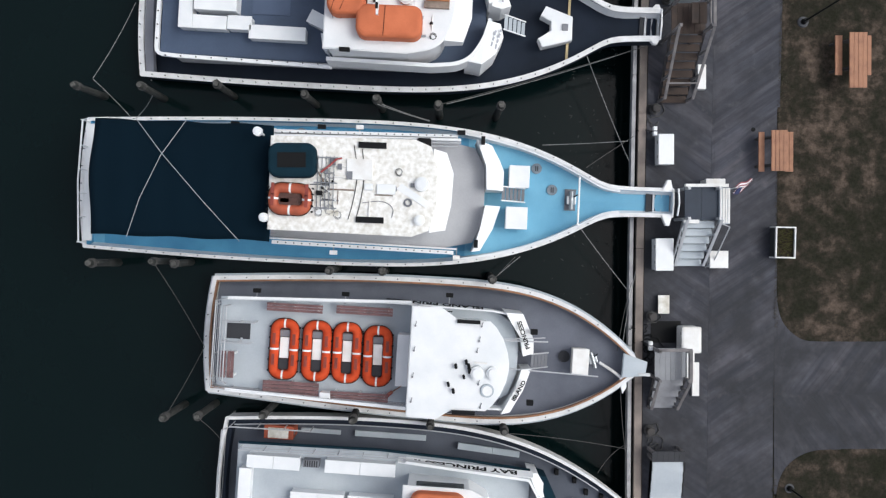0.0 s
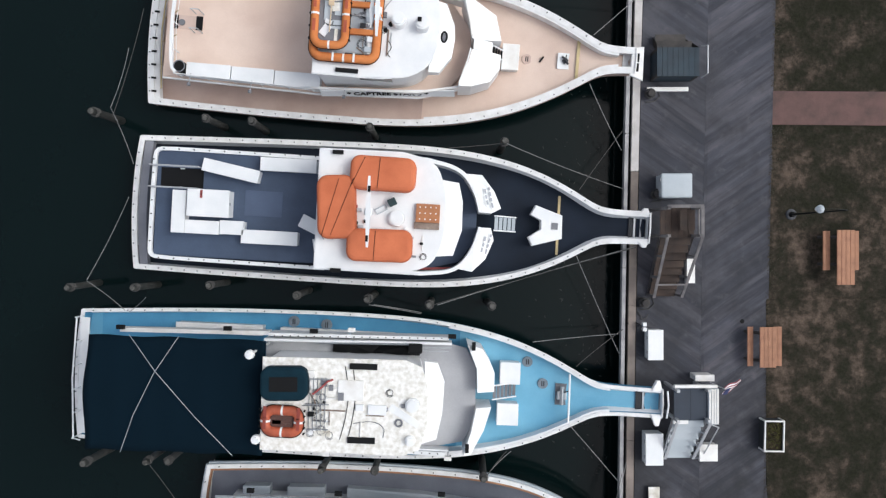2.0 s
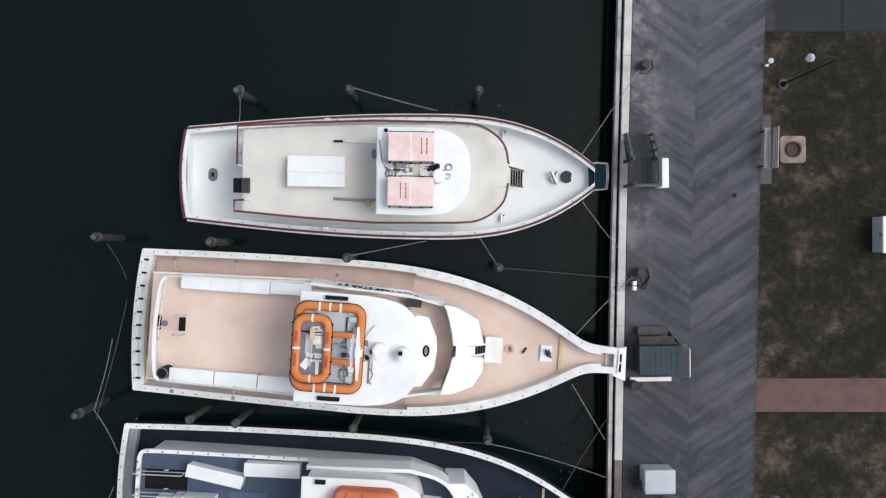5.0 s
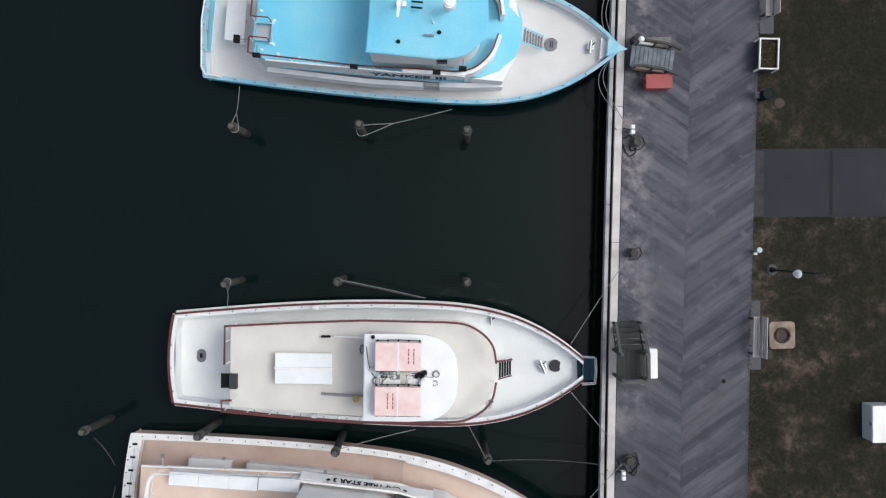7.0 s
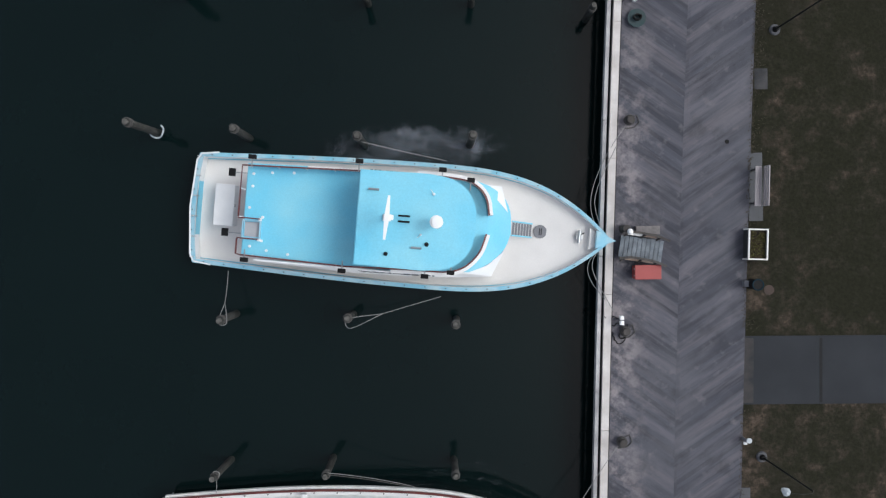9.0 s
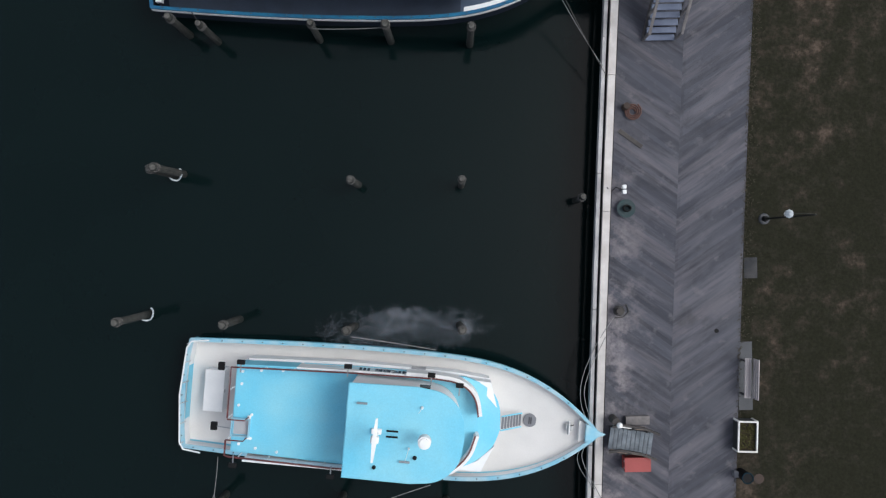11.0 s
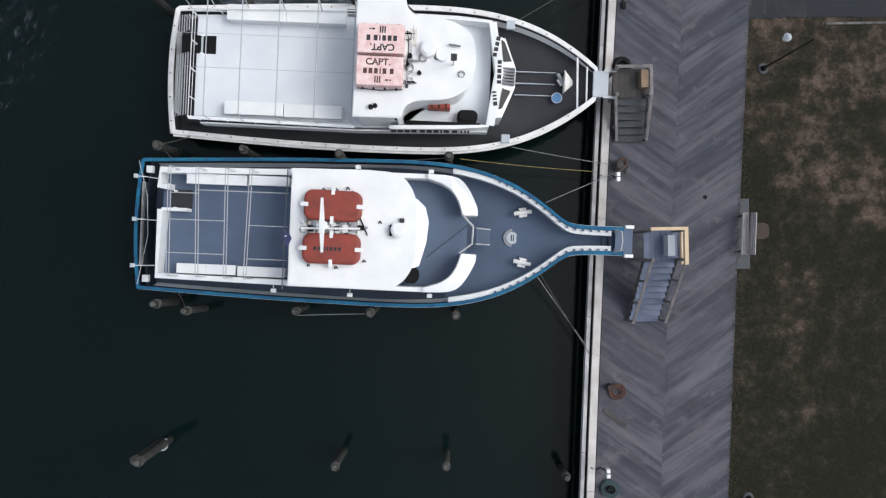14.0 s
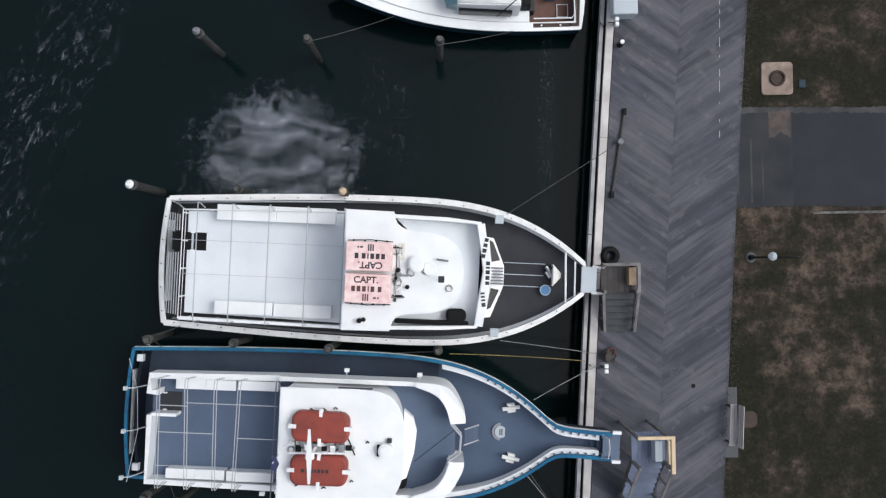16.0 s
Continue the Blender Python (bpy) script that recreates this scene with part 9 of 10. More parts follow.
bmesh.ops.create_uvsphere(bm, u_segments=16, v_segments=10, radius=0.10, matrix=Matrix.Translation((0.03, -0.05, 0.66)))
part("ball", bm, WHITE, t, smooth=True)
t = thing("flag", "small striped flag on a leaning pole", "flag", pose(9.45, 1.75, DOCK + 0.0))
part("pole", Tube([(0, 0, 0.0), (0.02, 0.02, 1.36)], 0.012), WHITE, t)
def flag_edge(f, k):
    """A point of the wind-blown cloth: f along the fly, k across the stripes."""
    return (0.02 + 0.50 * f + 0.05 * math.sin(5 * k), 0.30 * f + 0.055 * math.sin(6 * f + 2 * k) - 0.30 * k + 0.06, 1.28 + 0.05 * math.sin(7 * f + k) - 0.12 * k)


def cloth(f0, f1, k0, k1, lift=0.0, n=6):
    bm = bmesh.new()
    for f, g in zip([f0 + (f1 - f0) * a / n for a in range(n)], [f0 + (f1 - f0) * (a + 1) / n for a in range(n)]):
        top = [bm.verts.new(Vector(flag_edge(p, q)) + Vector((0, 0, lift))) for p, q in ((f, k0), (g, k0), (g, k1), (f, k1))]
        low = [bm.verts.new(v.co - Vector((0, 0, 0.004))) for v in top]
        bm.faces.new(top)
        bm.faces.new(low[::-1])
        for a in range(4):
            bm.faces.new((top[a], low[a], low[(a + 1) % 4], top[(a + 1) % 4]))
    return bm


for k in range(9):
    part("stripe", cloth(0.0, 1.0, k / 9, (k + 1) / 9), (FLAGRED, WHITE)[k % 2], t)
part("canton", cloth(0.0, 0.42, 0.44, 1.0, 0.006), FLAGBLUE, t)

# ---- lawn side: tables, benches, planters, lamps ----
PARK = DOCK - 0.045


def picnic_table(x0, x1, y0, y1, by0, by1, left, right, turn=0.0):
    cx, cy = (x0 + x1) / 2, (y0 + y1) / 2
    t = thing("picnic_table", "tan recycled plank picnic table with attached benches", "picnic table", pose(cx, cy, PARK, 0, 0, turn), "picnic tables")
    w = x1 - x0
    for k in range(4):
        part("top_plank", Box(-w / 2 + w * k / 4 + 0.005, -w / 2 + w * (k + 1) / 4 - 0.005, y0 - cy, y1 - cy, 0.74, 0.79, 0.006), TABLEWOOD, t)
    for a, c in (left, right):
        n = 2 if c - a > 0.2 else 1
        for k in range(n):
            part("seat_plank", Box(a - cx + (c - a) * k / n + 0.004, a - cx + (c - a) * (k + 1) / n - 0.004, by0 - cy, by1 - cy, 0.44, 0.49, 0.006), TABLEWOOD, t)
    for y in (by0 - cy + 0.2, by1 - cy - 0.2):
        part("cross_beam", Box(left[0] - cx, right[1] - cx, y - 0.04, y + 0.04, 0.36, 0.44), DARKWOOD, t)
        for s in (1, -1):
            part("leg", Tube([(s * w * 0.3, y, 0.74), (s * w * 0.95, y, 0.0)], 0.05, 4), DARKWOOD, t)
    return t


picnic_table(13.43, 14.02, 5.12, 6.95, 5.60, 6.92, (13.11, 13.35), (14.05, 14.32))
picnic_table(10.86, 11.40, 2.37, 3.72, 2.37, 3.70, (10.56, 10.76), (11.45, 11.72))


def park_bench(x0, x1, y0, y1, turn, slab=True):
    cx, cy = (x0 + x1) / 2, (y0 + y1) / 2
    t = thing("park_bench", "grey slatted park bench on a concrete pad", "bench", pose(cx, cy, PARK, 0, 0, turn), "park benches")
    w, d = x1 - x0, y1 - y0
    for k in range(3):
        part("seat_slat", Box(-w / 2 + 0.07 * k, -w / 2 + 0.07 * k + 0.064, -d / 2, d / 2, 0.43, 0.47, 0.005), GALV, t)
    for k in range(3):
        part("back_slat", Box(-w / 2 + 0.25 + 0.02 * k, -w / 2 + 0.28 + 0.02 * k, -d / 2, d / 2, 0.50 + 0.13 * k, 0.60 + 0.13 * k, 0.005), GALV, t)
    for y in (-d / 2 + 0.1, d / 2 - 0.1):
        part("side_frame", Box(-w / 2, -w / 2 + 0.32, y - 0.025, y + 0.025, 0.36, 0.43), DARKDECK, t)
        for x in (-w / 2 + 0.04, -w / 2 + 0.28):
            part("leg", Box(x - 0.025, x + 0.025, y - 0.025, y + 0.025, 0, 0.40), DARKDECK, t)
    return t


for x0, x1, y0, y1, tr in ((12.35, 12.84, 30.27, 31.60, -2.2), (11.78, 12.32, 18.86, 20.23, -2.0), (13.05, 13.58, 44.50, 45.90, -3.2)):
    park_bench(x0, x1, y0, y1, tr)
    solid("bench_pad", Box(x0 - 0.05, x0 + 0.42, y0 - 0.48, y1 + 0.50, PARK - 0.06, PARK + 0.035), SLAB, "grey concrete pad under a park bench", "pad", kind="structure")
for x, y in ((12.75, 34.6), (11.35, 9.4), (11.45, -1.6), (14.0, 60.2)):
    solid("lawn_pad", Box(x - 0.2, x + 0.25, y - 0.35, y + 0.35, PARK - 0.06, PARK + 0.02), DUSTY, "small grey concrete pad in the lawn", "pad", kind="structure")


STEMS = mat("dry yellow green stems", (92, 90, 48), 1.0, stain=0.3)


def planter(x, y, w, d, turn):
    t = thing("planter_box", "white framed planter box with bare soil", "planter", pose(x, y, PARK, 0, 0, turn), "planter boxes")
    for a, b, c, e in ((-w / 2, w / 2, -d / 2, -d / 2 + 0.045), (-w / 2, w / 2, d / 2 - 0.045, d / 2), (-w / 2, -w / 2 + 0.045, -d / 2 + 0.045, d / 2 - 0.045), (w / 2 - 0.045, w / 2, -d / 2 + 0.045, d / 2 - 0.045)):
        part("rim_board", Box(a, b, c, e, 0.46, 0.54, 0.005), OFFWHITE, t)
    # side panel is dark grey all round below the white rim
    part("side_panel", Strip(rounded(0, 0, w - 0.06, d - 0.06, 0.01, 1), 0.03, 0, 0.46, closed=True), mat("dark grey planter board", (52, 56, 58), 0.8, stain=0.3, scale=5), t)
    for a, c in ((-1, -1), (-1, 1), (1, -1), (1, 1)):
        part("corner_post", Box(a * (w / 2 - 0.02) - 0.025, a * (w / 2 - 0.02) + 0.025, c * (d / 2 - 0.02) - 0.025, c * (d / 2 - 0.02) + 0.025, 0, 0.458), OFFWHITE, t)
    part("soil", Box(-w / 2 + 0.045, w / 2 - 0.045, -d / 2 + 0.045, d / 2 - 0.045, 0.3, 0.40), SOIL, t)
    rng = random.Random(int(x * 100 + y))
    bm = bmesh.new()
    for _ in range(260):
        px, py = rng.uniform(-w / 2 + 0.1, w / 2 - 0.1), rng.uniform(-d / 2 + 0.1, d / 2 - 0.1)
        a = rng.uniform(0, 6.3)
        q = [bm.verts.new((px, py, 0.4)), bm.verts.new((px + 0.03 * math.cos(a), py + 0.03 * math.sin(a), 0.4)), bm.verts.new((px + 0.08 * math.cos(a + 1), py + 0.08 * math.sin(a + 1), rng.uniform(0.45, 0.58)))]
        bm.faces.new(q)
    tagged(part("dry_growth", bm, STEMS, t), kind="stuff")


planter(11.46, 0.00, 0.68, 1.06, -1.2)
planter(12.40, 29.0, 0.66, 1.04, -2.4)


def lamp_post(x, y):
    t = thing("street_lamp", "dark lamp post with an arm and a white lantern", "street lamp", pose(x, y, PARK), "street lamps")
    part("footing", cyl(bmesh.new(), 0, 0, 0, 0.06, 0.19, 0.17, 24, 0.01), SLAB, t, "round concrete footing")
    part("base_collar", cyl(bmesh.new(), 0, 0, 0.06, 0.22, 0.10, 0.08, 14), BLACK, t)
    part("pole", cyl(bmesh.new(), 0, 0, 0.05, 3.65, 0.034, 0.022, 12), POLE, t)
    arm = part("arm", Tube([(0, 0, 3.6), (-0.10, 0, 3.82), (-0.42, 0.02, 3.95), (-0.78, 0.03, 3.88)], 0.011, 8), POLE, t)
    lantern = part("globe", cyl(bmesh.new(), -0.84, 0.03, 3.55, 3.76, 0.07, 0.12, 8), WHITE, arm, "white glass lantern")
    part("lantern_cap", cyl(bmesh.new(), -0.84, 0.03, 3.76, 3.86, 0.13, 0.04, 8), LIGHTDECK, t)


for x, y in ((11.83, -8.4), (12.25, 7.5), (12.62, 21.77), (13.27, 36.25), (14.04, 50.82)):
    lamp_post(x, y)


def fire_pit(x, y, w, h, plate=True):
    t = thing("fire_pit", "round iron fire ring on a square concrete slab", "fire pit", pose(x, y, PARK))
    part("slab", Prism(rounded(0, 0, w, h, 0.12), 0, 0.06, 0.01), CONCRETE, t)
    part("ring", Tube([(0.23 * math.cos(k * math.pi / 12), 0.23 * math.sin(k * math.pi / 12), 0.10) for k in range(24)], 0.045, 8, closed=True), BROWNWOOD, t)
    part("ash", cyl(bmesh.new(), 0, 0, 0.06, 0.08, 0.22, n=24), BROWNWOOD, t)


fire_pit(12.93, 19.54, 0.88, 0.92)
fire_pit(15.07, 56.95, 1.08, 1.12)
solid("stone_base", Prism(rounded(13.85, 45.3, 0.6, 0.55, 0.2), PARK - 0.02, PARK + 0.04, 0.01), BROWNWOOD, "worn brown stone base in the lawn", "base")
solid("blue_valve", Box(15.83, 16.05, 56.63, 56.90, PARK, PARK + 0.04, 0.01), mat("dull blue iron", (30, 54, 66), 0.8, stain=0.4, scale=6), "small blue valve cover in the grass", "cover")
t = thing("litter_bin", "dark litter bin beside the path", "bin", pose(12.32, 27.66, PARK))
part("drum", cyl(bmesh.new(), 0, 0, 0, 0.65, 0.17, 0.18, 20), BLACK, t)
part("rim", Tube([(0.18 * math.cos(k * math.pi / 10), 0.18 * math.sin(k * math.pi / 10), 0.65) for k in range(20)], 0.02, 6, closed=True), DARKTEAL, t)
part("bracket", Box(-0.3, -0.16, -0.08, 0.12, 0, 0.3, 0.01), GREYPAINT, t)
solid("manhole_disc", cyl(bmesh.new(), 12.95, 27.44, PARK, PARK + 0.015, 0.17, n=24), BROWNWOOD, "small round brown cover in the grass", "cover")
t = thing("water_tap", "small white stand pipe with a bowl at the walk's edge", "tap", pose(11.97, 22.42, PARK))
part("stand", cyl(bmesh.new(), 0, 0, 0, 0.5, 0.06, 0.05, 12), GREYPAINT, t)
part("bowl", cyl(bmesh.new(), 0.03, 0.04, 0.45, 0.54, 0.07, 0.09, 16), LIGHTDECK, t)
part("handle", Box(-0.10, 0.0, -0.12, -0.04, 0.3, 0.42, 0.01), WHITE, t)
t = thing("storage_chest", "large white storage chest standing on the lawn", "chest", pose(16.0, 16.6, PARK))
part("body", Box(-0.36, 0.36, -0.60, 0.60, 0, 0.60, 0.02), LIGHTDECK, t)
part("lid", Box(-0.38, 0.38, -0.62, 0.62, 0.60, 0.70, 0.03), OFFWHITE, t)
part("latch", Box(-0.40, -0.38, -0.06, 0.06, 0.52, 0.64), GREYPAINT, t)

# a broken chalk line along the boardwalk
bm = bmesh.new()
rng = random.Random(9)
y = 54.95
while y < 61.5:
    d = rng.uniform(0.06, 0.42)
    x = 13.06 + 0.021 * (y - 55.1)
    box(bm, x - 0.008, x + 0.008, y, y + d, DOCK + 0.003, DOCK + 0.006)
    y += d + rng.uniform(0.10, 0.60)
solid("chalk_line", bm, MISTDECK, "broken white chalk line on the boardwalk", "marking", kind="stuff")

# paths
solid("brick_path", Prism([(11.50, 10.58), (40, 10.2), (40, 11.45), (11.53, 11.72)], PARK - 0.1, PARK + 0.03), BRICKRED, "narrow red brick path across the lawn", "path", kind="structure")
solid("asphalt_path", Prism([(11.95, 23.57), (40, 23.30), (40, 25.60), (12.05, 25.89)], PARK - 0.1, PARK + 0.025), ASPHALT, "grey asphalt path across the lawn", "path", kind="structure")


def ragged(x0, x1, y0, y1, seed, wob=0.07, step=0.22):
    """A patch of ground with a crumbled outline."""
    rng = random.Random(seed)
    n = max(3, int((x1 - x0) / step))
    low = [(x0 + (x1 - x0) * k / n, y0(x0 + (x1 - x0) * k / n) + rng.uniform(-wob, wob)) for k in range(n + 1)]
    top = [(x0 + (x1 - x0) * k / n, y1(x0 + (x1 - x0) * k / n) + rng.uniform(-wob, wob)) for k in range(n, -1, -1)]
    return low + top


solid("asphalt_path", Prism(ragged(13.5, 40, lambda x: 52.60 - 0.02 * (x - 13.5), lambda x: 55.86 - 0.01 * (x - 13.5), 5, 0.03, 0.09), PARK - 0.1, PARK + 0.025), ASPHALT, "grey asphalt path across the lawn", "path", kind="structure")
solid("path_edge", Prism(ragged(13.6, 40, lambda x: 55.78 - 0.01 * (x - 13.5), lambda x: 55.98 - 0.01 * (x - 13.5), 6, 0.035, 0.09), PARK - 0.1, PARK + 0.031), DUSTY, "crumbled pale edge of the asphalt path", "path", kind="structure")
solid("path_curb", Box(16.2, 40, 52.28, 52.36, PARK - 0.05, PARK + 0.05), mat("mossy pale kerb stone", (116, 114, 112), 0.9, stain=0.5, scale=4, dark=(62, 62, 60)), "thin pale kerb along the asphalt path", "kerb", kind="structure")
solid("path_patch", Prism([(12.0, 23.62), (12.36, 23.62), (12.40, 25.80), (12.08, 25.84)], PARK, PARK + 0.029), FADEDPATH, "worn dusty strip of the asphalt path", "path", kind="structure")
solid("path_patch", Prism([(14.60, 23.60), (14.70, 23.60), (14.73, 25.78), (14.63, 25.78)], PARK, PARK + 0.029), mat("dark tar seam", (20, 22, 25), 0.9, stain=0.4, scale=3), "dark tarred seam of the asphalt path", "path", kind="structure")
solid("path_patch", Prism(ragged(13.55, 15.55, lambda x: 52.55, lambda x: 55.80, 7, 0.05, 0.08), PARK, PARK + 0.029), mat("dusty worn asphalt", (52, 53, 56), 0.95, stain=0.8, scale=0.8, fine=60, dark=(33, 37, 42), bump=0.5), "worn dusty strip of the asphalt path", "path", kind="structure")
solid("path_patch", Prism(ragged(14.75, 15.50, lambda x: 55.0 - 0.1 * math.sin(9 * x), lambda x: 55.84, 1, 0.04, 0.06), PARK, PARK + 0.033), mat("pinkish bare earth", (88, 78, 74), 1.0, stain=0.6, scale=3, dark=(66, 62, 60), bump=0.5), "bare pinkish earth patch in the asphalt path", "path", kind="structure")
for a, c, y0, y1, k in ((13.60, 13.70, 53.0, 55.6, 2), (14.10, 14.16, 52.7, 54.9, 3), (14.50, 14.54, 52.8, 54.4, 4)):
    solid("path_patch", Prism(ragged(a, c, lambda x: y0, lambda x: y1, k, 0.05, 0.04), PARK, PARK + 0.033), DUSTY, "pale crumbled crack in the asphalt path", "path", kind="structure")

# boardwalk: joists, seam board, herring-bone planks
solid("boardwalk_bed", Strip(along(2.55, -20, 75, 40), 4.46, DOCK - 0.30, DOCK - 0.046), DARKWOOD, "dark joists under the boardwalk planks", "floor", kind="structure")
solid("seam_board", Strip(along(2.58, -20, 75, 60), 0.10, DOCK - 0.045, DOCK + 0.004), BOARDS[1], "dark centre board of the boardwalk", "plank", kind="structure")
solid("edge_board", Strip(along(4.80, -3.2, 75, 60), 0.05, DOCK - 0.2, DOCK + 0.003), BOARDS[1], "dark edge board beside the lawn", "plank", kind="structure")
PITCH, RUN = 0.172, 0.68


def plank_mesh(width, sgn, jitter, name):
    g = PITCH - 0.002
    z0, z1 = -0.04, jitter
    v = [(0, 0), (width, sgn * RUN * width), (width, sgn * RUN * width + g), (0, g)]
    verts = [(x, y, z0) for x, y in v] + [(x, y, z1) for x, y in v]
    me = bpy.data.meshes.new(name)
    me.from_pydata(verts, [], [(3, 2, 1, 0), (4, 5, 6, 7), (0, 1, 5, 4), (1, 2, 6, 5), (2, 3, 7, 6), (3, 0, 4, 7)])
    me.materials.append(BOARDS[sgn])
    return me


walk_bed = thing("boardwalk", "weathered grey herring-bone plank boardwalk", "boardwalk", kind="structure")
for width, sgn, off in ((2.22, -1, 0.305), (2.14, 1, 2.635)):
    variants = [plank_mesh(width, sgn, j, "plank") for j in (0.0, 0.002, -0.002, 0.003)]
    rest_v, rest_f = [], []
    n = int(92 / PITCH)
    rng = random.Random(5 + sgn)
    for i in range(n):
        y = -18 + PITCH * i
        ym = y + sgn * RUN * width / 2
        m = pose(edge(y) + off, y, DOCK, 0, 0, -math.degrees(slope(ym)))
        if 0.0 <= y <= 300 * PITCH:
            part("plank", variants[rng.randrange(4)], BOARDS[sgn], walk_bed, at=m)
        else:
            k = len(rest_v)
            rest_v += [tuple(m @ v.co) for v in variants[0].vertices]
            rest_f += [tuple(k + j for j in f.vertices) for f in variants[0].polygons]
    me = bpy.data.meshes.new("more_planks")
    me.from_pydata(rest_v, [], rest_f)
    me.materials.append(BOARDS[sgn])
    tagged(part("more_planks", me, BOARDS[sgn], walk_bed), kind="stuff")

# branch of the boardwalk that leads inland between two rounded lawns
branch = thing("boardwalk_branch", "weathered plank branch leading inland from the boardwalk", "boardwalk", kind="structure")
part("branch_bed", Box(edge(-5) + 4.7, 45, -8.8, -1.3, DOCK - 0.2, DOCK - 0.052), DARKWOOD, branch)
for sgn, y0 in ((1, -5.2), (-1, -5.2)):
    rest_v, rest_f = [], []
    for i in range(205):
        x = 7.9 + PITCH * i
        wd = 3.4
        v = [(x, y0), (x + PITCH - 0.004, y0), (x + PITCH - 0.004 + wd * 0.75, y0 + sgn * wd), (x + wd * 0.75, y0 + sgn * wd)]
        v = [(max(px, edge(-5) + 4.79), py) for px, py in v]
        if 21 < i < 81:
            bm = Prism(v if sgn > 0 else v[::-1], DOCK - 0.04, DOCK + 0.004 * math.sin(i * 5))
            part("plank", bm, BOARDS[2 * sgn], branch)
        else:
            k = len(rest_v)
            rest_v += [(px, py, DOCK) for px, py in v]
            rest_f.append(tuple(range(k, k + 4)) if sgn > 0 else tuple(range(k + 3, k - 1, -1)))
    me = bpy.data.meshes.new("more_planks")
    me.from_pydata(rest_v, [], rest_f)
    me.materials.append(BOARDS[2 * sgn])
    tagged(part("more_planks", me, BOARDS[2 * sgn], branch), kind="stuff")


def lawn_corner(pts, label):
    solid("lawn_bank", Prism(pts, DOCK - 0.3, DOCK + 0.012, 0.01), LAWN, label, "lawn", kind="structure")


ex = edge(-2) + 4.83
upper = [(ex, 4.6)] + chaikin([(ex, 0.0), (ex, -1.2), (ex + 0.05, -2.6), (ex + 0.8, -3.36), (ex + 1.6, -3.38)], 3) + [(60, -3.42), (60, 4.6)]
lawn_corner(upper[::1], "winter lawn with a rounded corner beside the boardwalk")
ex2 = edge(-9) + 4.85
lower = [(60, -7.0)] + chaikin([(ex2 + 2.4, -7.05), (ex2 + 1.0, -7.1), (ex2 + 0.1, -7.9), (ex2, -9.4)], 3) + [(ex2, -20), (60, -20)]
lawn_corner(lower[::1], "winter lawn with a rounded corner beside the boardwalk")
for x, y in ((10.55, 3.84), (10.92, 18.0), (11.58, 32.49), (11.98, 46.47)):
    solid("deck_plug", cyl(bmesh.new(), x, y, DOCK, DOCK + 0.008, 0.075, n=18), BLACK, "small round black cover in the boardwalk", "cover", group="deck covers")

t = thing("mooring_cleat", "grey iron mooring post with line on the boardwalk", "cleat", pose(9.60, 54.82, DOCK))
part("stem", cyl(bmesh.new(), 0, 0, 0, 0.26, 0.07, 0.06, 14), DARKWOOD, t)
part("head", cyl(bmesh.new(), 0, 0, 0.26, 0.33, 0.11, 0.09, 16), GREYPAINT, t)

# foam drifting on the water
drifts = ((-2.4, 54.6, 9.2, 7.6, 0, 0.8, 0.0, 0.47), (1.0, 32.6, 9.4, 2.5, 0, 1.1, 0.0, 0.30), (-10.6, 57.6, 13.0, 4.2, 58, 0.9, 0.53, 0.38),
          (7.3, 56.0, 10.5, 0.9, 88, 3.2, 0.52, 0.24), (1.7, 56.0, 7.5, 3.0, 100, 2.2, 0.54, 0.22), (-12.5, 52.0, 8.0, 3.4, 62, 1.0, 0.54, 0.34), (2.4, 20.9, 5.6, 1.9, -6, 1.3, 0.54, 0.2))
for i, (x, y, w, d, turn, sc, cut, den) in enumerate(drifts):
    bm = bmesh.new()
    bmesh.ops.create_grid(bm, x_segments=2, y_segments=2, size=0.5)
    for v in bm.verts:
        v.co.x, v.co.y = v.co.x * w, v.co.y * d
    solid("foam_patch", bm, foam_material("foam " + "abcdefg"[i], sc, cut, den, (0.5, 1.3) if cut else (1.0, 1.0)), "thin grey white foam streaks on the water", "foam", pose(x, y, 0.02 + 0.002 * i, 0, 0, turn), kind="stuff")

# dead grass and leaves creeping over the boardwalk's lawn edge
TUFT = mat("dead grass blades", (66, 60, 48), 1.0, stain=0.4, scale=5, dark=(44, 42, 34))
verts, faces = [], []
rng = random.Random(77)
for _ in range(5200):
    y = rng.uniform(-18, 74)
    if -7.6 < y < -2.9 or 10.5 < y < 11.8 or 23.4 < y < 26.0 or 52.4 < y < 56.1:
        continue
    x = edge(y) + 4.84 + abs(rng.gauss(0, 0.22)) - 0.10
    z = PARK + (0.06 if x < edge(y) + 4.86 else 0.0)
    a, s = rng.uniform(0, 6.3), rng.uniform(0.05, 0.13)
    k = len(verts)
    verts += [(x - 0.012 * math.sin(a), y + 0.012 * math.cos(a), z), (x + 0.012 * math.sin(a), y - 0.012 * math.cos(a), z), (x + s * math.cos(a), y + s * math.sin(a), z + rng.uniform(0.01, 0.06))]
    faces.append((k, k + 1, k + 2))
me = bpy.data.meshes.new("grass_edge")
me.from_pydata(verts, [], faces)
me.materials.append(TUFT)
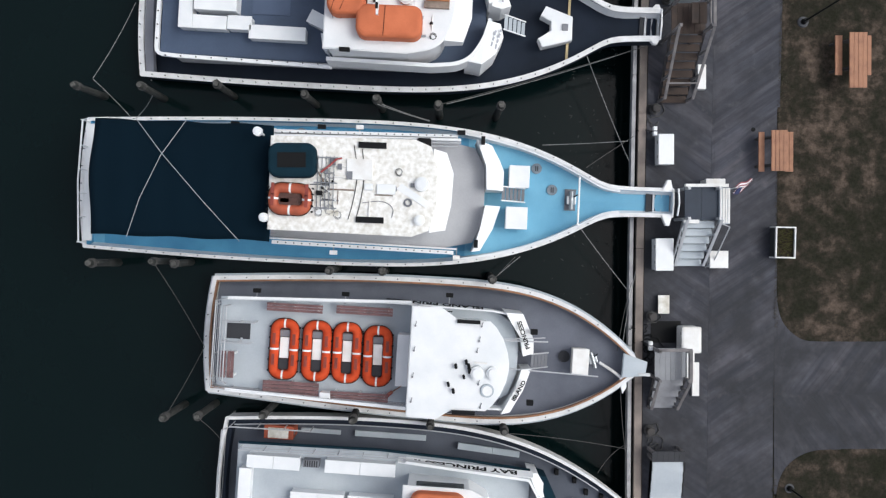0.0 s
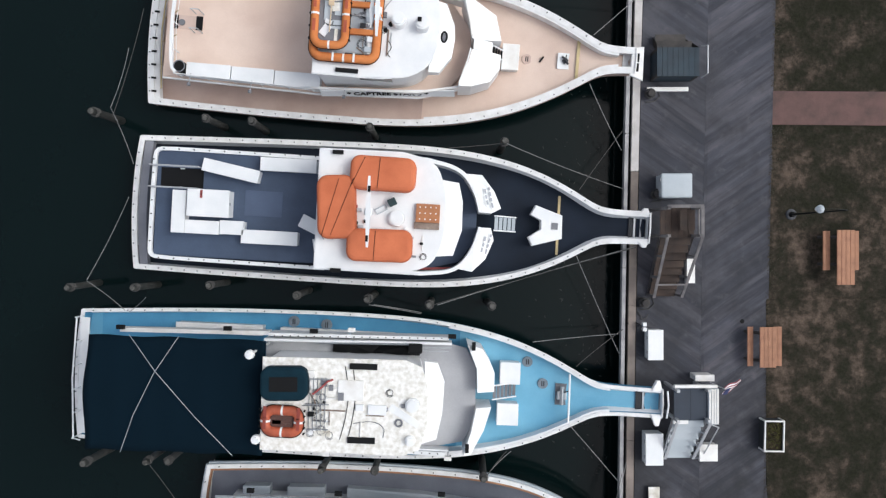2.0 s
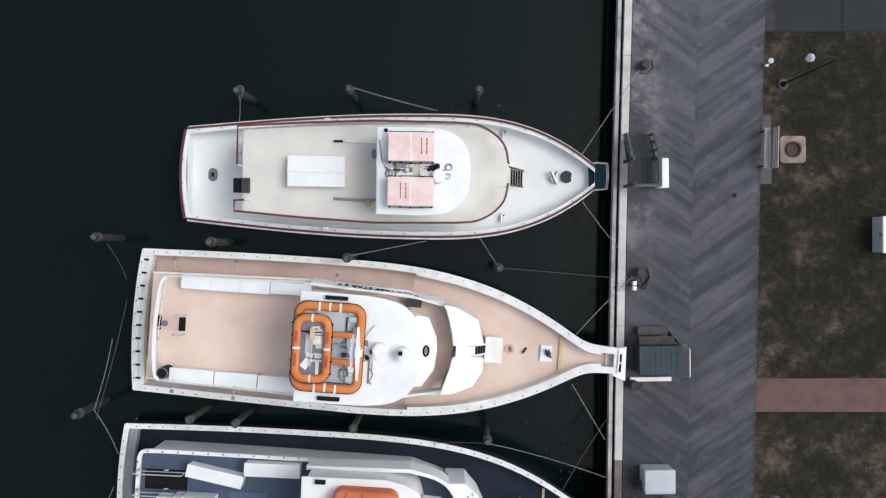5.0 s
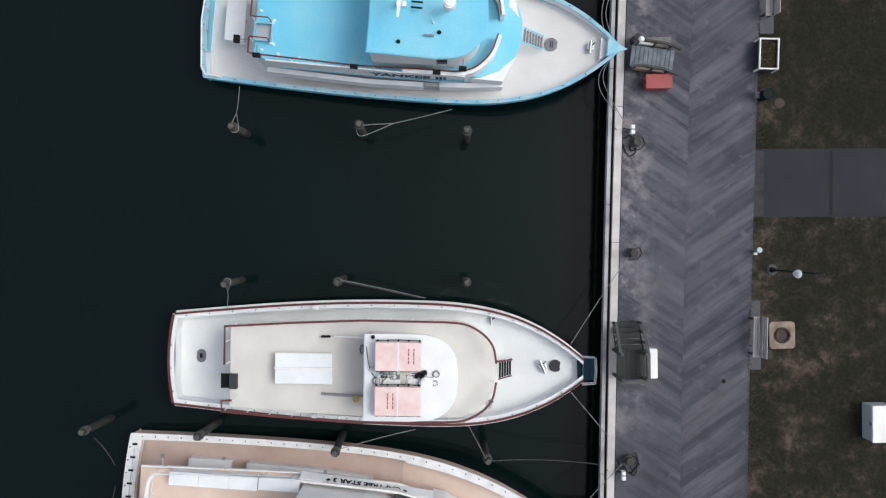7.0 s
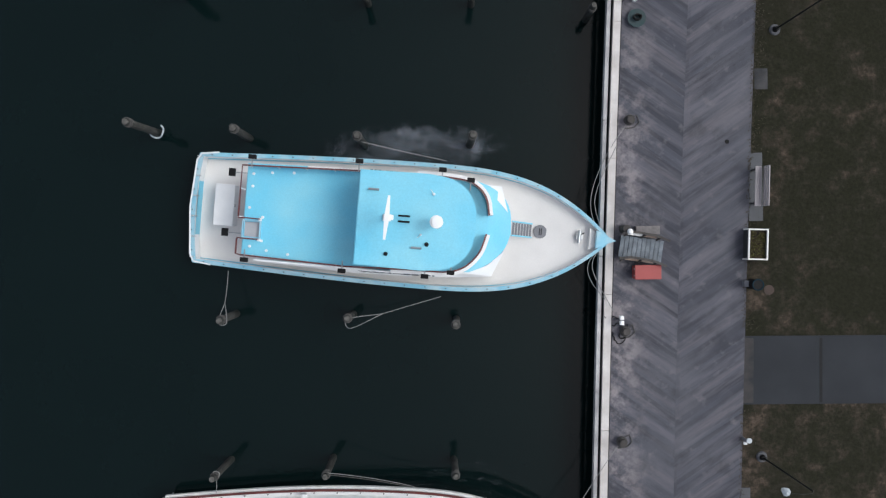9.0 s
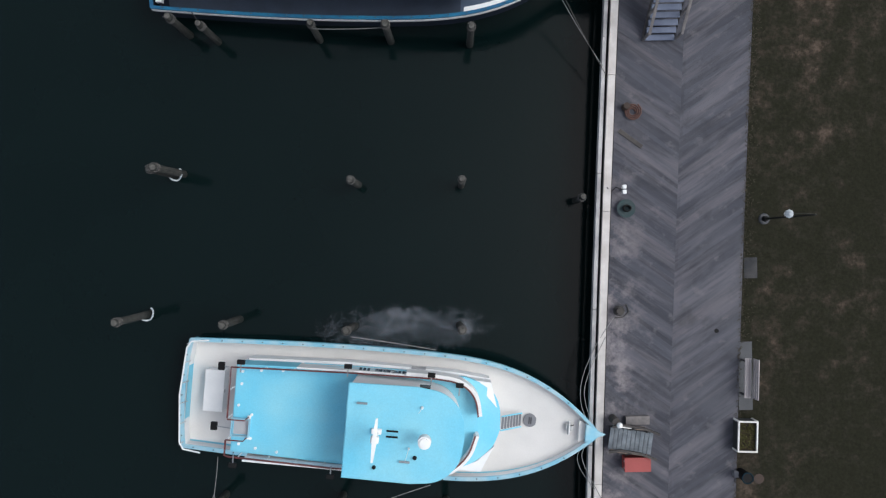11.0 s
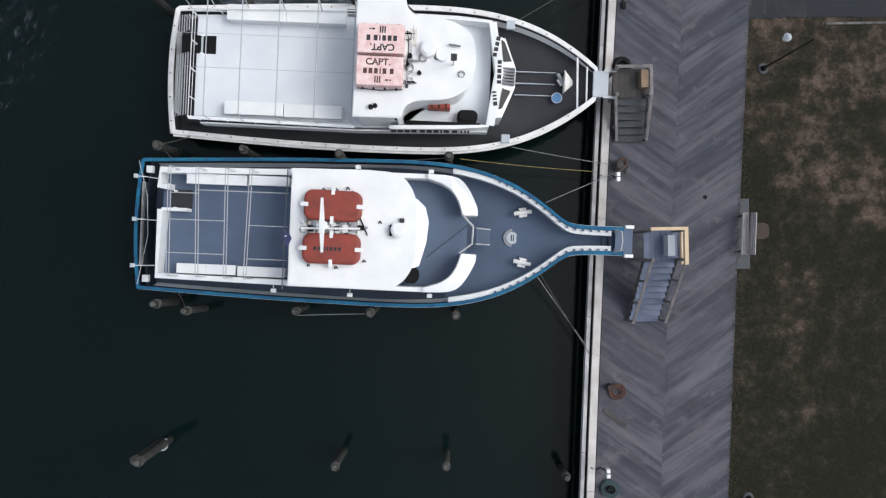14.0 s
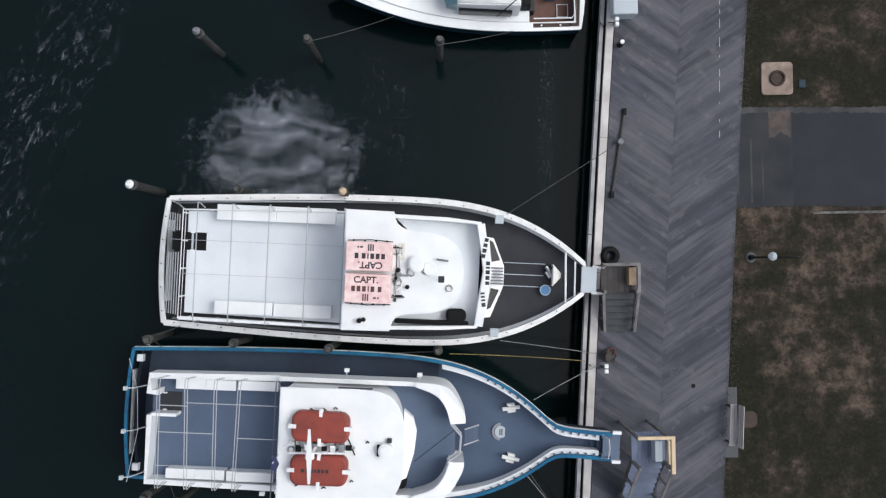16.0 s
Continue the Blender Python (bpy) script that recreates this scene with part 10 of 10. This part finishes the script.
tagged(new("grass_edge", me), "dead grass blades along the boardwalk edge", "grass", "", "stuff")


def rope_tangle(x, y, size, turns, seed, material, label):
    """A loose heap of line thrown down on the planks."""
    rng = random.Random(seed)
    pts, px, py, a = [], 0.0, 0.0, 0.0
    for k in range(turns):
        a += rng.uniform(0.5, 1.5) * rng.choice((1, 1, -1))
        px, py = px * 0.86 + size * 0.5 * math.cos(a), py * 0.86 + size * 0.5 * math.sin(a)
        pts.append((px, py, 0.02 + 0.0016 * k))
    t = thing("rope_heap", label, "rope", pose(x, y, DOCK), "rope heaps")
    part("line", Tube(chaikin(pts, 2), 0.016, 5), material, t)


rope_tangle(6.95, -3.45, 0.34, 40, 1, BLACK, "tangled black hose and line on the boardwalk")
rope_tangle(7.0, -4.15, 0.30, 34, 2, BLACK, "tangled black hose and line on the boardwalk")
rope_tangle(7.05, -6.6, 0.26, 24, 3, ROPEDARK, "loose dark line on the boardwalk")
rope_tangle(7.15, 4.4, 0.26, 26, 4, ROPEDARK, "loose dark line on the boardwalk")
rope_tangle(7.45, 15.3, 0.30, 30, 5, BLACK, "tangled black line round a dock post")
rope_tangle(7.9, 26.2, 0.26, 26, 6, BLACK, "tangled black line round a dock post")
rope_tangle(8.95, 47.3, 0.22, 20, 7, ROPEDARK, "loose dark line round a dock post")

# flecks of reed and leaf drifting between the bows
verts, faces = [], []
rng = random.Random(31)
for _ in range(240):
    y = rng.uniform(-2, 12.5)
    x, a, s = 6.2 - abs(rng.gauss(0, 1.1)), rng.uniform(0, 6.3), rng.uniform(0.015, 0.05)
    k = len(verts)
    for j in range(4):
        verts.append((x + s * math.cos(a + j * 1.57) * (1.6 if j % 2 else 0.6), y + s * math.sin(a + j * 1.57) * (1.6 if j % 2 else 0.6), 0.006))
    faces.append((k, k + 1, k + 2, k + 3))
me = bpy.data.meshes.new("floating_debris")
me.from_pydata(verts, [], faces)
me.materials.append(mat("wet reed flecks", (40, 44, 42), 0.8, stain=0.4))
tagged(new("floating_debris", me), "small reed and leaf flecks on the water", "debris", "", "stuff")
